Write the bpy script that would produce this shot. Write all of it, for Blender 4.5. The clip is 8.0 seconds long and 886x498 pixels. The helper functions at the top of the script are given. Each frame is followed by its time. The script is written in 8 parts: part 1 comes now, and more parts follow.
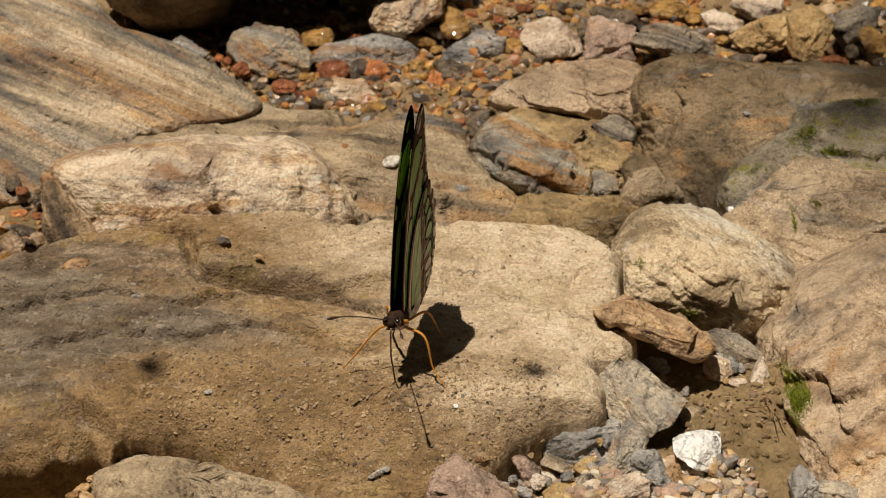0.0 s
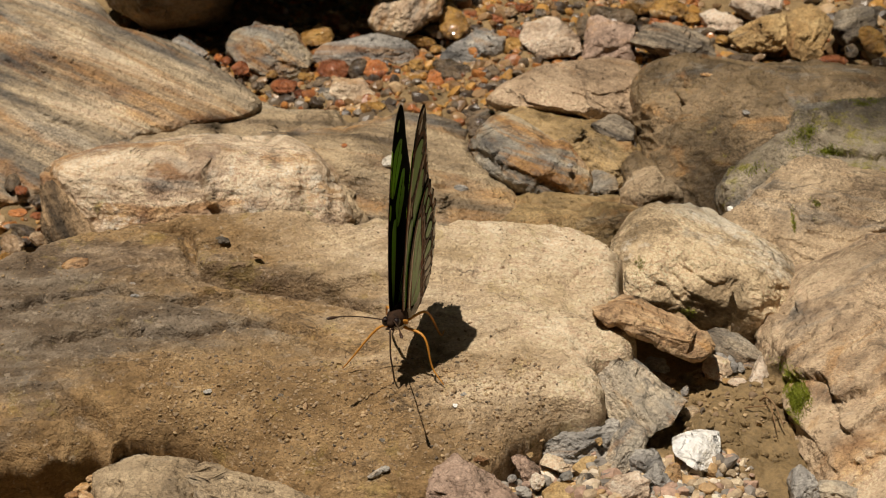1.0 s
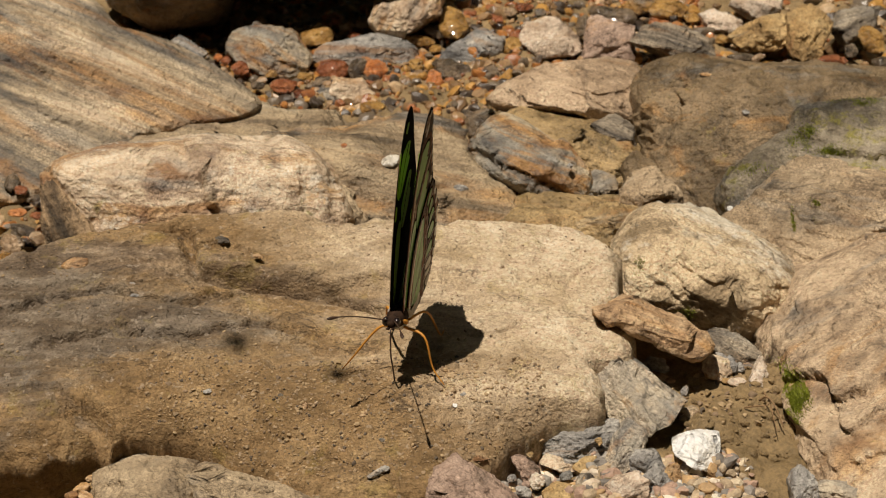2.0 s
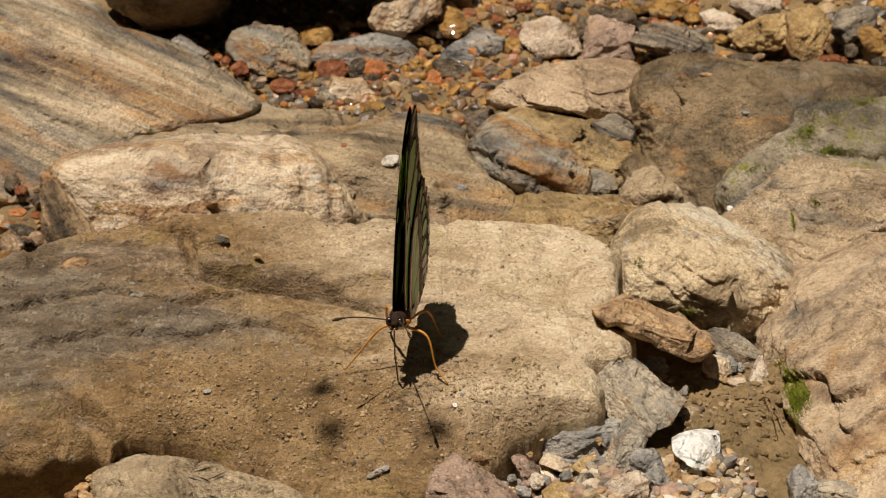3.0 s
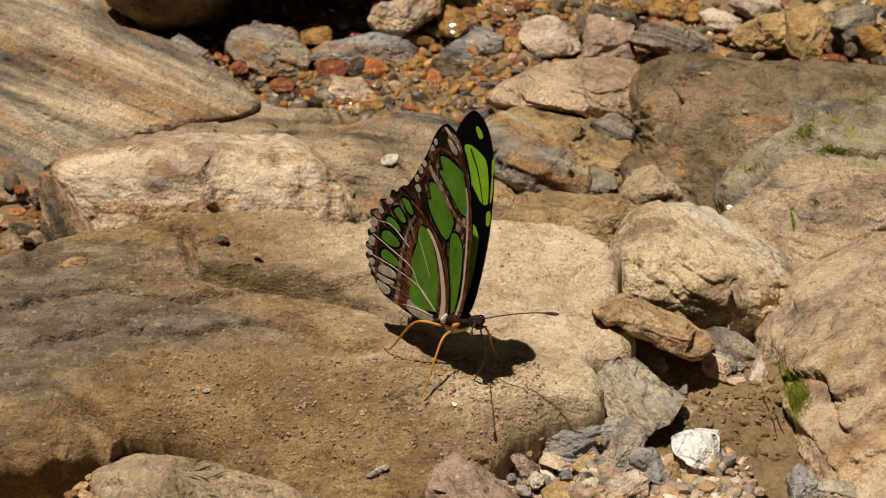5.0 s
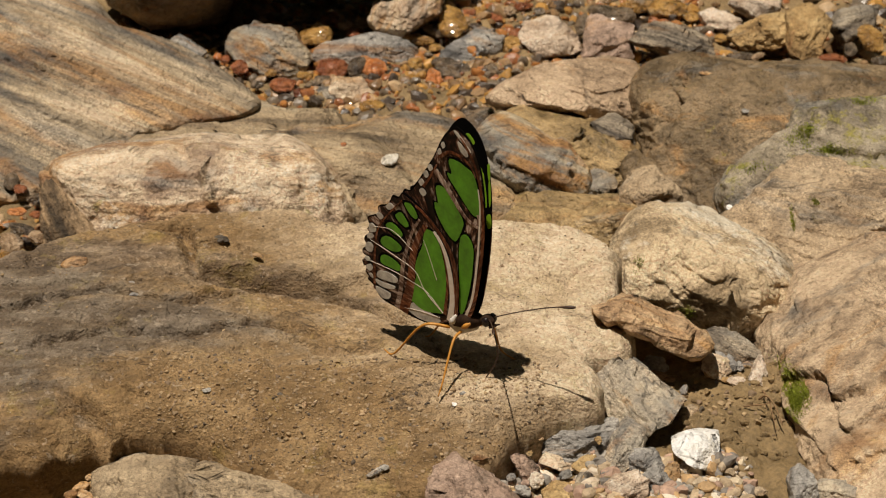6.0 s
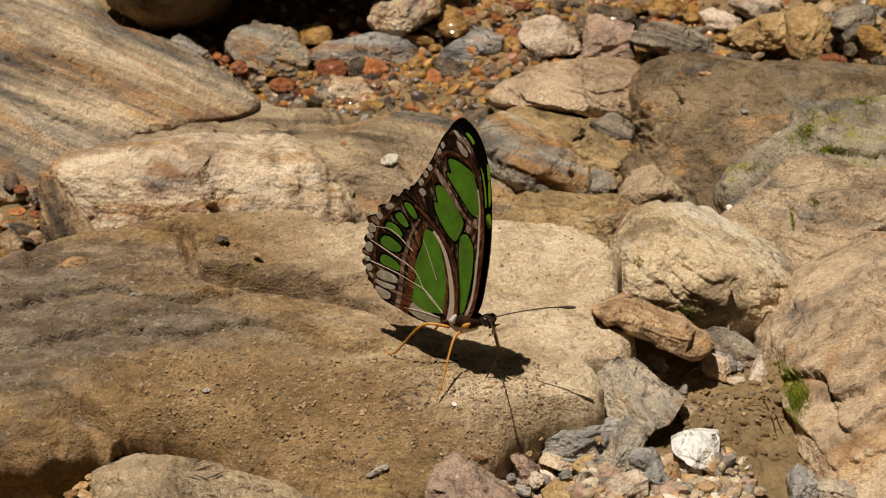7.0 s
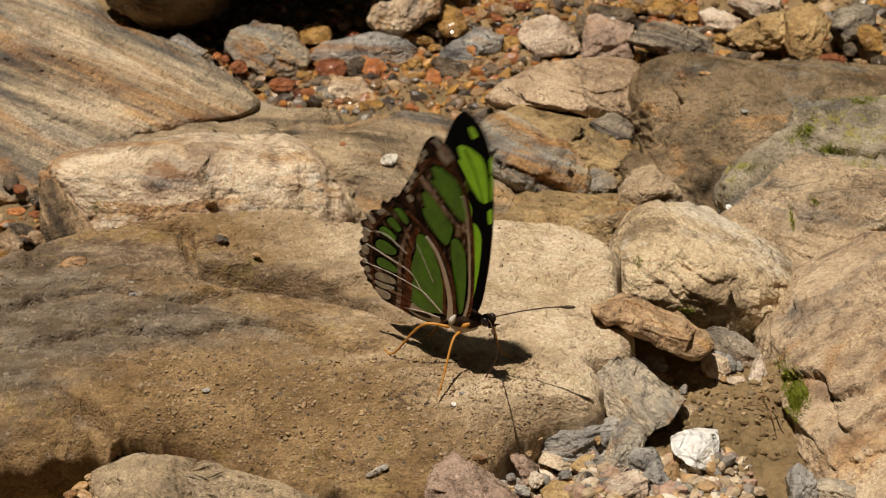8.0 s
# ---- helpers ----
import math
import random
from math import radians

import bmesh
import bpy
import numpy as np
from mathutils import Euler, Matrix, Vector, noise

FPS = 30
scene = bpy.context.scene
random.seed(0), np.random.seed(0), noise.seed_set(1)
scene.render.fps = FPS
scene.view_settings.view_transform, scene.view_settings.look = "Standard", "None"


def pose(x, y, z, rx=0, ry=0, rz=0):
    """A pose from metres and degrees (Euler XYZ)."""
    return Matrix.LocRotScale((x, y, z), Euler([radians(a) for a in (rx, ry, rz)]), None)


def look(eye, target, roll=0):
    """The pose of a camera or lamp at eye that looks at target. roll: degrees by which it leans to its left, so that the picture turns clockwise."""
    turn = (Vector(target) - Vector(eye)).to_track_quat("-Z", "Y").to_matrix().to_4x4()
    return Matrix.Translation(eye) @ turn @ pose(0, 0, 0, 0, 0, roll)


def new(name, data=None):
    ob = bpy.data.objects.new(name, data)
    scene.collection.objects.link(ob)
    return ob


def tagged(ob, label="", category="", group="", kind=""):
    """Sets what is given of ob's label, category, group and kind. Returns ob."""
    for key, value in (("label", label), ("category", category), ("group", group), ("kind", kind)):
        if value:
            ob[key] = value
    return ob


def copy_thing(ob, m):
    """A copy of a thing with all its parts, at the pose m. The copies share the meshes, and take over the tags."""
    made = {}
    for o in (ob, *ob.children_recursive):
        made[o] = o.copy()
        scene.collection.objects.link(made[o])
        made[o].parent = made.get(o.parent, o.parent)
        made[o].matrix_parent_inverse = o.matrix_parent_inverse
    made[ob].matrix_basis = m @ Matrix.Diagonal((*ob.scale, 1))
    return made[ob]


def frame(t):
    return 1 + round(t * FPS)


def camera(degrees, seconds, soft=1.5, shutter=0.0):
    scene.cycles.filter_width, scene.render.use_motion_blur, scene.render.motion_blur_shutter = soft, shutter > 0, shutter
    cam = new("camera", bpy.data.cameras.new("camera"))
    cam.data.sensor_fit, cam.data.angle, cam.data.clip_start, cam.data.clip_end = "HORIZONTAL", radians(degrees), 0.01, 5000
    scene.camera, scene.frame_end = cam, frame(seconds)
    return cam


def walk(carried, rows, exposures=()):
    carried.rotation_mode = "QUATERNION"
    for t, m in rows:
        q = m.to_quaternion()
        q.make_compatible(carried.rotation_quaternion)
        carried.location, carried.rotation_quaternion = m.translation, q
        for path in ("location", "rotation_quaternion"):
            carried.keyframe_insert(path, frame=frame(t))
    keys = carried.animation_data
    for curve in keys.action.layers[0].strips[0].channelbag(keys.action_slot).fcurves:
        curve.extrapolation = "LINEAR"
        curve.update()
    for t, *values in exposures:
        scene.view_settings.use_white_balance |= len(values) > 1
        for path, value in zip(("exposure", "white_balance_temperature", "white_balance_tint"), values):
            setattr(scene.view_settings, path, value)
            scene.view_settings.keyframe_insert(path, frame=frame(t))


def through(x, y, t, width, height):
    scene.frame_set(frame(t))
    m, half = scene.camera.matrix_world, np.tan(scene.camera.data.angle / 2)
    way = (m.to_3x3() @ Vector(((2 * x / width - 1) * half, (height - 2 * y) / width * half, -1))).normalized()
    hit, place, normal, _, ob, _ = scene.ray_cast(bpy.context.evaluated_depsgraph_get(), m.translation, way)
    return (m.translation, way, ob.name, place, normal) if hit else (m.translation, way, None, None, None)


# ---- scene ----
from mathutils.bvhtree import BVHTree

# Camera: a long lens, almost still, drifting by a few hundredths of a degree
cam = camera(22, 8.0, soft=1.1, shutter=0.5)
cam.data.dof.use_dof, cam.data.dof.focus_distance, cam.data.dof.aperture_fstop = True, 0.475, 88
STEP = 0.0142
walk(cam, [(t, pose(0, -0.433, 0.25, 63 + up * STEP, 0, left * STEP)) for t, left, up in (
    (0, 3.0, 3.0), (1, 1.8, 2.3), (3, 1.1, 1.6), (4.5, 0.3, 0.4), (6.5, 0, 0), (8, -1.0, -0.3))],
    exposures=[(0, -0.08), (8, -0.08)])

# Light: a high sun from the left, and the sky
SUN = Vector((-0.195, -0.12, 1.0)).normalized()
world = bpy.data.worlds.new("world")
scene.world = world
world.use_nodes = True
sky = world.node_tree.nodes.new("ShaderNodeTexSky")
sky.sky_type, sky.sun_disc = "NISHITA", False
sky.sun_elevation = math.asin(SUN.z)
sky.sun_rotation = math.atan2(SUN.x, SUN.y)
world.node_tree.links.new(sky.outputs[0], world.node_tree.nodes["Background"].inputs[0])
world.node_tree.nodes["Background"].inputs[1].default_value = 0.05
sun = new("sun", bpy.data.lights.new("sun", "SUN"))
sun.data.energy, sun.data.angle, sun.data.color = 5.0, radians(0.53), (1.0, 0.895, 0.755)
sun.matrix_world = look(SUN * 3, (0, 0, 0))


# ---- materials ----
def nodes_of(name):
    m = bpy.data.materials.new(name)
    m.use_nodes = True
    t = m.node_tree
    return m, t, t.nodes["Principled BSDF"]


def add(t, kind, **values):
    n = t.nodes.new(kind)
    for key, v in values.items():
        n.inputs[key.replace("_", " ")].default_value = v
    return n


def noise_tex(t, vec, scale, detail=4.0, rough=0.6, distort=0.0):
    n = add(t, "ShaderNodeTexNoise", Scale=scale, Detail=detail, Roughness=rough, Distortion=distort)
    t.links.new(vec, n.inputs["Vector"])
    return n.outputs["Fac"]


def creases(t, vec, scale):
    """Sharp broken ridges for relief."""
    n = t.nodes.new("ShaderNodeTexNoise")
    n.noise_type, n.normalize = "RIDGED_MULTIFRACTAL", True
    for key, v in (("Scale", scale), ("Detail", 7.0), ("Roughness", 0.62), ("Lacunarity", 2.1), ("Offset", 0.9), ("Gain", 1.6)):
        n.inputs[key].default_value = v
    t.links.new(vec, n.inputs["Vector"])
    return n.outputs["Fac"]


def cells(t, vec, scale, warp=0.0):
    """Broken hummocks: height that falls into crevices, and one random value for each cell."""
    if warp:
        soft = t.nodes.new("ShaderNodeTexNoise")
        soft.inputs["Scale"].default_value, soft.inputs["Detail"].default_value = scale * 0.8, 3.0
        t.links.new(vec, soft.inputs["Vector"])
        shift = t.nodes.new("ShaderNodeVectorMath")
        shift.operation = "MULTIPLY_ADD"
        t.links.new(soft.outputs["Color"], shift.inputs[0])
        shift.inputs[1].default_value = (warp / scale,) * 3
        t.links.new(vec, shift.inputs[2])
        vec = shift.outputs[0]
    n = t.nodes.new("ShaderNodeTexVoronoi")
    n.inputs["Scale"].default_value = scale
    t.links.new(vec, n.inputs["Vector"])
    tone = t.nodes.new("ShaderNodeSeparateColor")
    t.links.new(n.outputs["Color"], tone.inputs[0])
    return math_node(t, "SUBTRACT", 1.0, n.outputs["Distance"]), tone.outputs[0]


def ramp(t, fac, stops):
    n = t.nodes.new("ShaderNodeValToRGB")
    els = n.color_ramp.elements
    while len(els) < len(stops):
        els.new(0.5)
    for e, (p, c) in zip(els, stops):
        e.position, e.color = p, (c if len(c) == 4 else (*c, 1)) if isinstance(c, tuple) else (c, c, c, 1)
    t.links.new(fac, n.inputs[0])
    return n.outputs[0]


def mix(t, fac, a, b, kind="MIX"):
    n = t.nodes.new("ShaderNodeMix")
    n.data_type, n.blend_type = "RGBA", kind
    for v, i in ((fac, 0), (a, 6), (b, 7)):
        if isinstance(v, (int, float)):
            n.inputs[i].default_value = v
        elif isinstance(v, tuple):
            n.inputs[i].default_value = (*v, 1)
        else:
            t.links.new(v, n.inputs[i])
    return n.outputs[2]


def math_node(t, op, a, b):
    n = t.nodes.new("ShaderNodeMath")
    n.operation = op
    for v, i in ((a, 0), (b, 1)):
        if isinstance(v, (int, float)):
            n.inputs[i].default_value = v
        else:
            t.links.new(v, n.inputs[i])
    return n.outputs[0]


def shifted_coords(t, scale=(1, 1, 1)):
    """Object coordinates, moved by a random amount for each object."""
    co = t.nodes.new("ShaderNodeTexCoord")
    info = t.nodes.new("ShaderNodeObjectInfo")
    mp = t.nodes.new("ShaderNodeMapping")
    mp.inputs["Scale"].default_value = scale
    t.links.new(co.outputs["Object"], mp.inputs["Vector"])
    off = t.nodes.new("ShaderNodeVectorMath")
    off.operation = "ADD"
    t.links.new(mp.outputs[0], off.inputs[0])
    t.links.new(math_node(t, "MULTIPLY", info.outputs["Random"], 7.0), off.inputs[1])
    return off.outputs[0]


def bump(t, bsdf, height, dist, strength=1.0, under=None):
    n = add(t, "ShaderNodeBump", Strength=strength, Distance=dist)
    t.links.new(height, n.inputs["Height"])
    if under:
        t.links.new(under, n.inputs["Normal"])
    t.links.new(n.outputs[0], bsdf.inputs["Normal"])
    return n.outputs[0]


MAT = {}


def rock_material(name, light, mid, dark, band=0.5, rust=0.0, moss=0.0, pale=0.0, grey=0.35, gloss=0.75, scale=1.0, grain=1.0, stretch=0.3, crown=0.0, lumps=1.0):
    """Stone: clouds of three tones, bands along local x, grey, rust, moss and pale worn patches, speckles and dark
    flecks; crown: paler towards the top.
    """
    light, dark = tuple(min(0.95, 1.12 * c) for c in light), tuple(0.8 * c for c in dark)
    m, t, b = nodes_of(name)
    v = shifted_coords(t)
    vb = shifted_coords(t, (stretch, 1.0, 0.25 + 0.6 * stretch))
    cloud = noise_tex(t, v, 62 * scale, 8, 0.7, 0.5)
    bands = noise_tex(t, vb, 190 * scale, 7, 0.68, 0.3)
    col = ramp(t, cloud, [(0.40, dark), (0.485, mid), (0.60, light)])
    col = mix(t, band, col, ramp(t, bands, [(0.39, tuple(0.75 * c for c in dark)), (0.49, mid), (0.58, light)]))

    def patch(col, noise, edge, width, amount, tone):
        k = ramp(t, noise, [(edge, 0.0), (edge + width, 1.0)])
        return mix(t, math_node(t, "MULTIPLY", k, amount), col, tone)

    if grey:
        col = patch(col, noise_tex(t, vb, 60 * scale, 7, 0.66, 0.6), 0.60 - 0.14 * grey, 0.10, 0.75, ramp(t, bands, [(0.38, (0.10, 0.096, 0.09)), (0.6, (0.34, 0.32, 0.28))]))
    if rust:
        col = patch(col, noise_tex(t, vb, 85 * scale, 7, 0.72, 1.0), 0.60 - 0.15 * rust, 0.10, min(0.9, 0.4 + rust * 0.6), ramp(t, cloud, [(0.4, (0.25, 0.115, 0.04)), (0.6, (0.50, 0.28, 0.10))]))
    if pale:
        col = patch(col, noise_tex(t, v, 75 * scale, 8, 0.75, 0.3), 0.62 - 0.15 * pale, 0.08, 0.75, (0.70, 0.63, 0.52))
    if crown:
        # paler colour towards the stone's top, with a noisy lower edge
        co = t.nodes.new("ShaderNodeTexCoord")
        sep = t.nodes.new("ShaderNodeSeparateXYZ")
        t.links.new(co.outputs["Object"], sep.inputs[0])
        upper_fac = math_node(t, "ADD", math_node(t, "MULTIPLY", sep.outputs[1], 22.0), noise_tex(t, v, 70, 9, 0.75, 0.6))
        col = mix(t, ramp(t, upper_fac, [(0.90 - 0.2 * crown, 0.0), (1.08 - 0.2 * crown, 0.8)]), col, ramp(t, bands, [(0.4, (0.54, 0.48, 0.38)), (0.56, (0.82, 0.76, 0.64))]))
    if moss:
        col = patch(col, noise_tex(t, v, 95 * scale, 8, 0.78, 0.4), 0.665 - 0.13 * moss, 0.08, 0.75, (0.30, 0.265, 0.03))
    fine = noise_tex(t, v, 1500, 4, 0.8)
    along = noise_tex(t, vb, 700, 5, 0.7)
    uneven = ramp(t, noise_tex(t, v, 50, 4, 0.6), [(0.4, 0.1), (0.6, 0.42)])
    col = mix(t, math_node(t, "MULTIPLY", uneven, grain), col, ramp(t, fine, [(0.40, 0.08), (0.5, 0.5), (0.60, 0.93)]), "OVERLAY")
    col = mix(t, 0.22 * band * grain, col, ramp(t, along, [(0.42, 0.1), (0.5, 0.5), (0.58, 0.9)]), "OVERLAY")
    split = ramp(t, noise_tex(t, vb, 55 * scale, 5, 0.55, 0.3), [(0.488, 0.0), (0.498, 1.0), (0.502, 1.0), (0.512, 0.0)])
    split = math_node(t, "MULTIPLY", split, ramp(t, noise_tex(t, v, 60 * scale, 3, 0.5), [(0.50, 0.0), (0.60, 0.6)]))
    col = mix(t, split, col, tuple(0.3 * c for c in dark))
    grains = cells(t, v, 1500)[1]
    col = mix(t, 0.16 * grain, col, ramp(t, grains, [(0.0, 0.2), (0.5, 0.5), (0.92, 0.62), (1.0, 0.95)]), "OVERLAY")
    dots = ramp(t, noise_tex(t, v, 700, 3, 0.6), [(0.335, 1.0), (0.385, 0.0)])
    col = mix(t, math_node(t, "MULTIPLY", dots, 0.3 * grain), col, tuple(0.3 * c for c in dark))
    t.links.new(col, b.inputs["Base Color"])
    t.links.new(ramp(t, cloud, [(0.35, max(0.08, gloss - 0.15)), (0.65, min(1.0, gloss + 0.1))]), b.inputs["Roughness"])
    b.inputs["Specular IOR Level"].default_value = 0.4
    n1 = bump(t, b, bands, 0.0024, 0.55 * band + 0.1)
    n2 = bump(t, b, noise_tex(t, v, 240, 5, 0.6), 0.0042, 0.9, n1)
    n3 = bump(t, b, creases(t, vb, 55), 0.0030, 0.2, n2)
    n4 = bump(t, b, cells(t, vb, 300, 1.6)[0], 0.0024, 0.14 * lumps, n3)
    n5 = bump(t, b, cells(t, v, 900, 1.4)[0], 0.0006, 0.4 * lumps, n4)
    bump(t, b, fine, 0.0005, 0.6, n5)
    MAT[name] = m
    return m


rock_material("layered", (0.62, 0.50, 0.35), (0.38, 0.295, 0.19), (0.12, 0.105, 0.09), band=0.72, rust=0.6, grey=0.75, gloss=0.55, scale=0.6, stretch=0.07)
rock_material("lowrock", (0.44, 0.34, 0.215), (0.30, 0.22, 0.135), (0.14, 0.105, 0.068), band=0.7, rust=0.5, grey=0.4, gloss=0.5, scale=0.8, stretch=0.08)
rock_material("cream", (0.74, 0.61, 0.45), (0.57, 0.43, 0.29), (0.36, 0.235, 0.155), band=0.35, rust=0.6, moss=0.6, pale=0.35, grey=0.2, stretch=0.3, lumps=0.35)
rock_material("bluegrey", (0.55, 0.45, 0.30), (0.38, 0.31, 0.22), (0.13, 0.125, 0.12), band=0.4, rust=0.85, gloss=0.55, grey=0.55, stretch=0.25)
rock_material("tan", (0.52, 0.40, 0.265), (0.41, 0.30, 0.185), (0.27, 0.19, 0.115), band=0.3, moss=0.25, rust=0.12)
rock_material("redtan", (0.60, 0.46, 0.31), (0.48, 0.35, 0.225), (0.29, 0.20, 0.125), band=0.35, moss=0.25, rust=0.35, grey=0.3)
rock_material("pinktan", (0.56, 0.42, 0.285), (0.45, 0.32, 0.205), (0.30, 0.205, 0.125), band=0.25, moss=0.1, rust=0.2, grey=0.2)
rock_material("olive", (0.30, 0.215, 0.125), (0.21, 0.148, 0.082), (0.12, 0.085, 0.048), band=0.2, moss=0.35, gloss=0.45, rust=0.45, grey=0.15, stretch=0.6)
rock_material("mossy", (0.40, 0.34, 0.25), (0.28, 0.23, 0.16), (0.17, 0.14, 0.10), band=0.25, moss=1.0, grey=0.45, stretch=0.5)
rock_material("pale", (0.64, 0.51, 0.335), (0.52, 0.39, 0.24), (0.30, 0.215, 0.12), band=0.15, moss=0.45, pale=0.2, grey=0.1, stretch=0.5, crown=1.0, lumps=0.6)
rock_material("rusty", (0.66, 0.48, 0.29), (0.50, 0.32, 0.175), (0.22, 0.13, 0.07), band=0.4, rust=0.8, grey=0.0, stretch=0.2, scale=1.4)
rock_material("splinter", (0.32, 0.22, 0.125), (0.15, 0.10, 0.055), (0.03, 0.022, 0.015), band=0.9, rust=0.2, grey=0.0, stretch=0.06)
rock_material("earthy", (0.48, 0.34, 0.17), (0.34, 0.235, 0.11), (0.16, 0.11, 0.05), band=0.3, moss=0.6, gloss=0.5, rust=0.4, grey=0.1)
rock_material("darklayer", (0.36, 0.30, 0.22), (0.19, 0.155, 0.115), (0.06, 0.05, 0.045), band=0.85, rust=0.15, stretch=0.1)
rock_material("greytan", (0.60, 0.50, 0.36), (0.42, 0.36, 0.28), (0.21, 0.20, 0.185), band=0.4, rust=0.3, pale=0.1, grey=0.5)
rock_material("frontgrey", (0.44, 0.34, 0.22), (0.33, 0.245, 0.15), (0.19, 0.14, 0.09), band=0.35, rust=0.25, moss=0.2, grey=0.5)
rock_material("slate", (0.44, 0.41, 0.365), (0.32, 0.30, 0.275), (0.17, 0.165, 0.16), band=0.5, rust=0.6, pale=0.15, grey=0.3, stretch=0.15)
rock_material("quartz", (0.95, 0.94, 0.92), (0.95, 0.93, 0.89), (0.86, 0.78, 0.64), band=0.1, grain=0.1, grey=0.0, lumps=0.25)
rock_material("pink", (0.48, 0.35, 0.27), (0.37, 0.255, 0.19), (0.23, 0.16, 0.115), band=0.3, rust=0.2)
rock_material("pinkwhite", (0.70, 0.58, 0.46), (0.58, 0.45, 0.33), (0.38, 0.265, 0.18), band=0.3, rust=0.25, pale=0.45, grey=0.15)
rock_material("ochre", (0.58, 0.42, 0.21), (0.45, 0.29, 0.12), (0.23, 0.135, 0.05), band=0.3, rust=0.4, grey=0.15)
for kind, (light, mid, dark) in {"wet_orange": ((0.62, 0.26, 0.09), (0.46, 0.15, 0.04), (0.25, 0.07, 0.02)),
                                 "wet_rust": ((0.36, 0.13, 0.05), (0.26, 0.08, 0.03), (0.12, 0.04, 0.02)),
                                 "wet_ochre": ((0.48, 0.28, 0.08), (0.36, 0.19, 0.05), (0.17, 0.09, 0.03)),
                                 "wet_dark": ((0.24, 0.17, 0.105), (0.12, 0.088, 0.058), (0.042, 0.033, 0.025)),
                                 "wet_pale": ((0.54, 0.40, 0.26), (0.40, 0.27, 0.16), (0.21, 0.13, 0.07))}.items():
    rock_material(kind, light, mid, dark, band=0.3, gloss=0.3, grain=0.6, scale=2.2, grey=0.15)
    MAT[kind].node_tree.nodes["Principled BSDF"].inputs["Coat Weight"].default_value = 1.0
    MAT[kind].node_tree.nodes["Principled BSDF"].inputs["Coat Roughness"].default_value = 0.06


def slab_material():
    """The slab: sandy tan stone, blue-grey water stains over its far end, yellow lichen, grit and dark specks."""
    m, t, b = nodes_of("slab")
    co = t.nodes.new("ShaderNodeTexCoord").outputs["Object"]
    mp = t.nodes.new("ShaderNodeMapping")
    mp.inputs["Scale"].default_value = (0.3, 0.75, 1.0)
    mp.inputs["Rotation"].default_value = (0, 0, radians(6))
    t.links.new(co, mp.inputs["Vector"])
    vb = mp.outputs[0]
    cloud = noise_tex(t, co, 45, 9, 0.74, 0.3)
    streak = noise_tex(t, vb, 210, 8, 0.72, 0.4)
    fac = math_node(t, "ADD", math_node(t, "MULTIPLY", cloud, 0.7), math_node(t, "MULTIPLY", streak, 0.3))
    sep = t.nodes.new("ShaderNodeSeparateXYZ")
    t.links.new(co, sep.inputs[0])
    patchy = noise_tex(t, vb, 85, 9, 0.72, 0.5)
    pale = ramp(t, fac, [(0.40, (0.52, 0.395, 0.245)), (0.49, (0.63, 0.495, 0.335)), (0.59, (0.74, 0.60, 0.43))])
    earth = ramp(t, fac, [(0.40, (0.17, 0.105, 0.045)), (0.49, (0.27, 0.17, 0.078)), (0.59, (0.37, 0.25, 0.125))])
    east = math_node(t, "ADD", math_node(t, "MULTIPLY", sep.outputs[0], 9.0), math_node(t, "MULTIPLY", patchy, 1.1))
    east = math_node(t, "ADD", east, math_node(t, "MULTIPLY", sep.outputs[1], 5.0))
    col = mix(t, ramp(t, east, [(0.36, 0.0), (0.82, 1.0)]), earth, pale)
    far = math_node(t, "ADD", math_node(t, "MULTIPLY", sep.outputs[0], -9.0), math_node(t, "ADD", math_node(t, "MULTIPLY", math_node(t, "ABSOLUTE", math_node(t, "SUBTRACT", sep.outputs[1], 0.020), 0.0), -16.0), 0.3))
    damp = math_node(t, "ADD", far, math_node(t, "MULTIPLY", patchy, 1.9))
    damp = ramp(t, math_node(t, "MULTIPLY", damp, 0.5), [(0.70, 0.0), (0.90, 1.0)])
    col = mix(t, math_node(t, "MULTIPLY", damp, 0.6), col, ramp(t, streak, [(0.42, (0.045, 0.045, 0.046)), (0.57, (0.21, 0.20, 0.18))]))
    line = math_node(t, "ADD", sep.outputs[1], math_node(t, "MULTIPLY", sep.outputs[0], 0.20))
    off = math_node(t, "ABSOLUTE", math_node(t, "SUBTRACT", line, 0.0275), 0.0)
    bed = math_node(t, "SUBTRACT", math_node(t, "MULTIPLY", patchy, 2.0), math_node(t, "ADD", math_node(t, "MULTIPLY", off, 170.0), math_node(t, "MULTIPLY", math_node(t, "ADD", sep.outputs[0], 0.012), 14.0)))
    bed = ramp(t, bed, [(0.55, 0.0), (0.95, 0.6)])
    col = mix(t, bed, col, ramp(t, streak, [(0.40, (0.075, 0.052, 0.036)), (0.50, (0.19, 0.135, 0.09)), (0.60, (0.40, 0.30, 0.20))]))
    wet = t.nodes.new("ShaderNodeVectorMath")
    wet.operation = "DISTANCE"
    t.links.new(co, wet.inputs[0])
    wet.inputs[1].default_value = (-0.0132, 0.0020, -0.0005)
    spot = math_node(t, "ADD", math_node(t, "MULTIPLY", wet.outputs["Value"], 190.0), math_node(t, "MULTIPLY", noise_tex(t, co, 700, 4, 0.6), 0.6))
    col = mix(t, math_node(t, "MULTIPLY", ramp(t, spot, [(0.45, 1.0), (0.85, 0.0)]), 0.55), col, (0.09, 0.055, 0.03))
    brown = ramp(t, noise_tex(t, vb, 48, 8, 0.7, 1.0), [(0.50, 0.0), (0.60, 1.0)])
    col = mix(t, math_node(t, "MULTIPLY", brown, 0.25), col, (0.15, 0.10, 0.055))
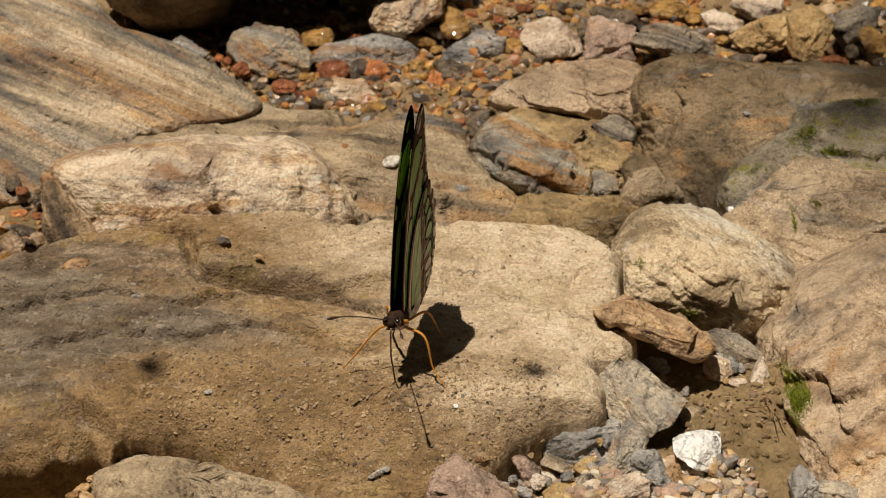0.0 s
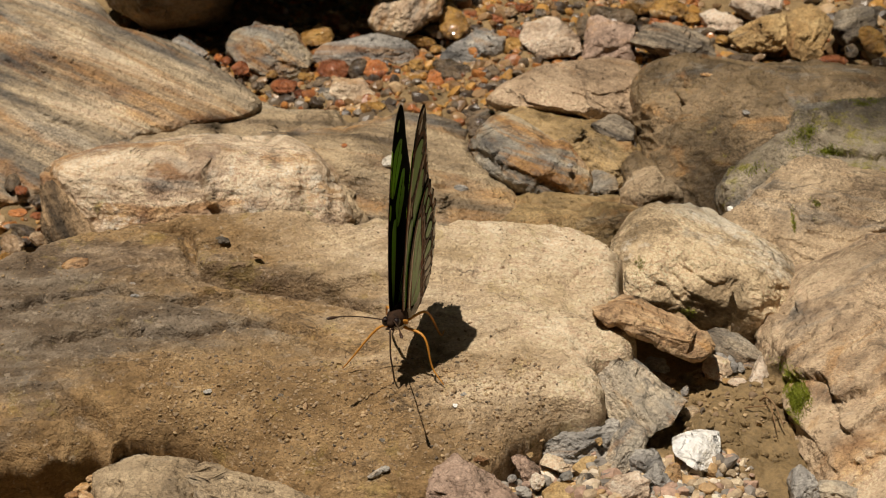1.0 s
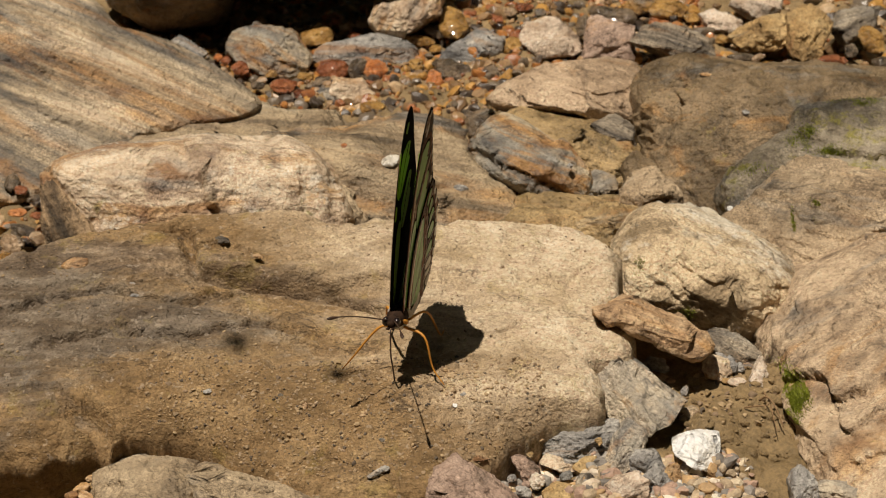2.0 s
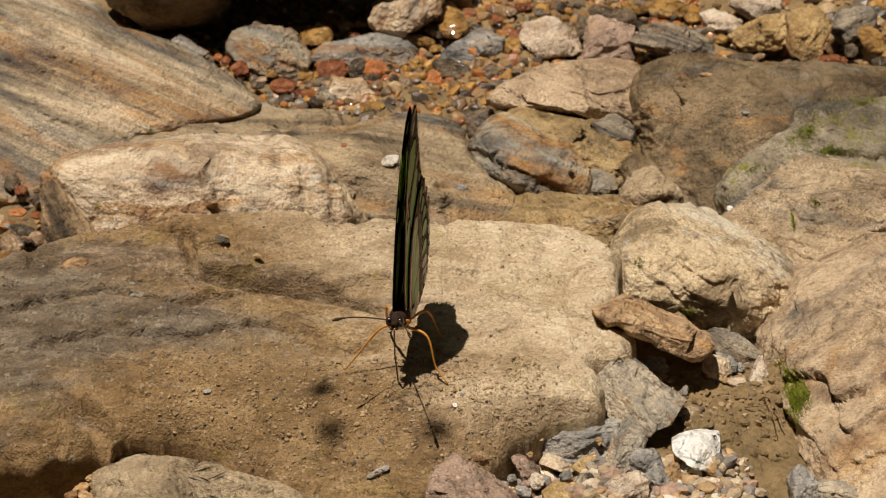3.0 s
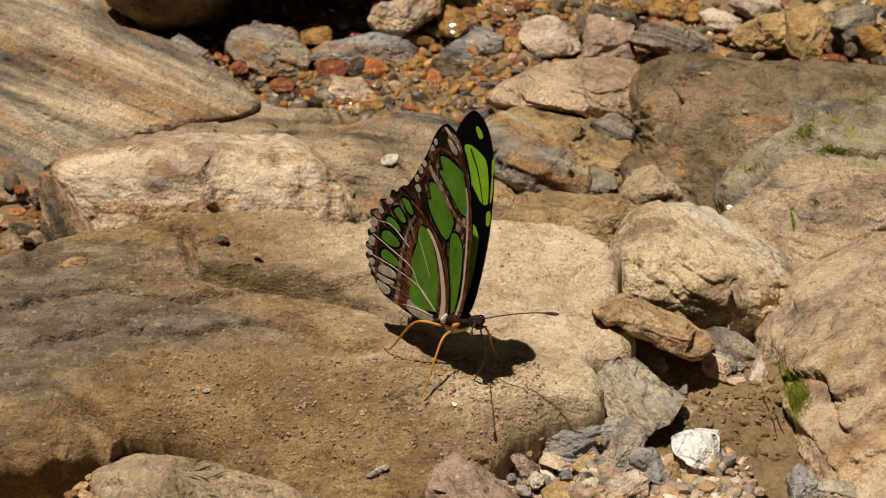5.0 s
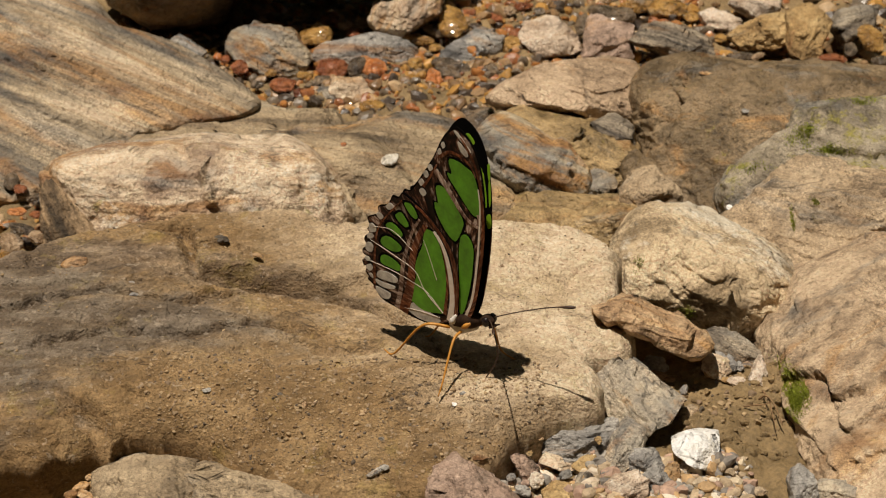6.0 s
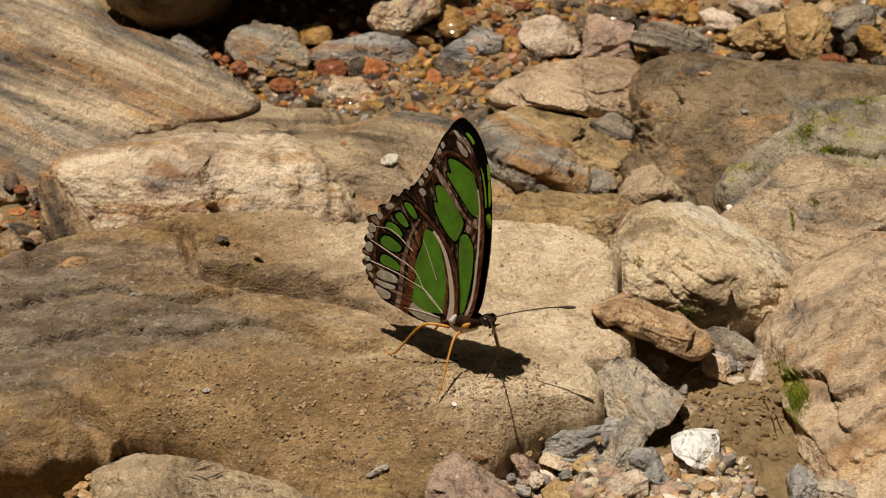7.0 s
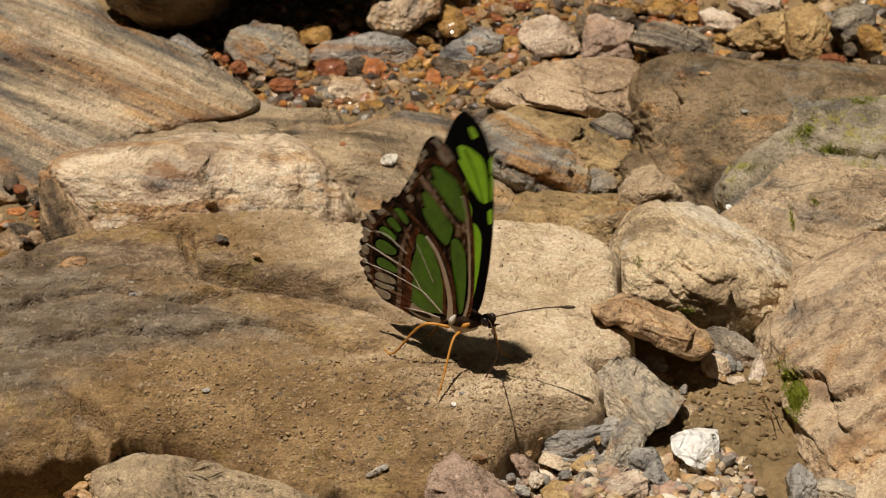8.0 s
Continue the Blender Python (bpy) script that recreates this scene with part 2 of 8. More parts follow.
    lichen = ramp(t, noise_tex(t, co, 95, 8, 0.75, 0.4), [(0.565, 0.0), (0.63, 1.0)])
    col = mix(t, math_node(t, "MULTIPLY", lichen, 0.3), col, (0.32, 0.24, 0.055))
    # Grain tones; their contrast also paints in the tiny shadows between grains
    fine = noise_tex(t, co, 1600, 4, 0.8)
    along = noise_tex(t, vb, 700, 5, 0.7)
    uneven = ramp(t, noise_tex(t, co, 45, 4, 0.6), [(0.4, 0.08), (0.6, 0.3)])
    col = mix(t, uneven, col, ramp(t, fine, [(0.40, 0.12), (0.5, 0.5), (0.60, 0.88)]), "OVERLAY")
    grain_height, grain_tone = cells(t, co, 1500)
    col = mix(t, 0.26, col, ramp(t, grain_tone, [(0.0, 0.15), (0.15, 0.42), (0.8, 0.55), (1.0, 0.98)]), "OVERLAY")
    col = mix(t, 0.12, col, ramp(t, along, [(0.42, 0.1), (0.5, 0.5), (0.58, 0.9)]), "OVERLAY")
    split = ramp(t, noise_tex(t, vb, 62, 6, 0.62, 0.5), [(0.490, 0.0), (0.498, 1.0), (0.502, 1.0), (0.510, 0.0)])
    split = math_node(t, "MULTIPLY", split, ramp(t, noise_tex(t, co, 35, 3, 0.5), [(0.52, 0.0), (0.62, 0.7)]))
    col = mix(t, split, col, (0.06, 0.04, 0.025))
    dots = ramp(t, noise_tex(t, co, 900, 3, 0.6), [(0.335, 1.0), (0.38, 0.0)])
    col = mix(t, math_node(t, "MULTIPLY", dots, 0.3), col, (0.05, 0.035, 0.025))
    pits = ramp(t, noise_tex(t, co, 480, 3, 0.6), [(0.63, 0.0), (0.67, 1.0)])
    col = mix(t, math_node(t, "MULTIPLY", pits, 0.3), col, (0.62, 0.52, 0.40))
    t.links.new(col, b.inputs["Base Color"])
    t.links.new(ramp(t, damp, [(0.0, 0.9), (1.0, 0.6)]), b.inputs["Roughness"])
    b.inputs["Specular IOR Level"].default_value = 0.35
    n1 = bump(t, b, streak, 0.003, 0.4)
    n2 = bump(t, b, noise_tex(t, co, 210, 5, 0.6), 0.0040, 0.6, n1)
    n3 = bump(t, b, creases(t, vb, 45), 0.0035, 0.22, n2)
    n4 = bump(t, b, cells(t, vb, 420, 1.6)[0], 0.0012, 0.15, n3)
    n5 = bump(t, b, grain_height, 0.0005, 0.5, n4)
    bump(t, b, fine, 0.0006, 0.7, n5)
    MAT["slab"] = m


slab_material()


def sand_material(name, light, dark, gloss):
    m, t, b = nodes_of(name)
    co = t.nodes.new("ShaderNodeTexCoord").outputs["Object"]
    cloud = noise_tex(t, co, 45, 6, 0.7)
    col = ramp(t, cloud, [(0.32, dark), (0.68, light)])
    fine = noise_tex(t, co, 700, 5, 0.8)
    col = mix(t, 0.6, col, ramp(t, fine, [(0.3, 0.15), (0.5, 0.5), (0.72, 0.85)]), "OVERLAY")
    t.links.new(col, b.inputs["Base Color"])
    t.links.new(ramp(t, cloud, [(0.35, gloss), (0.7, min(1.0, gloss + 0.35))]), b.inputs["Roughness"])
    n1 = bump(t, b, noise_tex(t, co, 220, 6, 0.75), 0.002, 0.8)
    bump(t, b, fine, 0.0006, 0.7, n1)
    MAT[name] = m


sand_material("sand", (0.36, 0.245, 0.115), (0.17, 0.115, 0.05), 0.5)


def gravel_material(name, gloss, stops):
    """Pebbles of one heap, each with a tone of its own."""
    m, t, b = nodes_of(name)
    co = t.nodes.new("ShaderNodeTexCoord").outputs["Object"]
    geo = t.nodes.new("ShaderNodeNewGeometry")
    info = t.nodes.new("ShaderNodeObjectInfo")
    pick = math_node(t, "FRACT", math_node(t, "ADD", geo.outputs["Random Per Island"], info.outputs["Random"]), 0.0)
    col = ramp(t, pick, stops)
    t.nodes[-1].color_ramp.interpolation = "CONSTANT"
    blot = noise_tex(t, co, 160, 6, 0.7)
    col = mix(t, 0.75, col, ramp(t, blot, [(0.3, 0.22), (0.7, 0.8)]), "OVERLAY")
    col = mix(t, 0.4, col, ramp(t, noise_tex(t, co, 1000, 4, 0.7), [(0.3, 0.2), (0.7, 0.8)]), "OVERLAY")
    t.links.new(col, b.inputs["Base Color"])
    b.inputs["Roughness"].default_value = max(0.3, gloss)
    if gloss < 0.3:
        b.inputs["Coat Weight"].default_value, b.inputs["Coat Roughness"].default_value = 0.6, 0.05
    bump(t, b, noise_tex(t, co, 500, 5, 0.7), 0.0006, 0.6)
    MAT[name] = m


TONES = [(0.0, (0.38, 0.16, 0.045)), (0.14, (0.19, 0.11, 0.05)), (0.30, (0.42, 0.225, 0.06)), (0.44, (0.065, 0.048, 0.036)),
         (0.58, (0.31, 0.195, 0.10)), (0.72, (0.27, 0.10, 0.035)), (0.80, (0.15, 0.115, 0.08)), (0.94, (0.48, 0.34, 0.20))]
DRY = [(0.0, (0.40, 0.30, 0.19)), (0.2, (0.30, 0.27, 0.23)), (0.36, (0.42, 0.27, 0.13)), (0.48, (0.52, 0.42, 0.29)),
       (0.62, (0.20, 0.175, 0.15)), (0.76, (0.38, 0.25, 0.18)), (0.90, (0.64, 0.55, 0.43))]
gravel_material("wet_gravel", 0.14, TONES)
gravel_material("dry_gravel", 0.7, DRY)
gravel_material("grit", 0.8, [(0.0, (0.34, 0.24, 0.13)), (0.40, (0.22, 0.15, 0.09)), (0.62, (0.10, 0.075, 0.052)), (0.72, (0.30, 0.21, 0.12))])


def plain_material(name, color, rough, vary=0.3, scale=600, spec=0.5, through=0.0):
    m, t, b = nodes_of(name)
    co = t.nodes.new("ShaderNodeTexCoord").outputs["Object"]
    n = noise_tex(t, co, scale, 5, 0.7)
    col = mix(t, vary, color, ramp(t, n, [(0.3, 0.1), (0.7, 0.9)]), "OVERLAY")
    t.links.new(col, b.inputs["Base Color"])
    b.inputs["Roughness"].default_value = rough
    b.inputs["Specular IOR Level"].default_value = spec
    bump(t, b, n, 0.0002, 0.4)
    if through:
        tr = t.nodes.new("ShaderNodeBsdfTranslucent")
        t.links.new(col, tr.inputs[0])
        mx = t.nodes.new("ShaderNodeMixShader")
        mx.inputs[0].default_value = through
        t.links.new(b.outputs[0], mx.inputs[1])
        t.links.new(tr.outputs[0], mx.inputs[2])
        t.links.new(mx.outputs[0], t.nodes["Material Output"].inputs[0])
    MAT[name] = m


plain_material("ring_green", (0.05, 0.07, 0.025), 0.8, 0.8, 6)
plain_material("leaf_green", (0.05, 0.10, 0.02), 0.5, 0.4, 40, 0.4, 0.3)
plain_material("bark_brown", (0.12, 0.085, 0.055), 0.9, 0.7, 120)
plain_material("wing_black", (0.003, 0.0026, 0.0024), 0.9, 0.2, spec=0.05)


def scale_material(name, stops, dusk, fine=1.6, amount=0.6):
    """Wing scales in streaks that run out from the hinge, with darker bars across them."""
    m, t, b = nodes_of(name)
    sep = t.nodes.new("ShaderNodeSeparateXYZ")
    t.links.new(t.nodes.new("ShaderNodeTexCoord").outputs["Object"], sep.inputs[0])
    fan = math_node(t, "ARCTAN2", sep.outputs[2], sep.outputs[0])
    far = math_node(t, "SQRT", math_node(t, "ADD", math_node(t, "POWER", sep.outputs[0], 2.0), math_node(t, "POWER", sep.outputs[2], 2.0)), 0.0)
    xyz = t.nodes.new("ShaderNodeCombineXYZ")
    t.links.new(math_node(t, "MULTIPLY", fan, 9.0), xyz.inputs[0])
    t.links.new(math_node(t, "MULTIPLY", far, 110.0), xyz.inputs[1])
    streak = noise_tex(t, xyz.outputs[0], fine, 5, 0.65, 0.3)
    band = noise_tex(t, xyz.outputs[0], 0.9, 3, 0.5)
    col = ramp(t, streak, stops)
    col = mix(t, ramp(t, band, [(0.45, 0.0), (0.6, amount)]), col, dusk)
    t.links.new(col, b.inputs["Base Color"])
    b.inputs["Roughness"].default_value = 0.6
    b.inputs["Specular IOR Level"].default_value = 0.15
    MAT[name] = m


scale_material("wing_brown", [(0.42, (0.004, 0.0025, 0.002)), (0.50, (0.022, 0.009, 0.005)), (0.56, (0.14, 0.06, 0.035)), (0.62, (0.52, 0.41, 0.34))], (0.012, 0.008, 0.005))
scale_material("wing_rust", [(0.36, (0.02, 0.006, 0.004)), (0.46, (0.14, 0.042, 0.016)), (0.56, (0.27, 0.10, 0.045)), (0.66, (0.45, 0.28, 0.20))], (0.02, 0.007, 0.004), 2.6, 0.6)
scale_material("wing_tan", [(0.36, (0.05, 0.025, 0.016)), (0.46, (0.22, 0.13, 0.095)), (0.56, (0.46, 0.35, 0.28)), (0.66, (0.68, 0.59, 0.52))], (0.05, 0.02, 0.012), 2.6, 0.55)
plain_material("wing_white", (0.76, 0.67, 0.58), 0.6, 0.4)
plain_material("wing_lime", (0.27, 0.50, 0.022), 0.5, 0.15, 400)
plain_material("wing_green", (0.085, 0.27, 0.010), 0.4, 0.5, 260)
plain_material("wing_silver", (0.52, 0.49, 0.44), 0.45, 0.6, 500)
plain_material("body_dark", (0.03, 0.015, 0.008), 0.85, 0.8, 900, 0.2)
plain_material("body_white", (0.6, 0.56, 0.5), 0.8, 0.3)
plain_material("leg_orange", (0.50, 0.22, 0.03), 0.5, 0.3)
plain_material("antenna_dark", (0.05, 0.025, 0.015), 0.5, 0.3)
plain_material("eye_dark", (0.015, 0.01, 0.01), 0.15, 0.2)
plain_material("insect_wing", (0.10, 0.08, 0.06), 0.3, 0.2)
plain_material("moss_green", (0.34, 0.38, 0.04), 0.7, 0.5, 900)
plain_material("root_brown", (0.22, 0.13, 0.06), 0.8, 0.6, 900)
plain_material("insect_dark", (0.03, 0.022, 0.015), 0.5, 0.3)


# ---- shaping tools ----
def value_noise(p, seed):
    """Smooth random values in -1..1 on a lattice of unit size."""
    i = np.floor(p).astype(np.int64)
    f = p - i
    f = f * f * f * (f * (f * 6 - 15) + 10)
    out = np.zeros(len(p))
    for dx in (0, 1):
        for dy in (0, 1):
            for dz in (0, 1):
                h = (i[:, 0] + dx) * 374761393 + (i[:, 1] + dy) * 668265263 + (i[:, 2] + dz) * 2147483647 + seed * 974634777
                h = (h ^ (h >> 13)) * 1274126177 & 0xFFFFFFFF
                h = ((h ^ (h >> 16)) * 2246822519) & 0xFFFFFFFF
                v = ((h ^ (h >> 15)) & 0xFFFF) / 32767.5 - 1
                w = (f[:, 0] if dx else 1 - f[:, 0]) * (f[:, 1] if dy else 1 - f[:, 1]) * (f[:, 2] if dz else 1 - f[:, 2])
                out += v * w
    return out


SKEW = np.array(Euler((0.5, 0.7, 1.1)).to_matrix())


def fbm(p, size, octaves, seed, gain=0.5, ridge=False):
    """Layered noise; size is that of the largest forms, in metres."""
    out, amp, p = np.zeros(len(p)), 1.0, np.asarray(p) / size
    for k in range(octaves):
        p = p @ SKEW
        v = value_noise(p * 2.03 ** k + 17.3 * k, seed + k)
        out += amp * ((1 - 2 * np.abs(v)) if ridge else v)
        amp *= gain
    return out


def mesh_of(name, verts, faces, smooth=True):
    me = bpy.data.meshes.new(name)
    me.from_pydata(np.asarray(verts).tolist(), [], faces if isinstance(faces, list) else faces.tolist())
    if smooth:
        me.polygons.foreach_set("use_smooth", [True] * len(me.polygons))
    me.update()
    return me


BALLS = {}


def ball(detail):
    if detail not in BALLS:
        bm = bmesh.new()
        bmesh.ops.create_icosphere(bm, subdivisions=detail, radius=1)
        bm.verts.index_update()
        BALLS[detail] = (np.array([v.co[:] for v in bm.verts]), np.array([[v.index for v in f.verts] for f in bm.faces]))
        bm.free()
    return BALLS[detail]


LEAN = radians(27)
ACROSS, RISE, NEAR = np.array((1.0, 0, 0)), np.array((0, math.sin(LEAN), math.cos(LEAN))), np.array((0, -math.cos(LEAN), math.sin(LEAN)))


def radius_round(outline):
    """Radius by angle of a closed outline about its middle, with softened corners."""
    o = np.array(outline, float)
    th = np.radians(np.arange(0, 360, 1.0))
    d = np.stack([np.cos(th), np.sin(th)], 1)
    best = np.zeros(len(th))
    for a, b in zip(o, np.roll(o, -1, 0)):
        e = b - a
        den = d[:, 0] * e[1] - d[:, 1] * e[0]
        den = np.where(np.abs(den) < 1e-9, 1e-9, den)
        r = (a[0] * e[1] - a[1] * e[0]) / den
        s = (a[0] * d[:, 1] - a[1] * d[:, 0]) / den
        best = np.where((r > 0) & (s >= -1e-6) & (s <= 1 + 1e-6), np.maximum(best, r), best)
    k = np.exp(-0.5 * (np.arange(-9, 10) / 2.5) ** 2)
    k /= k.sum()
    return np.convolve(np.concatenate([best[-9:], best, best[:9]]), k, "valid")


STONES = {}


def rock(name, at, outline, thick, material, seed, detail, label, tilt=0, bulk=2.6, rough=1.0, cuts=4, ledge=0.0, crack=0.0, chip=0.8, foot=0.65, group="", facets=(), grooves=(), faces=36, hard=0.65, brow=None):
    """A weathered stone: a rounded block with this outline in millimetres (across, up), half as deep as thick each way,
    its beds along the tilt, chipped by flat cuts, with ledges of that height and cracks; foot: how far its lower part stands out; facets: flat faces (direction, lean, place);
    faces, hard: how many broken faces it has all over, and how flat they are;
    grooves: broken edges along a line (points, depth, width);
    brow: height over which the top lies back flat, how flat, how soft the turn is, and the slope of that edge."""
    rng = np.random.default_rng(seed)
    v, f = ball(detail)
    th = radius_round(outline)
    half = thick / 2
    ext = np.abs(np.array(outline)).max(0)
    d = v * np.array([ext[0], ext[1], half])
    d /= np.linalg.norm(d, axis=1)[:, None]
    ang = np.degrees(np.arctan2(d[:, 1], d[:, 0])) % 360
    r2 = np.interp(ang, np.arange(361), np.append(th, th[0]))
    g = ((np.hypot(d[:, 0], d[:, 1]) / r2) ** bulk + (np.abs(d[:, 2]) / half) ** bulk) ** (1 / bulk)
    p = d / g[:, None]
    for k in range(cuts):
        a, lean = rng.uniform(0, 2 * math.pi), rng.uniform(0.35, 1.0)
        n = np.array([math.cos(a) * lean / ext[0], math.sin(a) * lean / ext[1], 1.0 / half])
        n /= np.linalg.norm(n)
        h = p @ n
        over = np.maximum(h - h.max() * rng.uniform(chip, chip + 0.15), 0)
        p -= over[:, None] * 0.9 * n
    for way, lean, keep in facets:
        n = np.array([math.cos(radians(way)) * lean / ext[0], math.sin(radians(way)) * lean / ext[1], 1.0 / half])
        n /= np.linalg.norm(n)
        h = p @ n
        p -= np.maximum(h - h.max() * keep, 0)[:, None] * n
    if faces:
        rise = np.zeros_like(p)
        tri = np.cross(p[f[:, 1]] - p[f[:, 0]], p[f[:, 2]] - p[f[:, 0]])
        for k in range(3):
            np.add.at(rise, f[:, k], tri)
        rise /= np.linalg.norm(rise, axis=1)[:, None] + 1e-9
        spots = rng.choice(len(p), faces, replace=False)
        gap = min(ext.min(), half)
        warp = p + 0.16 * gap * np.stack([fbm(p, gap * 0.5, 3, seed + 80 + k) for k in range(3)], 1)
        own = spots[((warp[:, None, :] - p[None, spots, :]) ** 2).sum(2).argmin(1)]
        way = rise[own] + 0.11 * rng.normal(size=(len(p), 3))[own]
        way /= np.linalg.norm(way, axis=1)[:, None]
        p = p + way * (hard * ((p[own] - p) * way).sum(1))[:, None]
    a = radians(tilt)
    turn = np.array([[math.cos(a), -math.sin(a), 0], [math.sin(a), math.cos(a), 0], [0, 0, 1]])
    q = p @ turn
    size = min(ext.min(), half)
    nrm = p / np.linalg.norm(p, axis=1)[:, None]
    edge = 0.3 + 0.7 * np.clip(np.abs(nrm[:, 2]) * 1.5, 0, 1)
    bed = q * (0.22, 1.0, 0.5)
    amp = rough * size * (0.09 * fbm(q, size * 1.1, 3, seed) + 0.06 * fbm(bed, size * 0.42, 5, seed + 9, 0.6)
                          + 0.05 * np.minimum(fbm(q, size * 0.5, 5, seed + 31, 0.55, True) - 0.2, 0.35)
                          + 0.03 * fbm(q, size * 0.14, 4, seed + 71, 0.62))
    if ledge:
        s = q[:, 1] / ledge + 0.9 * fbm(bed, size * 0.8, 3, seed + 5)
        saw = s % 1.0
        amp += 0.28 * ledge * (saw - np.clip((saw - 0.86) / 0.14, 0, 1)) * np.clip(fbm(q, size, 2, seed + 6) + 0.7, 0, 1)
    if crack:
        c = fbm(q * (0.6, 1.0, 0.8), size * 0.9, 4, seed + 15, 0.55)
        where = np.clip(fbm(q, size * 0.8, 2, seed + 16) * 2.5 + 0.3, 0, 1)
        amp -= crack * 0.055 * size * np.exp(-(c / 0.045) ** 2) * where
    for line, depth, width in grooves:
        wave = 0.5 * width * np.stack([fbm(q, 4, 3, seed + 21), fbm(q, 4, 3, seed + 22)], 1)
        side, best = np.zeros(len(p)), np.full(len(p), 1e9)
        for a0, b0 in zip(line, line[1:]):
            e, w = np.array(b0) - a0, p[:, :2] + wave - a0
            s = np.clip(w @ e / (e @ e), 0, 1)
            d = np.hypot(*(w - s[:, None] * e).T) + 0.8 * width * (s * (1 - s) < 1e-6)
            side = np.where(d < best, e[0] * w[:, 1] - e[1] * w[:, 0], side)
            best = np.minimum(best, d)
        amp -= depth * np.exp(-(best / np.where(side > 0, 0.7 * width, 3.5 * width)) ** 2) * (nrm[:, 2] > 0)
    p = p + nrm * (amp * edge)[:, None]
    if brow:
        over = p[:, 1] - brow[0] - (brow[3] * p[:, 0] if len(brow) > 3 else 0) - 0.12 * size * fbm(p, size, 2, seed + 44)
        p[:, 2] -= foot * p[:, 1] + (brow[1] - foot) * brow[2] * np.log1p(np.exp(np.clip(over / brow[2], -40, 40)))
    else:
        p[:, 2] -= foot * p[:, 1]
    p = p @ turn
    ob = new(name, mesh_of(name, p / 1000, f))
    m = np.stack([ACROSS, RISE, NEAR], 1) @ turn
    ob.matrix_world = Matrix.Translation(at) @ Matrix(m.tolist()).to_4x4()
    ob.data.materials.append(MAT[material])
    STONES[seed] = ob
    return tagged(ob, label, "pebble" if name == "pebble" else "rock", group)


def tube(points, radii, sides=7):
    """A limb along points with a radius at each."""
    P = [Vector(p) for p in points]
    verts, faces = [], []
    for i, p in enumerate(P):
        t = (P[min(i + 1, len(P) - 1)] - P[max(i - 1, 0)]).normalized()
        u = t.cross(Vector((0.31, 0.2, 0.93))).normalized()
        w = t.cross(u)
        for k in range(sides):
            a = 2 * math.pi * k / sides
            verts.append(p + float(radii[i]) * (math.cos(a) * u + math.sin(a) * w))
    for i in range(len(P) - 1):
        for k in range(sides):
            k2 = (k + 1) % sides
            faces.append([i * sides + k, i * sides + k2, (i + 1) * sides + k2, (i + 1) * sides + k])
    faces.append(list(range(sides))[::-1])
    faces.append([(len(P) - 1) * sides + k for k in range(sides)])
    return [tuple(v) for v in verts], faces


def bend(points, n=14):
    """A smooth line through points (Catmull-Rom)."""
    P = [np.array(p, float) for p in points]
    P = [2 * P[0] - P[1]] + P + [2 * P[-1] - P[-2]]
    out = []
    for i in range(1, len(P) - 2):
        for s in np.linspace(0, 1, n, endpoint=False):
            a, b, c, d = P[i - 1:i + 3]
            out.append(0.5 * (2 * b + (c - a) * s + (2 * a - 5 * b + 4 * c - d) * s * s + (3 * b - a - 3 * c + d) * s ** 3))
    out.append(P[-2])
    return out


def part(name, verts, faces, material, parent, label="", smooth=True):
    ob = new(name, mesh_of(name, verts, faces, smooth))
    ob.data.materials.append(MAT[material])
    ob.parent = parent
    if label:
        ob["label"] = label
    return ob


# ---- ground ----
def spread(fine, step, far):
    a = np.arange(-fine, fine + step / 2, step)
    g = fine + step * np.cumsum(1.25 ** np.arange(1, 60))
    g = g[g < far]
    return np.concatenate([-g[::-1], a, g])


def bed_height(x, y):
    """The stream bed: lower behind the slab, a sandy bank beside the gravel."""
    p = np.stack([x, y, np.zeros_like(x)], 1)
    near = np.hypot(x, y - 0.1)
    z = -0.036 + 0.004 * fbm(p, 0.08, 3, 3) + 0.0020 * fbm(p, 0.010, 5, 5, 0.6)
    front = 1 / (1 + np.exp((y - 0.035) / 0.005)) / (1 + np.exp(-(x + 0.01) / 0.006))
    z += 0.022 * front
    z += 0.002 * np.exp(-((x - 0.062) / 0.018) ** 2 - ((y - 0.012) / 0.018) ** 2)
    clods = np.exp(-((x - 0.055) / 0.025) ** 2 - ((y - 0.0) / 0.03) ** 2)
    z += clods * (0.0007 * fbm(p, 0.011, 4, 21, 0.6, True) + 0.0007 * np.maximum(fbm(p, 0.004, 3, 22), 0))
    return z + np.where(near > 0.5, 0.02 * (near - 0.5) * fbm(p, 1.2, 3, 8), 0)


def grid_faces(nx, ny):
    i = np.arange(nx * ny).reshape(ny, nx)
    return np.stack([i[:-1, :-1], i[:-1, 1:], i[1:, 1:], i[1:, :-1]], -1).reshape(-1, 4)


gx, gy = spread(0.19, 0.0011, 40), spread(0.22, 0.0011, 40) + 0.15
X, Y = np.meshgrid(gx, gy)
X, Y = X.ravel(), Y.ravel()
ground = new("ground", mesh_of("ground", np.stack([X, Y, bed_height(X, Y)], 1), grid_faces(len(gx), len(gy))))
ground.data.materials.append(MAT["sand"])
tagged(ground, "damp brown sand of the stream bed", "ground", kind="structure")


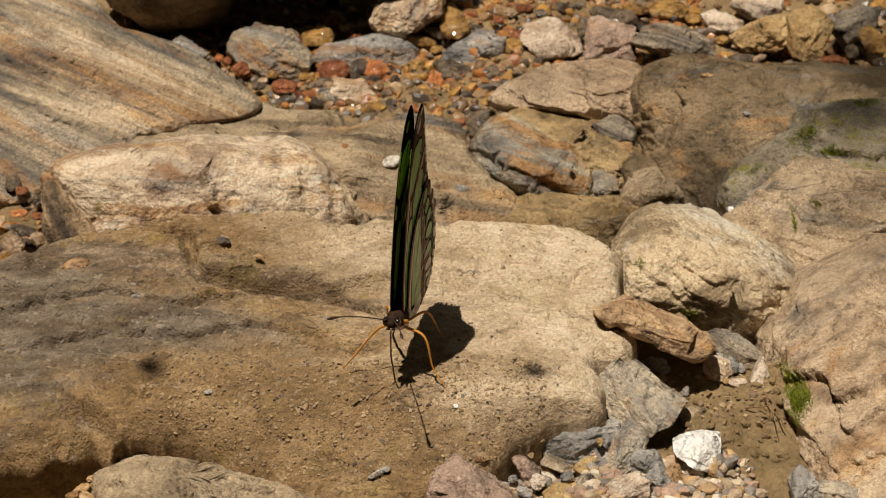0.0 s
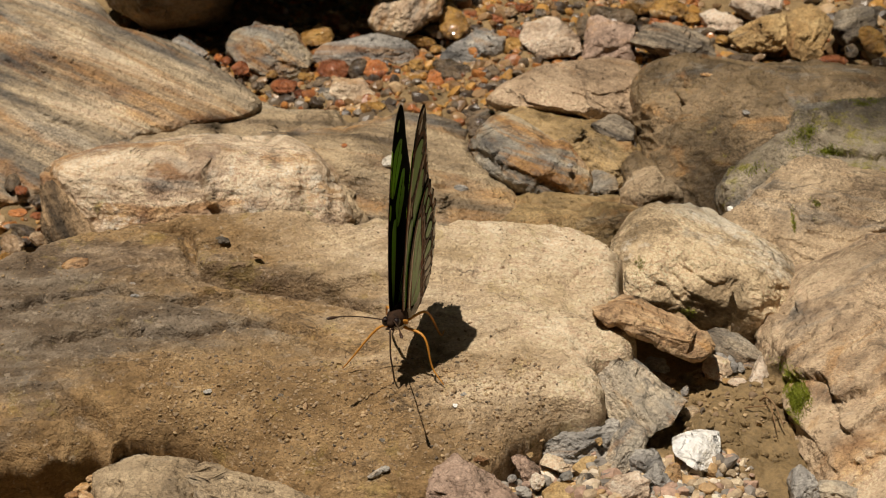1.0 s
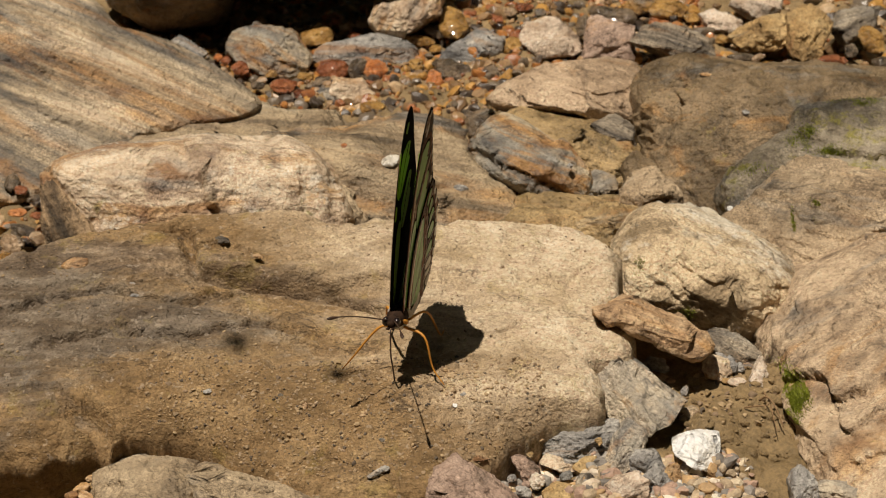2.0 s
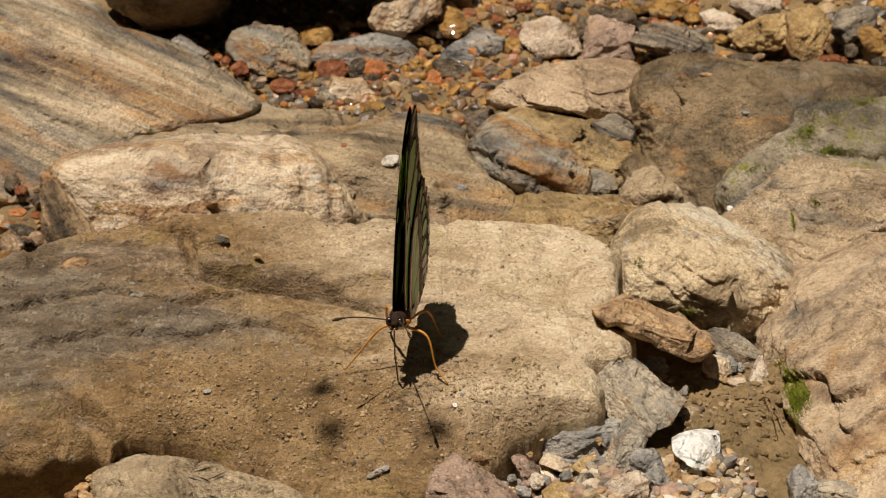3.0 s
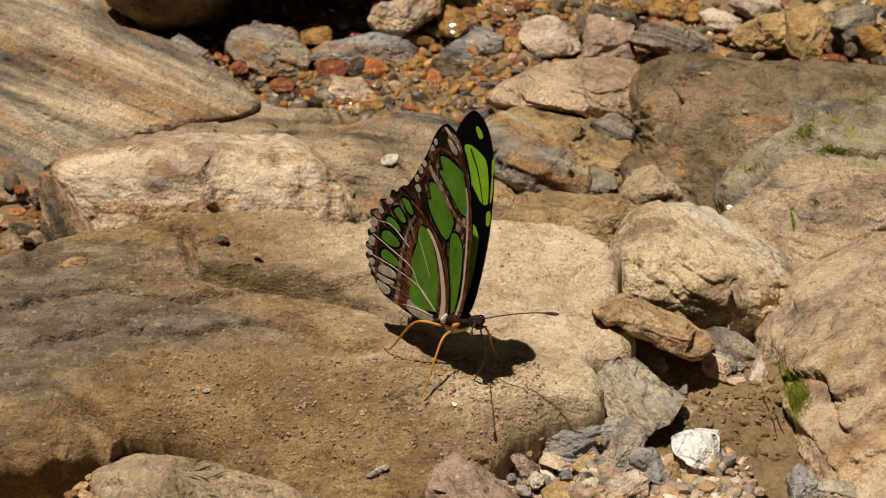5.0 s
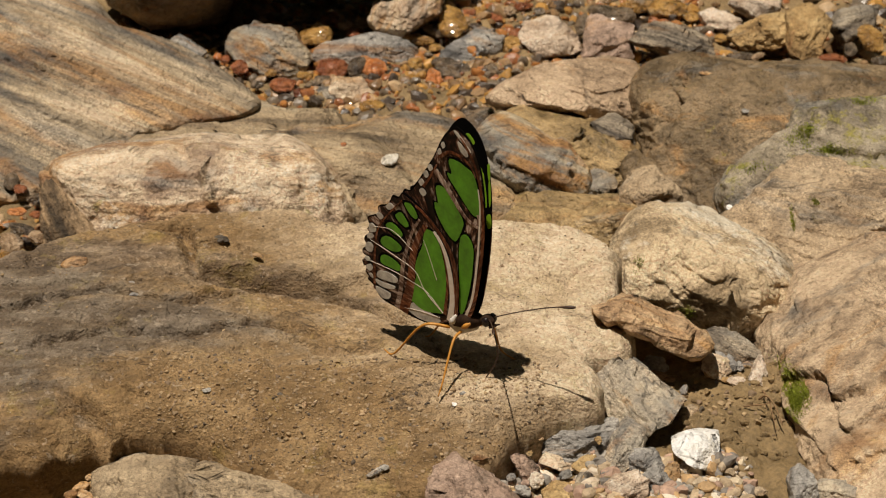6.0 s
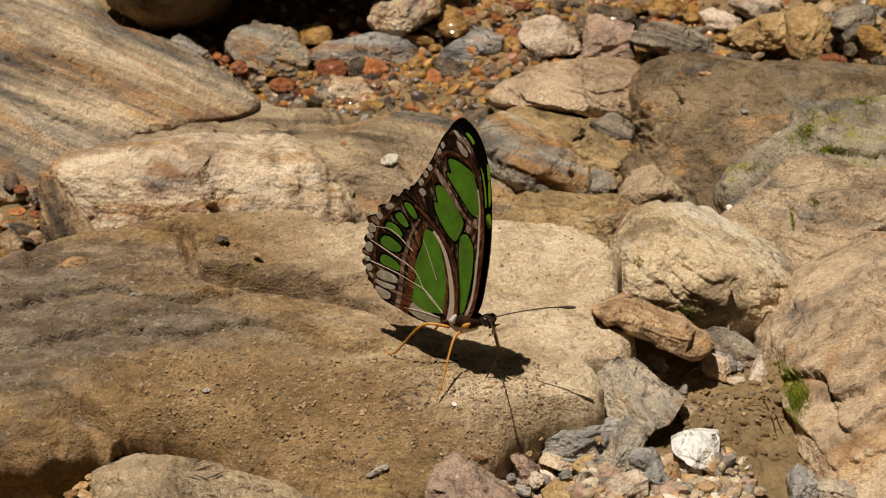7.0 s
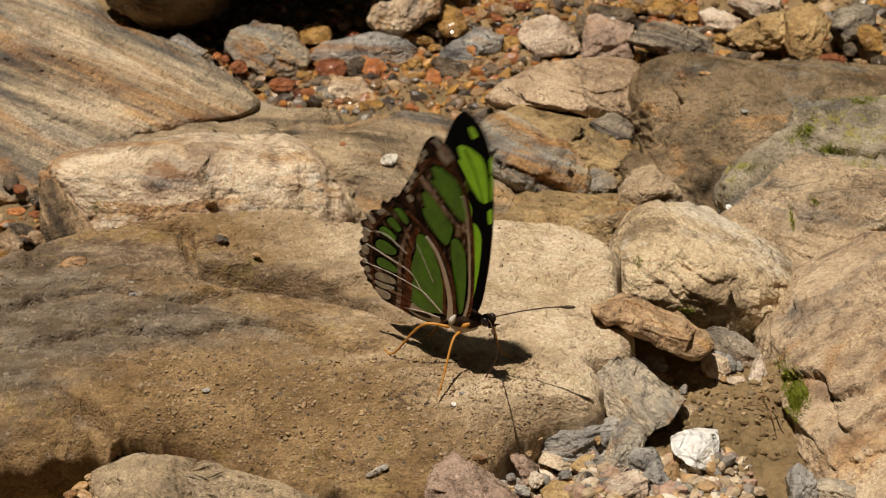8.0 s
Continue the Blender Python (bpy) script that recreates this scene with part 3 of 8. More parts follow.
# An added, unseen green wall all round; its height cuts sky light, open above
def sky_blocking_ring():
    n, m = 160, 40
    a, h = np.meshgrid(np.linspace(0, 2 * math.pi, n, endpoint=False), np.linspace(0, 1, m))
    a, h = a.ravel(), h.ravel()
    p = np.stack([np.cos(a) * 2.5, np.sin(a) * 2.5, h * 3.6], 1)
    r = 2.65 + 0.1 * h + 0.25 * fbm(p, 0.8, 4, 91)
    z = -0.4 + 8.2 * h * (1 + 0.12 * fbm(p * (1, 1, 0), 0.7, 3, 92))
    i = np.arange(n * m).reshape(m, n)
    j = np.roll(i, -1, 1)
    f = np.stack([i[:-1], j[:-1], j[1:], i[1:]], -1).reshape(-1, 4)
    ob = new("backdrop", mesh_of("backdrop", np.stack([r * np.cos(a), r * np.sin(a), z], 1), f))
    ob.data.materials.append(MAT["ring_green"])
    tagged(ob, "unseen dark green ring added round the stream to cut sky light", "bank", kind="structure")


sky_blocking_ring()


# ---- the slab on which the butterfly stands ----
SLAB = [(-0.1545, 0.0211), (-0.1047, 0.045), (-0.0956, 0.055), (-0.0831, 0.0632), (-0.0628, 0.0666), (-0.0435, 0.0681), (-0.0199, 0.066), (-0.0061, 0.0654), (0.0105, 0.0681), (0.0217, 0.0703), (0.03, 0.0681), (0.0379, 0.062), (0.0421, 0.0535), (0.0412, 0.0376), (0.0347, 0.0279), (0.0421, 0.0186), (0.0427, 0.0104), (0.0348, 0.0083), (0.0367, -0.0114), (0.0212, -0.0179), (0.0139, -0.0186), (0.0078, -0.0252), (-0.0011, -0.0346), (-0.0108, -0.041), (-0.0258, -0.0414), (-0.0359, -0.0302), (-0.0434, -0.0245), (-0.0547, -0.0191), (-0.0655, -0.017), (-0.0746, -0.0169), (-0.0778, -0.02), (-0.0848, -0.0253), (-0.0929, -0.0263), (-0.1111, -0.0252)]


def signed_gap(x, y, poly):
    """Distance to the outline, positive inside."""
    P = np.array(poly, float)
    inside, best = np.zeros(len(x), bool), np.full(len(x), 1e9)
    for a, b in zip(P, np.roll(P, -1, 0)):
        e = b - a
        s = np.clip(((x - a[0]) * e[0] + (y - a[1]) * e[1]) / (e @ e), 0, 1)
        best = np.minimum(best, np.hypot(x - a[0] - s * e[0], y - a[1] - s * e[1]))
        cross = ((a[1] > y) != (b[1] > y)) & (x < (b[0] - a[0]) * (y - a[1]) / (b[1] - a[1] + 1e-12) + a[0])
        inside ^= cross
    return np.where(inside, best, -best)


# broken edges on the slab: line, depth, width
BREAKS = [([(-0.0661, 0.0584), (-0.0613, 0.0581), (-0.0589, 0.0471), (-0.0571, 0.0385), (-0.0507, 0.0374), (-0.044, 0.0368), (-0.0295, 0.0363), (-0.0175, 0.0301), (-0.0082, 0.0215)], 0.0022, 0.0009), ([(-0.0589, 0.0471), (-0.0475, 0.0477), (-0.0451, 0.0448)], 0.0012, 0.0008), ([(-0.1008, 0.022), (-0.09, 0.0274), (-0.0761, 0.0301), (-0.0626, 0.0252), (-0.0477, 0.0329)], 0.0015, 0.0009), ([(-0.091, 0.0089), (-0.0741, 0.0146), (-0.0575, 0.0136), (-0.0401, 0.018), (-0.0285, 0.0167)], 0.0013, 0.0009), ([(-0.0334, 0.012), (-0.0231, 0.0084), (-0.0156, 0.0099)], 0.0008, 0.0009), ([(-0.0781, -0.0108), (-0.0716, -0.0144), (-0.0721, -0.0236), (-0.0649, -0.0293), (-0.0542, -0.0315), (-0.0445, -0.0359)], 0.0036, 0.0016), ([(-0.0329, -0.0359), (-0.0257, -0.0414), (-0.02, -0.0384)], 0.0012, 0.001), ([(-0.0221, -0.0433), (-0.0179, -0.0506)], 0.001, 0.001), ([(-0.0712, 0.0329), (-0.0653, 0.0323)], 0.0005, 0.0009), ([(0.0292, 0.0385), (0.0328, 0.0442)], 0.0005, 0.0007)]


def ease(v):
    v = np.clip(v, 0, 1)
    return v * v * (3 - 2 * v)


def slab_height(x, y):
    """Height of the slab's top, level where the butterfly stands, and the distance inside its rim."""
    p = np.stack([x, y, np.zeros_like(x)], 1)
    gap = signed_gap(x, y, SLAB) + 0.0022 * fbm(p, 0.018, 3, 41) + 0.0012 * fbm(p, 0.006, 3, 42)
    R = 0.009 + 0.003 * fbm(p, 0.06, 2, 43)
    s = np.clip(gap / R, 0, 1)
    z = -0.006 * (1 - np.sqrt(1 - (1 - s) ** 2)) + 0.0048 - 1.6 * (y - 0.055) ** 2 - 0.45 * np.maximum(0, np.abs(x + 0.03) - 0.02) ** 2
    level = ease((y + 0.022) / 0.015) * ease((0.058 - y) / 0.028) * ease((x + 0.075) / 0.045) * ease((0.046 - x) / 0.015)
    z += level * (0.0015 + 0.012 * y - 0.0048 + 1.6 * (y - 0.055) ** 2)
    bed = p * (0.22, 1.0, 1.0)
    calm = 1 - 0.7 * np.exp(-(x / 0.03) ** 2 - ((y - 0.005) / 0.02) ** 2)
    z += calm * (0.0012 * fbm(p, 0.05, 2, 47) + 0.0007 * fbm(bed, 0.011, 5, 48, 0.58) + 0.0010 * np.minimum(fbm(p, 0.016, 5, 50, 0.55, True) - 0.1, 0.5) * np.clip(-12 * (x - 0.01), 0.2, 1)) + 0.00042 * fbm(p, 0.004, 3, 49, 0.65)
    line = 0.033 - 0.1 * x + 0.004 * fbm(p, 0.02, 3, 55)
    z += 0.0015 * np.tanh((y - line) / 0.0008) * np.exp(-((x + 0.035) / 0.04) ** 2)
    z += 0.0006 * np.maximum(fbm(p, 0.0022, 2, 60) - 0.45, 0) - 0.0016 * np.maximum(fbm(p, 0.006, 2, 61) - 0.7, 0)
    c = fbm(p * (0.55, 1.0, 1.0), 0.03, 4, 66, 0.55)
    z -= 0.0014 * np.exp(-(c / 0.028) ** 2) * np.clip(fbm(p, 0.05, 2, 67) * 2.5, 0, 1) * calm
    def broken(points, depth, width):
        """An edge along a line; the ground falls away on its right-hand side."""
        best, side = np.full(len(x), 1e9), np.zeros(len(x))
        wx, wy = x + 0.0007 * fbm(p, 0.004, 3, 71), y + 0.0007 * fbm(p, 0.004, 3, 72)
        for (ax, ay), (bx, by) in zip(points, points[1:]):
            ex, ey = bx - ax, by - ay
            s = np.clip(((wx - ax) * ex + (wy - ay) * ey) / (ex * ex + ey * ey), 0, 1)
            d = np.hypot(wx - ax - s * ex, wy - ay - s * ey) + 0.4 * width * (s * (1 - s) < 1e-6)
            side = np.where(d < best, ex * (wy - ay) - ey * (wx - ax), side)
            best = np.minimum(best, d)
        return -depth * np.exp(-(best / np.where(side > 0, 0.35 * width, 2.5 * width)) ** 2)

    for points, depth, width in BREAKS:
        z += broken(points, 1.7 * depth, 1.2 * width)
    s2 = y / 0.011 + 0.12 * x / 0.011 + 0.9 * fbm(bed, 0.03, 4, 68)
    z += 0.0017 * ((s2 % 1.0) - np.clip(((s2 % 1.0) - 0.9) / 0.1, 0, 1)) * np.clip(fbm(p, 0.04, 2, 69) * 2 - 8 * x, 0, 1) * calm
    return z, gap


def slab_rock():
    step = 0.00042
    xs, ys = np.arange(-0.215, 0.062, step), np.arange(-0.075, 0.125, step)
    x, y = np.meshgrid(xs, ys)
    x, y = x.ravel(), y.ravel()
    z, gap = slab_height(x, y)
    out = np.clip(-gap / 0.004, 0, 1)
    z = z - 0.03 * out ** 0.7
    y2 = y + (0.012 + 0.024 * ease((-0.055 - x) / 0.02)) * out * (y < 0.03)
    keep = gap > -0.0045
    f = grid_faces(len(xs), len(ys))
    f = f[keep[f].all(1)]
    used = np.unique(f)
    back = np.zeros(len(x), int)
    back[used] = np.arange(len(used))
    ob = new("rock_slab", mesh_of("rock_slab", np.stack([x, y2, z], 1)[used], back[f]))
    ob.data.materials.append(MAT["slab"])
    return tagged(ob, "broad flat tan rock with dark grey stains and grit", "rock")


slab_rock()

# ---- stones ----
rock("boulder", (-0.1172, 0.2116, -0.0199), [(-33.8, 39.6), (-11.4, 32.7), (7.6, 26.4), (14.6, 18.3), (33.6, 12.3), (45.7, 5.0), (57.8, -3.3), (64.7, -8.5), (59.0, -12.5), (43.0, -15.5), (28.4, -19.5), (16.3, -28.0), (-1.0, -38.0), (-33.8, -46.0)], 22, "layered", 1, 7, "grey-tan layered boulder with slanting dark bands", faces=50, hard=0.1, tilt=-24, bulk=3.2, rough=0.8, foot=0.9, ledge=4)
rock("boulder", (-0.0669, 0.1266, -0.0202), [(-42.4, 7.7), (-40.8, 11.2), (-35.4, 12.1), (-23.0, 16.1), (-13.8, 17.2), (0.1, 19.1), (7.5, 18.1), (9.3, 17.1), (23.2, 17.5), (30.6, 14.6), (36.0, 8.7), (38.6, 2.6), (40.7, -1.3), (42.0, -7.7), (38.6, -14.7), (10.8, -17.7), (-27.7, -16.2), (-35.4, -10.0), (-41.2, -5.4)], 38, "cream", 2, 7, "pale cream boulder with rust stains behind the slab", faces=30, hard=0.35, tilt=0, bulk=3.6, cuts=2, chip=0.85, rough=0.5, foot=0.2, brow=(11.0, 1.8, 2.0), grooves=(([(-2.3, 14.0), (0.4, 8.6), (3.9, 0.7), (9.3, -7.0)], 3.6, 1.5), ([(-27.7, -7.0), (-32.3, -3.9), (-36.9, 1.5), (-41.5, 8.4)], 3.5, 1.0), ([(31.8, 8.4), (34.3, -7.3)], 3.0, 1.0), ([(37.3, 5.4), (40.4, -7.3)], 2.4, 0.8)))
rock("flat_rock", (-0.0183, 0.1644, -0.0362), [(-39.8, 13.2), (-28.3, 19.3), (-20.9, 21.4), (-11.9, 19.8), (2.9, 22.1), (16.0, 21.4), (23.4, 17.5), (29.1, 8.6), (44.7, -6.2), (47.2, -17.7), (-8.6, -19.3), (-39.8, -12.7)], 70, "lowrock", 3, 6, "low grey-brown layered rock in the stream bed", faces=70, hard=0.5, tilt=-10, bulk=3, ledge=5)
rock("boulder", (0.0246, 0.1602, -0.0234), [(-17.1, 3.9), (-14.2, 10.9), (-9.1, 13.6), (-2.6, 13.3), (3.9, 9.2), (12.0, 3.9), (17.2, -2.9), (16.8, -11.0), (4.7, -12.9), (-5.0, -9.4), (-15.5, -1.3)], 28, "bluegrey", 4, 6, "blue-grey boulder with orange rust streaks", tilt=-28, bulk=3.2, ledge=0.0, faces=18, hard=0.5, rough=0.6, foot=0.1, brow=(0.0, 1.7, 2.5), grooves=(([(-16.3, 3.2), (-9.1, -1.3), (-1.0, -5.3), (10.4, -9.4)], 1.6, 0.7),))
rock("boulder", (0.0403, 0.1996, -0.0187), [(-28.5, -2.4), (-20.5, 3.7), (-10.3, 8.8), (5.0, 10.7), (19.4, 10.1), (20.3, -0.1), (16.9, -9.9), (11.8, -11.6), (3.3, -10.6), (-6.1, -8.2), (-13.7, -6.9), (-23.9, -5.5)], 26, "pinktan", 5, 7, "smooth pinkish tan boulder at the bank", faces=40, hard=0.45, tilt=-20, bulk=3.4, crack=0.3, foot=0.1, brow=(-2.0, 1.6, 2.5), rough=0.6, grooves=(([(-21.4, -0.9), (-17.1, -4.3), (-6.1, -6.9), (3.3, -10.6)], 2.2, 1.0), ([(-3.5, 1.6), (5.0, -1.8), (13.5, -0.9)], 0.8, 0.5), ([(-1.8, -0.9), (6.7, -5.2)], 0.8, 0.5)))
rock("boulder", (0.1027, 0.1840, -0.0309), [(-48.0, 12.4), (-46.3, 21.6), (-41.3, 27.0), (-24.5, 28.1), (0.7, 26.3), (41.0, 23.8), (51.1, -19.6), (17.5, -28.0), (-16.1, -28.0), (-36.2, -24.6), (-42.9, -11.2), (-46.6, 4.0)], 80, "olive", 6, 7, "large olive-brown water-worn boulder", faces=90, hard=0.3, tilt=-10, bulk=3.2, crack=0.3, rough=0.5, foot=0.7, grooves=(([(-34.5, 19.1), (-39.6, 18.2), (-45.5, 14.0), (-48.0, 10.7)], 3.0, 1.2), ([(-33.7, 16.6), (-41.3, 12.4), (-45.5, 8.2)], 2.6, 0.9), ([(-35.4, 10.7), (-41.3, 5.6), (-44.6, 4.0)], 2.6, 1.0), ([(-37.9, 17.4), (-35.4, 10.7), (-38.7, 2.3), (-42.9, -1.1)], 2.4, 1.0), ([(-21.1, 8.2), (-6.0, 12.4), (4.1, 13.2)], 0.8, 1.0), ([(-24.5, 24.9), (-17.8, 20.7), (0.7, 19.1)], 0.8, 1.0)))
rock("boulder", (0.1094, 0.1267, -0.0133), [(-37.2, -4.7), (-30.3, 2.2), (-23.4, 8.6), (-15.0, 13.2), (-11.9, 18.7), (0.4, 21.8), (21.8, 23.6), (31.0, -16.2), (-7.3, -19.3), (-30.3, -14.7)], 34, "mossy", 7, 6, "grey rounded boulder with yellow-green moss", faces=60, hard=0.5, tilt=-20, bulk=2.8, rough=0.9, crack=0.4, grooves=(([(-36.4, -2.4), (-30.3, -4.7), (-22.6, -1.7)], 2.2, 1.0), ([(-11.9, 11.4), (-7.3, 6.8), (3.4, 4.5), (15.7, 6.8)], 2.4, 1.2)))
rock("boulder", (0.1046, 0.0984, -0.0210), [(-35.7, 6.2), (-22.4, 15.1), (-15.7, 21.3), (-10.6, 24.3), (-6.1, 24.4), (4.2, 22.5), (22.0, 21.5), (33.8, -11.5), (1.3, -26.3), (-22.4, -17.4)], 46, "tan", 8, 7, "tan boulder with greenish stains", faces=90, hard=0.6, tilt=-15, bulk=2.8, crack=0.6, rough=0.9, grooves=(([(-15.0, 10.7), (-12.0, 4.7), (-1.7, 1.8), (10.2, 6.2)], 1.5, 1.0), ([(-23.9, 6.2), (-18.0, 13.6), (-13.5, 16.6)], 1.2, 0.9), ([(-0.2, 21.0), (2.8, 10.7), (-0.2, 1.8)], 1.0, 1.0)))
rock("boulder", (0.0650, 0.0729, -0.0144), [(-23.4, -1.1), (-22.6, 6.0), (-19.9, 11.2), (-16.3, 16.6), (-11.1, 17.6), (-4.0, 17.5), (3.5, 16.0), (10.5, 12.1), (16.8, 8.5), (22.2, 3.9), (23.6, -2.5), (21.9, -11.7), (15.1, -17.8), (4.5, -17.1), (-4.7, -13.5), (-14.6, -10.0), (-22.6, -7.9)], 42, "pale", 9, 7, "rounded pale tan boulder, lighter towards its top", faces=60, hard=0.4, tilt=-28, bulk=2.8, cuts=0, rough=0.7, foot=0.14, brow=(3.2, 1.6, 4.0, -0.27), grooves=(([(-13.9, 8.2), (-11.1, 4.6), (-10.4, 0.4), (-7.5, -2.4)], 0.9, 0.7), ([(-7.5, 2.5), (-3.3, -1.0), (0.2, -2.7), (3.8, -1.7)], 1.1, 0.7), ([(-13.2, -2.4), (-7.5, -6.7), (-0.5, -8.1), (6.6, -12.3)], 1.0, 0.8), ([(-4.7, -5.3), (3.1, -8.1), (8.0, -9.5)], 1.0, 0.7), ([(10.9, -7.4), (15.1, -6.7)], 1.0, 0.5), ([(17.9, -3.1), (17.2, -8.8)], 1.2, 0.6)))
rock("boulder", (0.1042, 0.0161, -0.0209), [(-28.4, 16.5), (-21.6, 24.0), (-17.9, 31.5), (-7.5, 36.7), (6.8, 42.8), (27.5, 16.8), (27.5, -35.1), (-20.5, -35.1), (-25.4, -16.9), (-26.9, -6.5), (-26.8, 1.3), (-28.4, 9.0)], 70, "redtan", 10, 7, "rough tan boulder beside the gravel", faces=110, hard=0.4, tilt=32, bulk=3, ledge=5, rough=0.7, foot=1.35, grooves=(([(-27.5, 9.1), (-25.0, 9.7), (-21.7, 10.1), (-20.2, 5.2), (-17.8, 4.3), (-11.3, 7.1), (-2.5, 11.7)], 4.2, 1.0), ([(-20.4, 3.2), (-19.1, -1.3), (-16.5, -1.9), (-8.7, 3.2), (-2.5, 6.5)], 2.4, 0.9), ([(-24.3, 18.2), (-17.8, 20.8), (-11.3, 25.9), (-6.1, 29.2)], 1.3, 0.8), ([(-19.1, 11.7), (-11.3, 16.9), (-4.8, 21.4), (-2.5, 16.9)], 1.8, 0.8), ([(-20.4, -9.1), (-11.3, -5.8), (-2.5, -2.6)], 1.5, 0.9)))
rock("stone_slab", (0.0488, 0.0212, -0.0011), [(-15.6, 3.6), (-13.8, 4.4), (-10.2, 5.6), (-4.8, 6.5), (-1.7, 4.8), (1.1, 3.5), (6.5, 1.8), (9.8, -1.4), (13.1, -3.8), (12.9, -5.1), (7.9, -6.6), (4.2, -6.4), (-0.4, -4.2), (-6.7, -1.6), (-12.0, 1.5), (-15.5, 2.9)], 12, "rusty", 11, 6, "rust-orange and grey flat stone bridging a hollow", faces=40, hard=0.7, tilt=-20, bulk=6, ledge=1.6, cuts=0, foot=-0.1, brow=(-0.3, 1.8, 0.6, -0.40), rough=0.7, grooves=(([(-13.3, 1.7), (-6.9, 0.7), (0.8, -2.4), (12.4, -4.2)], 0.5, 0.3),))
rock("stone", (0.0694, 0.0411, -0.0192), [(-8.5, 4.4), (-3.1, 5.5), (1.9, 3.4), (8.1, -2.3), (4.4, -6.4), (-4.4, -1.6)], 14, "darklayer", 12, 6, "dark grey layered stone under the boulder", tilt=-28, bulk=3, ledge=1.5)
rock("stone", (0.0420, 0.0083, -0.0096), [(-8.4, 6.8), (-7.0, 7.5), (-2.7, 8.3), (1.6, 5.4), (6.3, 1.7), (11.0, -3.3), (8.8, -6.3), (4.5, -9.1), (-0.7, -6.3), (-7.0, -2.5), (-8.0, 1.9)], 20, "greytan", 13, 6, "grey and tan wedge-shaped stone", faces=20, hard=0.85, tilt=-50, bulk=6, cuts=0, rough=0.4, facets=((200, 1.0, 0.6), (40, 0.7, 0.66)), foot=0.9, ledge=3, grooves=(([(-2.0, 8.0), (1.6, 2.6), (6.3, -7.6)], 0.8, 0.5),))
rock("stone", (0.0293, -0.0104, -0.0120), [(-8.8, 0.2), (-6.9, 2.4), (0.9, 3.0), (8.9, 4.9), (8.3, 0.7), (4.8, -2.5), (-1.5, -4.6), (-7.7, -3.1)], 12, "slate", 14, 6, "blue-grey slaty stone in the gravel", tilt=5, bulk=4, cuts=8, ledge=2)
rock("stone", (0.0174, -0.0116, -0.0115), [(-3.5, 2.4), (2.3, 3.5), (3.5, -0.5), (0.2, -4.4), (-2.9, -1.6)], 9, "greytan", 15, 5, "small grey stone with tan face", tilt=50, bulk=4, cuts=8, chip=0.68)
rock("stone", (0.0387, -0.0155, -0.0109), [(-5.7, -5.4), (-2.3, 2.9), (1.6, 6.3), (5.2, 4.1), (4.1, -0.8), (-1.7, -5.9)], 12, "greytan", 16, 6, "tan-topped grey stone on the gravel", tilt=60, bulk=4, cuts=9, chip=0.68)
rock("quartz_stone", (0.0548, -0.0168, -0.0100), [(-4.9, -1.0), (-4.5, 1.9), (-1.5, 3.2), (2.5, 3.3), (5.1, 3.5), (4.6, 0.6), (2.6, -2.6), (0.2, -3.8), (-2.6, -3.3)], 11, "quartz", 17, 6, "bright white quartz stone on brown sand", tilt=-20, bulk=3.6, cuts=9, chip=0.68, foot=0.9, brow=(0.3, 1.95, 0.7), faces=14, hard=0.8, rough=0.6)
rock("stone", (0.0430, -0.0206, -0.0123), [(-5.4, -0.7), (-2.5, 3.8), (2.6, 3.4), (5.2, -1.9), (-0.1, -4.1)], 11, "slate", 18, 5, "grey angular stone in the gravel", tilt=30, bulk=4, cuts=9, chip=0.68)
rock("stone", (0.0453, -0.0251, -0.0125), [(-3.6, -0.0), (-0.3, 3.7), (3.7, -1.1), (0.3, -3.1)], 8, "slate", 19, 5, "dark grey stone in the gravel", tilt=30, bulk=4, cuts=9, chip=0.68)
rock("boulder", (-0.0614, -0.0282, -0.0166), [(-13.1, 6.3), (-7.4, 8.7), (2.4, 9.1), (8.9, 7.3), (13.1, -8.2), (-9.6, -8.2), (-11.7, 4.9)], 34, "frontgrey", 20, 6, "tan-grey boulder in front of the slab", tilt=0, bulk=3.4, crack=0.4, rough=0.8, grooves=(([(-8.4, 4.9), (-1.2, 6.1), (6.0, 2.5)], 1.0, 0.8),))
rock("boulder", (-0.0369, -0.0290, -0.0182), [(-18.7, 4.1), (-16.1, 9.1), (-11.3, 9.6), (-3.0, 7.9), (10.2, 4.4), (23.3, -0.2), (25.7, -6.4), (-18.5, -6.4)], 34, "frontgrey", 21, 6, "tan boulder with a folded ridge", tilt=-20, bulk=3, ledge=5, rough=0.9, grooves=(([(-17.3, 4.4), (-14.9, 7.9), (-11.3, 9.1), (-12.5, 5.5)], 1.5, 0.7), ([(-11.3, 3.2), (-6.6, 6.7), (5.4, 4.4), (14.9, 0.8)], 1.2, 0.7)))
rock("flat_rock", (0.0056, -0.0326, -0.0131), [(-7.6, 7.1), (-3.7, 9.9), (3.6, 6.0), (11.1, -0.4), (8.1, -7.5), (-6.1, -7.5), (-9.6, 2.9)], 20, "pink", 22, 6, "pinkish-brown flat stone at the slab's foot", tilt=0, bulk=3.4)
rock("boulder", (-0.0654, 0.3103, 0.0040), [(-62.1, 29.6), (-53.4, -22.2), (-47.7, -35.6), (-37.1, -42.0), (-23.7, -43.7), (-12.2, -39.8), (-3.5, -28.9), (14.7, -23.1), (49.2, -22.2), (66.5, -10.7), (66.5, 29.6)], 70, "olive", 23, 6, "brown boulder overhanging a dark hollow", tilt=0, bulk=2.2, crack=0.4, cuts=0, foot=0)
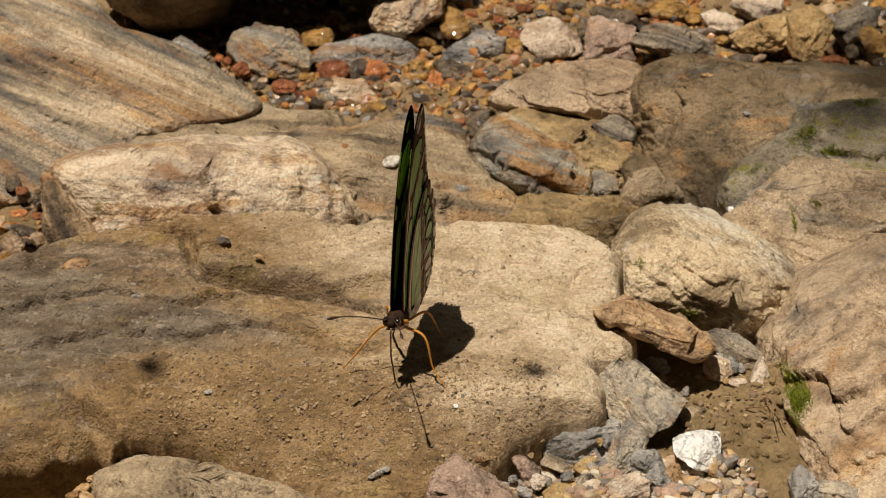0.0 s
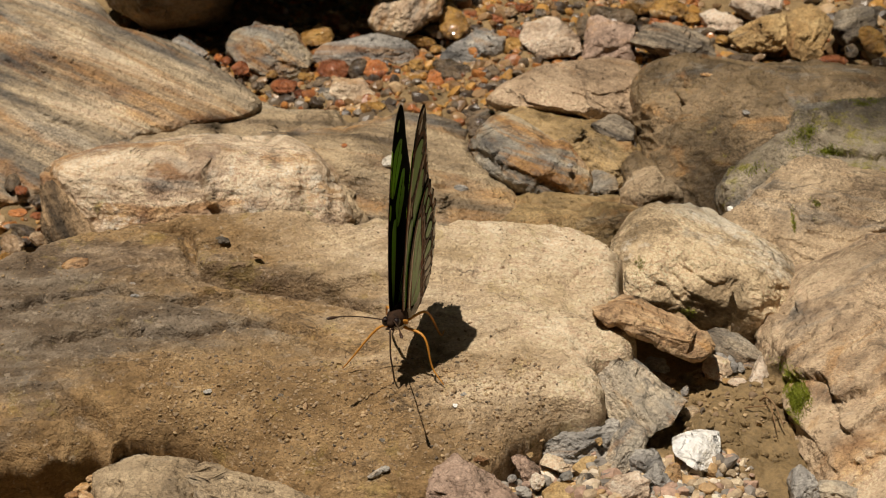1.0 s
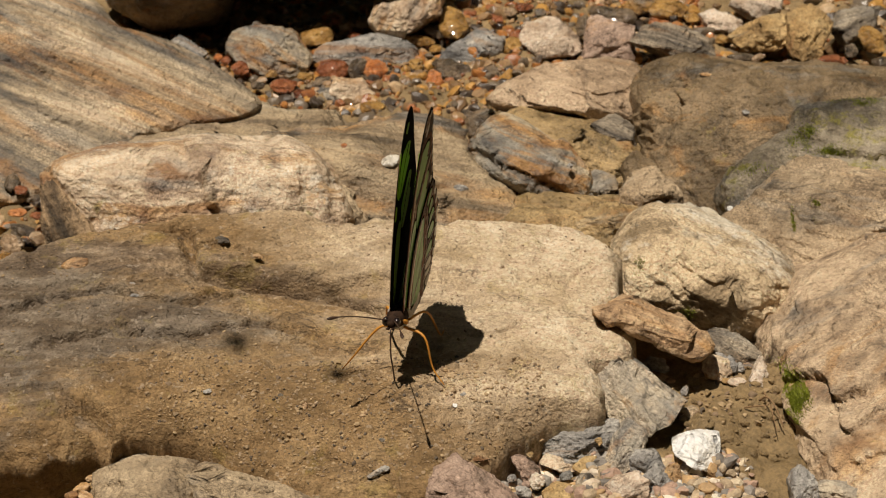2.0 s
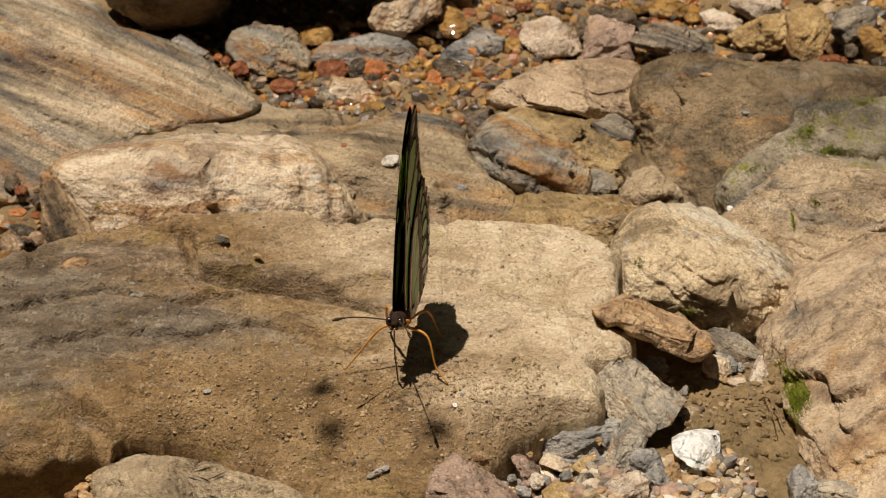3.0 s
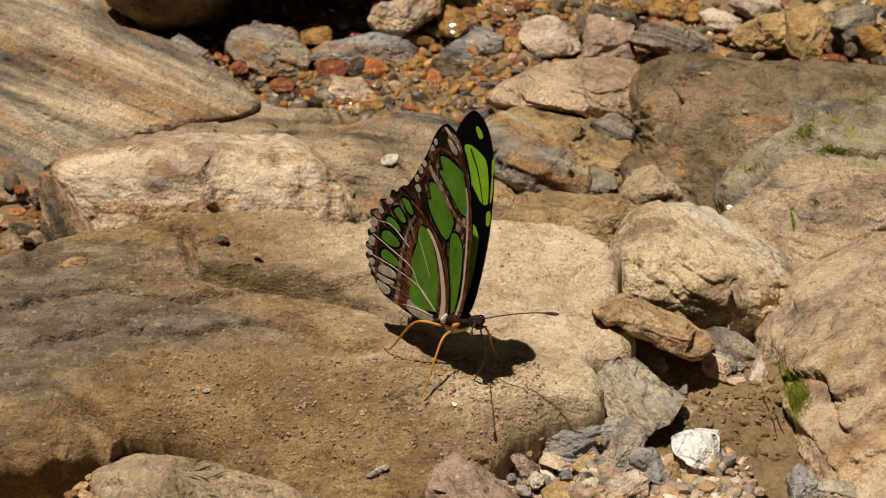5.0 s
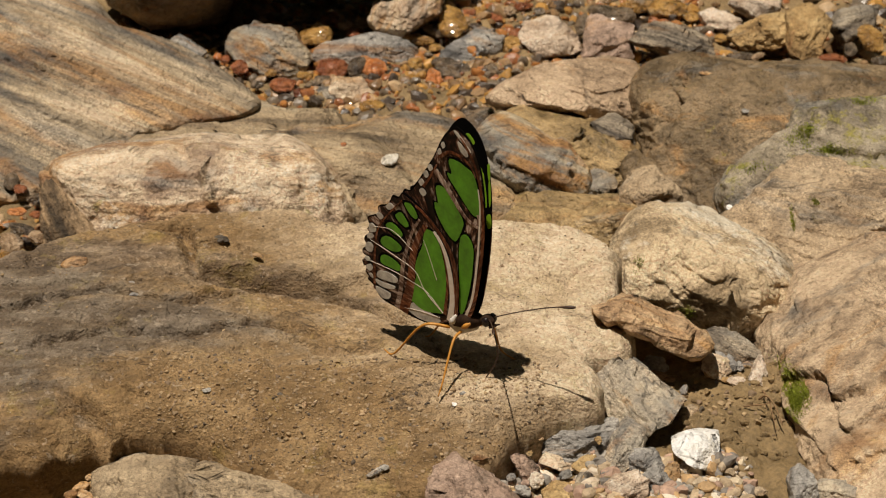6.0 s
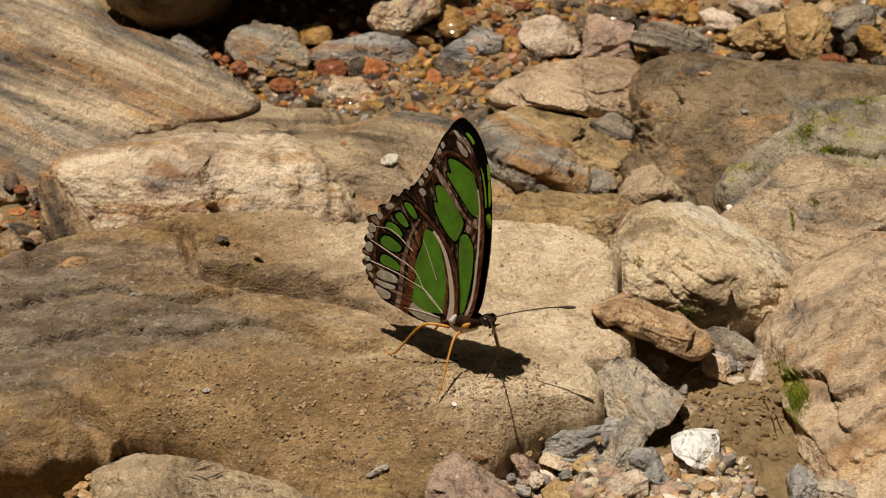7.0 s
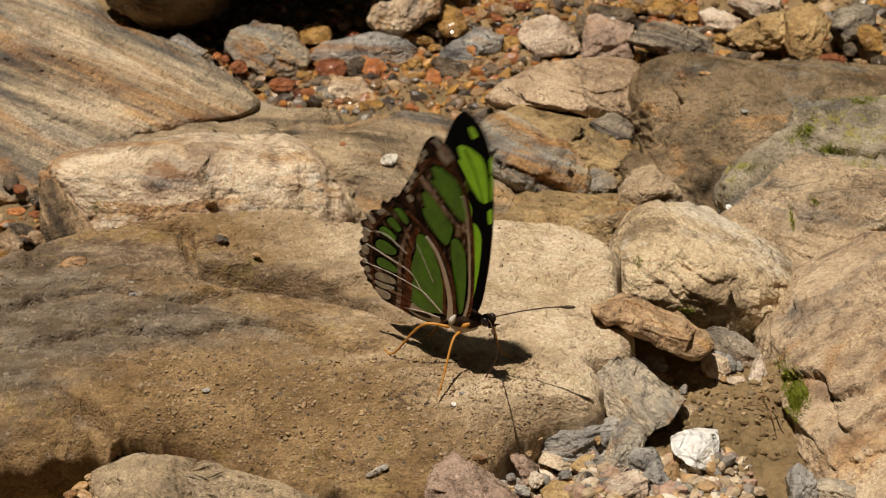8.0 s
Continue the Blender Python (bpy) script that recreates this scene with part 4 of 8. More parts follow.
rock("stone", (-0.0569, 0.2597, -0.0300), [(-14.7, 2.2), (-12.1, 7.1), (-4.7, 9.2), (8.2, 6.6), (13.9, -1.2), (11.5, -8.4), (-1.0, -9.1), (-11.5, -2.8)], 20, "bluegrey", 24, 6, "grey stone with an orange crown", tilt=-25, bulk=3, cuts=8, chip=0.68)
rock("stone", (-0.0837, 0.2663, -0.0319), [(-6.3, 2.4), (-3.3, 4.9), (6.2, -1.3), (3.6, -4.6), (-0.9, -2.8)], 7, "slate", 25, 5, "grey stone chip at the hollow's edge", tilt=-30, bulk=4)
rock("stone", (-0.0254, 0.2629, -0.0323), [(-18.9, -2.1), (-13.4, 3.7), (-1.3, 5.9), (10.2, 5.9), (18.2, -0.4), (10.8, -5.0), (-6.9, -5.8)], 16, "slate", 26, 6, "pale grey flat stone with rust spots", tilt=-5, bulk=3.5, cuts=8, chip=0.68)
rock("stone", (-0.0126, 0.2847, -0.0258), [(-12.3, -5.6), (-9.8, 3.5), (-3.4, 7.3), (12.7, 6.2), (11.6, -1.2), (3.6, -6.5), (-5.3, -8.0)], 20, "cream", 27, 6, "cream and rust banded stone over shade", tilt=60, bulk=4, cuts=6)
rock("stone", (0.0098, 0.2669, -0.0323), [(-12.0, -4.9), (-8.7, 0.5), (0.7, 6.1), (9.8, 5.5), (9.0, -1.2), (0.7, -5.5)], 14, "slate", 28, 5, "olive-grey stone among the gravel", tilt=-20, bulk=3.4, cuts=8, chip=0.68)
rock("stone", (0.0351, 0.2682, -0.0293), [(-10.1, -0.6), (-8.1, 5.2), (2.4, 8.0), (7.8, 2.4), (10.8, -4.1), (5.2, -6.2), (-4.1, -6.9)], 16, "pinkwhite", 29, 6, "pale pinkish stone beside the gravel", tilt=20, bulk=4, cuts=10, chip=0.68)
rock("stone", (0.0542, 0.2668, -0.0293), [(-9.0, -6.9), (-7.0, 7.0), (-2.9, 8.2), (9.2, 5.2), (7.7, -6.9)], 16, "pink", 30, 5, "pinkish stone leaning at the bank", tilt=20, bulk=4, cuts=6)
rock("stone", (0.0749, 0.2601, -0.0270), [(-15.4, 0.1), (-7.5, 5.7), (-0.1, 6.2), (11.3, 1.3), (13.2, -5.8), (-1.9, -5.0)], 14, "darklayer", 31, 6, "dark shaded stone with a pale end", tilt=-20, bulk=4, cuts=6)
rock("stone", (0.0936, 0.2879, -0.0307), [(-7.2, 2.3), (-2.8, 4.9), (7.3, -0.2), (6.0, -4.0), (-3.7, -3.1)], 9, "pinkwhite", 32, 5, "small pinkish stone on the bank", tilt=0, bulk=4, cuts=6)
rock("stone", (0.1062, 0.2735, -0.0297), [(-11.9, -0.4), (-3.8, 4.3), (7.8, 7.3), (10.3, -0.0), (4.1, -5.3), (-7.6, -6.0)], 14, "ochre", 33, 6, "ochre stone with a dark underside", tilt=10, bulk=4, cuts=8, ledge=3)
rock("stone", (0.1195, 0.2664, -0.0263), [(-7.2, -6.9), (-5.9, 7.2), (2.3, 10.5), (8.8, 3.8), (5.1, -4.3), (3.2, -9.9), (-4.2, -9.5)], 14, "ochre", 34, 6, "upright ochre-tan angular stone", tilt=70, bulk=4, cuts=10, chip=0.68)
rock("stone", (0.1368, 0.2792, -0.0282), [(-8.3, -1.7), (-3.6, 4.9), (9.2, 6.0), (5.4, -2.3), (-3.6, -7.8)], 14, "darklayer", 35, 5, "brown-grey stone at the bank", tilt=20, bulk=4, cuts=6)
rock("stone", (0.1073, 0.3007, -0.0294), [(-10.0, -0.3), (-4.0, 5.9), (9.0, 2.8), (8.0, -2.6), (-0.7, -6.3)], 14, "pinkwhite", 36, 5, "pale rounded stone on the bank", tilt=0)
rock("stone", (-0.0291, 0.2308, -0.0321), [(-7.5, -1.1), (-5.8, 4.1), (3.4, 4.2), (8.2, -1.6), (0.8, -5.2)], 11, "cream", 37, 5, "pale stone with a white crown", tilt=0, bulk=4, cuts=9, chip=0.68)
rock("stone", (-0.0383, 0.2304, -0.0336), [(-5.6, -0.8), (-1.7, 3.1), (3.7, 2.6), (4.8, -1.9), (-1.7, -3.0)], 8, "greytan", 38, 5, "small grey-tan stone in the bed", tilt=0, bulk=4)
rock("stone", (0.0425, 0.1542, -0.0288), [(-7.2, -0.3), (-3.6, 3.2), (2.0, 4.8), (6.0, 2.6), (7.2, -0.3), (2.3, -3.9), (-4.4, -4.5)], 16, "frontgrey", 39, 6, "brown stone with a pale broken face", tilt=20, bulk=3, cuts=9, chip=0.66)
rock("stone", (0.0498, 0.1754, -0.0269), [(-6.6, 4.6), (-1.6, 6.3), (4.2, 2.1), (6.7, -4.5), (0.9, -6.2), (-4.1, -2.0)], 14, "rusty", 40, 5, "reddish crumbled stone between boulders", tilt=40, rough=1.6)
rock("stone", (0.0503, 0.1774, -0.0219), [(-8.0, 1.7), (0.3, 5.0), (5.3, 0.9), (5.6, -5.8), (-0.5, -3.3), (-6.3, -0.3)], 12, "darklayer", 41, 5, "dark grey wedge between boulders", tilt=-30, bulk=4)
rock("stone", (0.0253, 0.1338, -0.0334), [(-14.9, 2.4), (-6.3, 6.0), (2.3, 7.6), (10.2, 6.0), (14.9, 1.6), (11.8, -6.2), (-13.4, -6.2)], 30, "earthy", 42, 6, "flat olive-tan stone behind the slab", tilt=-5, bulk=3)
rock("stone", (0.0455, 0.1300, -0.0306), [(-11.8, 2.4), (-4.0, 6.7), (2.2, 7.8), (10.0, 5.5), (11.6, -5.4), (-10.2, -7.0)], 26, "earthy", 43, 6, "damp brown stone behind the slab", tilt=5, bulk=3)
rock("stone", (0.0368, 0.1467, -0.0318), [(-18.3, 2.5), (-8.7, 4.1), (5.7, 3.3), (16.8, 2.5), (18.4, -3.1), (-2.3, -3.9), (-16.7, -2.3)], 26, "earthy", 44, 6, "damp olive stone ledge behind the slab", tilt=0, bulk=3)
rock("stone", (0.0582, 0.1488, -0.0294), [(-8.4, 0.9), (-4.4, 7.3), (2.0, 8.9), (8.4, 0.9), (6.8, -7.1), (-6.0, -7.1)], 24, "tan", 45, 5, "brown stone beside the large boulder", tilt=10)
rock("stone", (0.0413, 0.1788, -0.0270), [(-27.0, 8.3), (-17.0, 11.1), (-5.4, 9.1), (4.6, 7.1), (14.9, 5.8), (17.9, -12.5), (4.6, -13.3), (-8.7, -1.2), (-22.0, 4.1)], 26, "earthy", 46, 6, "damp brown rock ledge between the boulders", tilt=-25, bulk=3, foot=1.2)
rock("stone", (0.0567, 0.1583, -0.0285), [(-5.9, 2.6), (-1.5, 7.4), (4.2, 5.8), (6.1, -2.3), (2.6, -6.8), (-4.7, -5.9)], 20, "olive", 47, 5, "dark damp stone between the boulders", tilt=30, bulk=3.4, cuts=6)
rock("pebble", (-0.0760, -0.0296, -0.0116), [(1.8, 0.6), (1.4, -0.3), (0.1, -1.0), (-0.8, -1.1), (-1.9, -0.5), (-1.3, 0.3), (-0.4, 0.8), (1.0, 1.1)], 2.4, "rusty", 48, 4, "small reddish stone in the hollow before the slab", tilt=20, group="reddish stones in the hollow", bulk=3.2, cuts=8, chip=0.72)
rock("pebble", (-0.0732, -0.0285, -0.0117), [(1.3, 0.2), (1.2, -0.7), (-0.2, -0.9), (-1.0, -0.5), (-1.3, 0.0), (-1.3, 0.5), (-0.2, 0.9), (1.2, 0.6)], 2.2, "ochre", 49, 4, "small reddish stone in the hollow before the slab", tilt=0, group="reddish stones in the hollow", bulk=3.2, cuts=8, chip=0.72)
rock("pebble", (-0.0747, -0.0326, -0.0116), [(1.7, -0.5), (0.8, -1.0), (-0.2, -1.0), (-1.5, -0.1), (-1.4, 0.7), (-0.9, 1.0), (0.1, 0.9), (1.2, 0.4)], 2.3, "rusty", 50, 4, "small reddish stone in the hollow before the slab", tilt=-20, group="reddish stones in the hollow", bulk=3.2, cuts=8, chip=0.72)
rock("pebble", (-0.0713, -0.0317, -0.0116), [(1.1, 0.2), (0.8, -0.7), (-0.2, -1.1), (-0.8, -0.8), (-1.1, 0.0), (-0.6, 0.7), (0.1, 1.1), (0.6, 0.9)], 2.3, "pink", 51, 4, "small reddish stone in the hollow before the slab", tilt=0, group="reddish stones in the hollow", bulk=3.2, cuts=8, chip=0.72)
rock("pebble", (-0.0777, -0.0325, -0.0116), [(1.5, 0.0), (1.1, -0.4), (0.2, -0.9), (-0.9, -0.7), (-1.5, 0.1), (-1.0, 0.5), (0.0, 0.9), (0.9, 0.7)], 2.0, "rusty", 52, 4, "small reddish stone in the hollow before the slab", tilt=0, group="reddish stones in the hollow", bulk=3.2, cuts=8, chip=0.72)
rock("pebble", (-0.0746, -0.0256, -0.0118), [(1.2, -0.1), (1.0, -0.4), (0.2, -0.6), (-0.8, -0.5), (-1.1, -0.0), (-0.7, 0.5), (-0.1, 0.7), (0.6, 0.6)], 1.7, "rusty", 53, 4, "small reddish stone in the hollow before the slab", tilt=0, group="reddish stones in the hollow", bulk=3.2, cuts=8, chip=0.72)
rock("pebble", (-0.0714, -0.0266, -0.0118), [(1.1, -0.1), (0.7, -0.4), (-0.2, -0.6), (-0.6, -0.4), (-1.0, -0.0), (-0.7, 0.4), (-0.2, 0.6), (0.5, 0.5)], 1.4, "ochre", 54, 4, "small reddish stone in the hollow before the slab", tilt=0, group="reddish stones in the hollow", bulk=3.2, cuts=8, chip=0.72)
rock("pebble", (0.0548, 0.0025, -0.0135), [(2.2, -0.6), (1.4, -2.1), (-0.5, -2.3), (-1.7, -1.4), (-2.6, 0.2), (-1.6, 1.8), (1.0, 2.3), (2.3, 0.9)], 4.9, "tan", 55, 4, "earthy brown clod on the sandy bank", tilt=-10, group="clods on the bank", bulk=3.2, cuts=8, chip=0.72)
rock("pebble", (0.0585, 0.0008, -0.0139), [(2.1, 0.0), (1.4, -1.2), (0.1, -1.6), (-1.5, -1.4), (-2.0, 0.3), (-1.4, 1.2), (-0.3, 1.6), (1.7, 1.2)], 3.8, "tan", 56, 4, "earthy brown clod on the sandy bank", tilt=0, group="clods on the bank", bulk=3.2, cuts=8, chip=0.72)
rock("pebble", (0.0643, 0.0073, -0.0141), [(1.6, -0.2), (0.8, -0.9), (-0.3, -0.9), (-1.2, -0.5), (-1.5, 0.2), (-0.9, 0.9), (0.0, 1.0), (1.2, 0.4)], 2.1, "ochre", 57, 4, "earthy brown clod on the sandy bank", tilt=-10, group="clods on the bank", bulk=3.2, cuts=8, chip=0.72)
rock("stone", (0.0247, -0.0175, -0.0130), [(-4.2, -0.1), (-3.0, 1.8), (0.3, 2.0), (3.2, 0.3), (3.6, -1.8), (1.5, -2.2), (-0.9, -1.3)], 7, "cream", 58, 5, "cream stone in the front gravel", tilt=0, bulk=4, cuts=8, chip=0.68, group="stones in the front gravel")
rock("stone", (0.0302, -0.0262, -0.0129), [(-2.0, 1.0), (-1.1, 2.2), (1.3, 1.9), (2.2, -0.7), (1.0, -2.1), (-1.5, -1.9)], 6, "darklayer", 59, 5, "dark brown blocky stone in the gravel", tilt=70, bulk=4, cuts=8, chip=0.68, group="stones in the front gravel")
rock("stone", (0.0305, -0.0181, -0.0130), [(-3.3, -0.6), (-0.2, 2.1), (2.4, 1.7), (2.3, -1.0), (-0.6, -2.1)], 6, "ochre", 60, 5, "tan angular stone in the gravel", tilt=20, bulk=4, cuts=8, chip=0.68, group="stones in the front gravel")
rock("stone", (0.0176, -0.0207, -0.0125), [(-3.4, 2.7), (-0.0, 2.4), (2.9, 0.0), (2.2, -2.6), (-0.6, -2.6)], 6, "pink", 61, 5, "purplish stone in the front gravel", tilt=-40, bulk=4, cuts=8, chip=0.68, group="stones in the front gravel")
rock("stone", (0.0241, -0.0297, -0.0131), [(-3.4, 0.2), (-0.2, 2.5), (3.1, 1.8), (2.3, -2.0), (-2.6, -2.2)], 7, "ochre", 62, 5, "ochre stone in the front gravel", tilt=20, bulk=4, cuts=8, chip=0.68, group="stones in the front gravel")
rock("stone", (0.0387, -0.0286, -0.0125), [(-4.7, 0.7), (-2.3, 2.6), (2.2, 3.5), (4.4, 1.4), (3.9, -2.5), (-3.7, -3.1)], 8, "pinkwhite", 63, 5, "pale lumpy stone in the gravel", tilt=20, bulk=3.4, cuts=7, rough=1.6, group="stones in the front gravel")
rock("pebble", (0.0198, -0.0251, -0.0128), [(1.7, 0.3), (1.4, -1.0), (0.0, -1.7), (-1.3, -1.1), (-1.7, -0.1), (-1.1, 1.3), (-0.1, 1.7), (1.4, 1.0)], 3.3, "pinkwhite", 64, 4, "pale pebble in the front gravel", tilt=0, group="pebbles in the front gravel", bulk=3.2, cuts=8, chip=0.72)
rock("pebble", (0.0487, -0.0234, -0.0122), [(1.6, -1.1), (0.6, -2.0), (-0.7, -2.4), (-1.9, -0.7), (-1.7, 0.9), (-0.4, 2.0), (1.0, 2.3), (1.7, 1.1)], 4.0, "ochre", 65, 4, "ochre pebble in the front gravel", tilt=-20, group="pebbles in the front gravel", bulk=3.2, cuts=8, chip=0.72)
rock("pebble", (0.0578, -0.0208, -0.0130), [(1.9, -0.0), (1.2, -1.2), (0.3, -1.3), (-1.3, -1.1), (-1.9, -0.1), (-1.1, 1.1), (-0.0, 1.5), (0.9, 1.2)], 3.4, "ochre", 66, 4, "ochre pebble in the front gravel", tilt=0, group="pebbles in the front gravel", bulk=3.2, cuts=8, chip=0.72)
rock("pebble", (0.0588, -0.0261, -0.0129), [(1.9, -0.6), (1.1, -1.4), (-0.5, -1.6), (-1.7, -0.6), (-2.0, 0.5), (-1.2, 1.3), (0.5, 1.5), (1.8, 0.8)], 3.7, "ochre", 67, 4, "ochre pebble in the front gravel", tilt=-20, group="pebbles in the front gravel", bulk=3.2, cuts=8, chip=0.72)
rock("pebble", (0.0623, -0.0275, -0.0130), [(2.0, 0.1), (1.4, -1.0), (0.1, -1.5), (-1.6, -1.2), (-2.0, 0.2), (-1.2, 1.3), (0.0, 1.4), (1.7, 1.1)], 3.5, "pink", 68, 4, "pinkish pebble in the front gravel", tilt=0, group="pebbles in the front gravel", bulk=3.2, cuts=8, chip=0.72)
rock("pebble", (0.0529, -0.0300, -0.0131), [(2.3, -0.3), (1.4, -1.0), (-0.3, -1.3), (-1.3, -1.2), (-2.0, 0.0), (-1.6, 1.1), (-0.1, 1.3), (1.2, 1.0)], 3.3, "pinkwhite", 69, 4, "pale pebble in the front gravel", tilt=0, group="pebbles in the front gravel", bulk=3.2, cuts=8, chip=0.72)
rock("pebble", (0.0457, -0.0243, -0.0126), [(0.7, -0.6), (0.0, -1.6), (-0.6, -1.5), (-1.1, -0.6), (-0.9, 0.3), (-0.0, 1.5), (0.5, 1.6), (1.0, 1.1)], 2.3, "rusty", 70, 4, "rusty pebble in the front gravel", tilt=-20, group="pebbles in the front gravel", bulk=3.2, cuts=8, chip=0.72)
rock("pebble", (0.0498, -0.0252, -0.0132), [(1.1, 0.1), (0.8, -0.7), (0.2, -0.9), (-0.9, -0.7), (-1.1, 0.2), (-0.9, 0.6), (0.2, 0.9), (0.8, 0.7)], 2.1, "slate", 71, 4, "grey pebble in the front gravel", tilt=0, group="pebbles in the front gravel", bulk=3.2, cuts=8, chip=0.72)
rock("pebble", (0.0532, -0.0250, -0.0131), [(1.5, -0.6), (0.6, -1.0), (-0.5, -0.9), (-1.2, -0.3), (-1.5, 0.4), (-0.7, 1.0), (0.5, 0.9), (1.1, 0.5)], 2.5, "pink", 72, 4, "pinkish pebble in the front gravel", tilt=-20, group="pebbles in the front gravel", bulk=3.2, cuts=8, chip=0.72)
rock("pebble", (0.0470, -0.0298, -0.0130), [(1.6, 0.0), (0.9, -0.9), (0.3, -1.2), (-1.0, -0.8), (-1.4, 0.1), (-1.1, 0.9), (-0.0, 1.2), (1.1, 0.7)], 2.6, "cream", 73, 4, "cream pebble in the front gravel", tilt=0, group="pebbles in the front gravel", bulk=3.2, cuts=8, chip=0.72)
rock("pebble", (0.0494, -0.0302, -0.0130), [(1.2, 0.1), (1.0, -0.7), (-0.1, -1.1), (-0.9, -0.9), (-1.1, 0.2), (-0.9, 0.8), (-0.1, 1.1), (0.7, 1.0)], 2.5, "pinkwhite", 74, 4, "pale pebble in the front gravel", tilt=0, group="pebbles in the front gravel", bulk=3.2, cuts=8, chip=0.72)
rock("pebble", (0.0168, -0.0287, -0.0130), [(1.6, -0.7), (1.2, -1.2), (-0.6, -0.9), (-1.3, -0.5), (-1.8, 0.9), (-0.8, 1.1), (0.6, 0.9), (1.7, 0.2)], 2.6, "slate", 75, 4, "grey pebble in the front gravel", tilt=-20, group="pebbles in the front gravel", bulk=3.2, cuts=8, chip=0.72)
rock("pebble", (0.0261, -0.0223, -0.0132), [(1.3, 0.4), (1.4, -0.2), (0.5, -0.8), (-0.8, -0.9), (-1.4, -0.4), (-1.4, 0.1), (-0.6, 0.7), (0.8, 1.1)], 2.3, "slate", 76, 4, "grey pebble in the front gravel", tilt=20, group="pebbles in the front gravel", bulk=3.2, cuts=8, chip=0.72)
rock("pebble", (0.0291, -0.0309, -0.0132), [(2.0, -0.2), (1.5, -0.7), (-0.0, -1.0), (-1.6, -0.6), (-2.1, -0.2), (-1.7, 0.5), (0.1, 1.0), (1.6, 0.6)], 2.5, "slate", 77, 4, "grey pebble in the front gravel", tilt=0, group="pebbles in the front gravel", bulk=3.2, cuts=8, chip=0.72)
rock("pebble", (0.0338, -0.0232, -0.0133), [(1.6, 0.1), (1.3, -0.6), (-0.0, -0.8), (-1.0, -0.6), (-1.6, 0.1), (-1.1, 0.6), (-0.3, 0.8), (0.9, 0.6)], 2.1, "ochre", 78, 4, "ochre pebble in the front gravel", tilt=0, group="pebbles in the front gravel", bulk=3.2, cuts=8, chip=0.72)
rock("pebble", (0.0246, -0.0134, -0.0131), [(0.9, 0.0), (0.6, -0.6), (0.1, -0.9), (-0.6, -0.7), (-0.9, -0.1), (-0.6, 0.8), (-0.1, 0.8), (0.8, 0.5)], 1.8, "ochre", 79, 4, "ochre pebble in the front gravel", tilt=0, group="pebbles in the front gravel", bulk=3.2, cuts=8, chip=0.72)
rock("pebble", (0.0206, -0.0127, -0.0127), [(1.3, 0.2), (1.3, -0.9), (0.7, -1.6), (-0.6, -1.5), (-1.2, -0.6), (-1.4, 1.1), (-0.4, 1.7), (0.7, 1.4)], 3.2, "tan", 80, 4, "tan pebble in the front gravel", tilt=20, group="pebbles in the front gravel", bulk=3.2, cuts=8, chip=0.72)
rock("pebble", (0.0352, 0.0089, -0.0128), [(1.1, -0.1), (0.7, -1.2), (0.1, -1.4), (-0.7, -1.1), (-1.2, 0.2), (-0.7, 1.0), (-0.1, 1.6), (0.8, 0.9)], 2.6, "ochre", 81, 4, "ochre pebble in the front gravel", tilt=0, group="pebbles in the front gravel", bulk=3.2, cuts=8, chip=0.72)
rock("pebble", (0.0145, -0.0233, -0.0132), [(1.0, -0.0), (0.8, -0.5), (0.0, -0.8), (-0.8, -0.5), (-1.0, -0.1), (-0.8, 0.4), (-0.1, 0.8), (0.7, 0.7)], 1.9, "slate", 82, 4, "grey pebble in the front gravel", tilt=0, group="pebbles in the front gravel", bulk=3.2, cuts=8, chip=0.72)
rock("pebble", (0.0175, -0.0256, -0.0132), [(1.0, 0.1), (0.6, -0.5), (-0.0, -0.7), (-0.6, -0.5), (-1.0, -0.0), (-0.6, 0.6), (-0.1, 0.7), (0.5, 0.6)], 1.6, "pink", 83, 4, "pinkish pebble in the front gravel", tilt=0, group="pebbles in the front gravel", bulk=3.2, cuts=8, chip=0.72)
rock("pebble", (0.0667, -0.0289, -0.0131), [(1.6, 0.0), (1.0, -0.7), (0.0, -1.0), (-1.1, -0.7), (-1.3, -0.1), (-1.0, 0.9), (0.1, 1.0), (1.1, 0.5)], 2.4, "tan", 84, 4, "tan pebble in the front gravel", tilt=0, group="pebbles in the front gravel", bulk=3.2, cuts=8, chip=0.72)
rock("pebble", (0.0275, -0.0287, -0.0130), [(1.0, 0.2), (0.6, -0.5), (-0.0, -1.0), (-0.7, -0.6), (-0.9, -0.1), (-0.6, 0.8), (0.1, 0.9), (0.5, 0.7)], 2.0, "cream", 85, 4, "cream pebble in the front gravel", tilt=0, group="pebbles in the front gravel", bulk=3.2, cuts=8, chip=0.72)
rock("pebble", (0.0552, -0.0244, -0.0132), [(0.9, 0.0), (0.8, -0.5), (0.1, -0.7), (-0.6, -0.8), (-0.9, -0.1), (-0.7, 0.6), (-0.1, 0.8), (0.6, 0.7)], 1.8, "slate", 86, 4, "grey pebble in the front gravel", tilt=0, group="pebbles in the front gravel", bulk=3.2, cuts=8, chip=0.72)
rock("pebble", (0.0454, -0.0270, -0.0132), [(1.1, -0.1), (0.6, -0.5), (0.2, -0.7), (-0.7, -0.5), (-1.1, -0.0), (-0.7, 0.6), (-0.0, 0.7), (0.8, 0.4)], 1.6, "tan", 87, 4, "tan pebble in the front gravel", tilt=0, group="pebbles in the front gravel", bulk=3.2, cuts=8, chip=0.72)
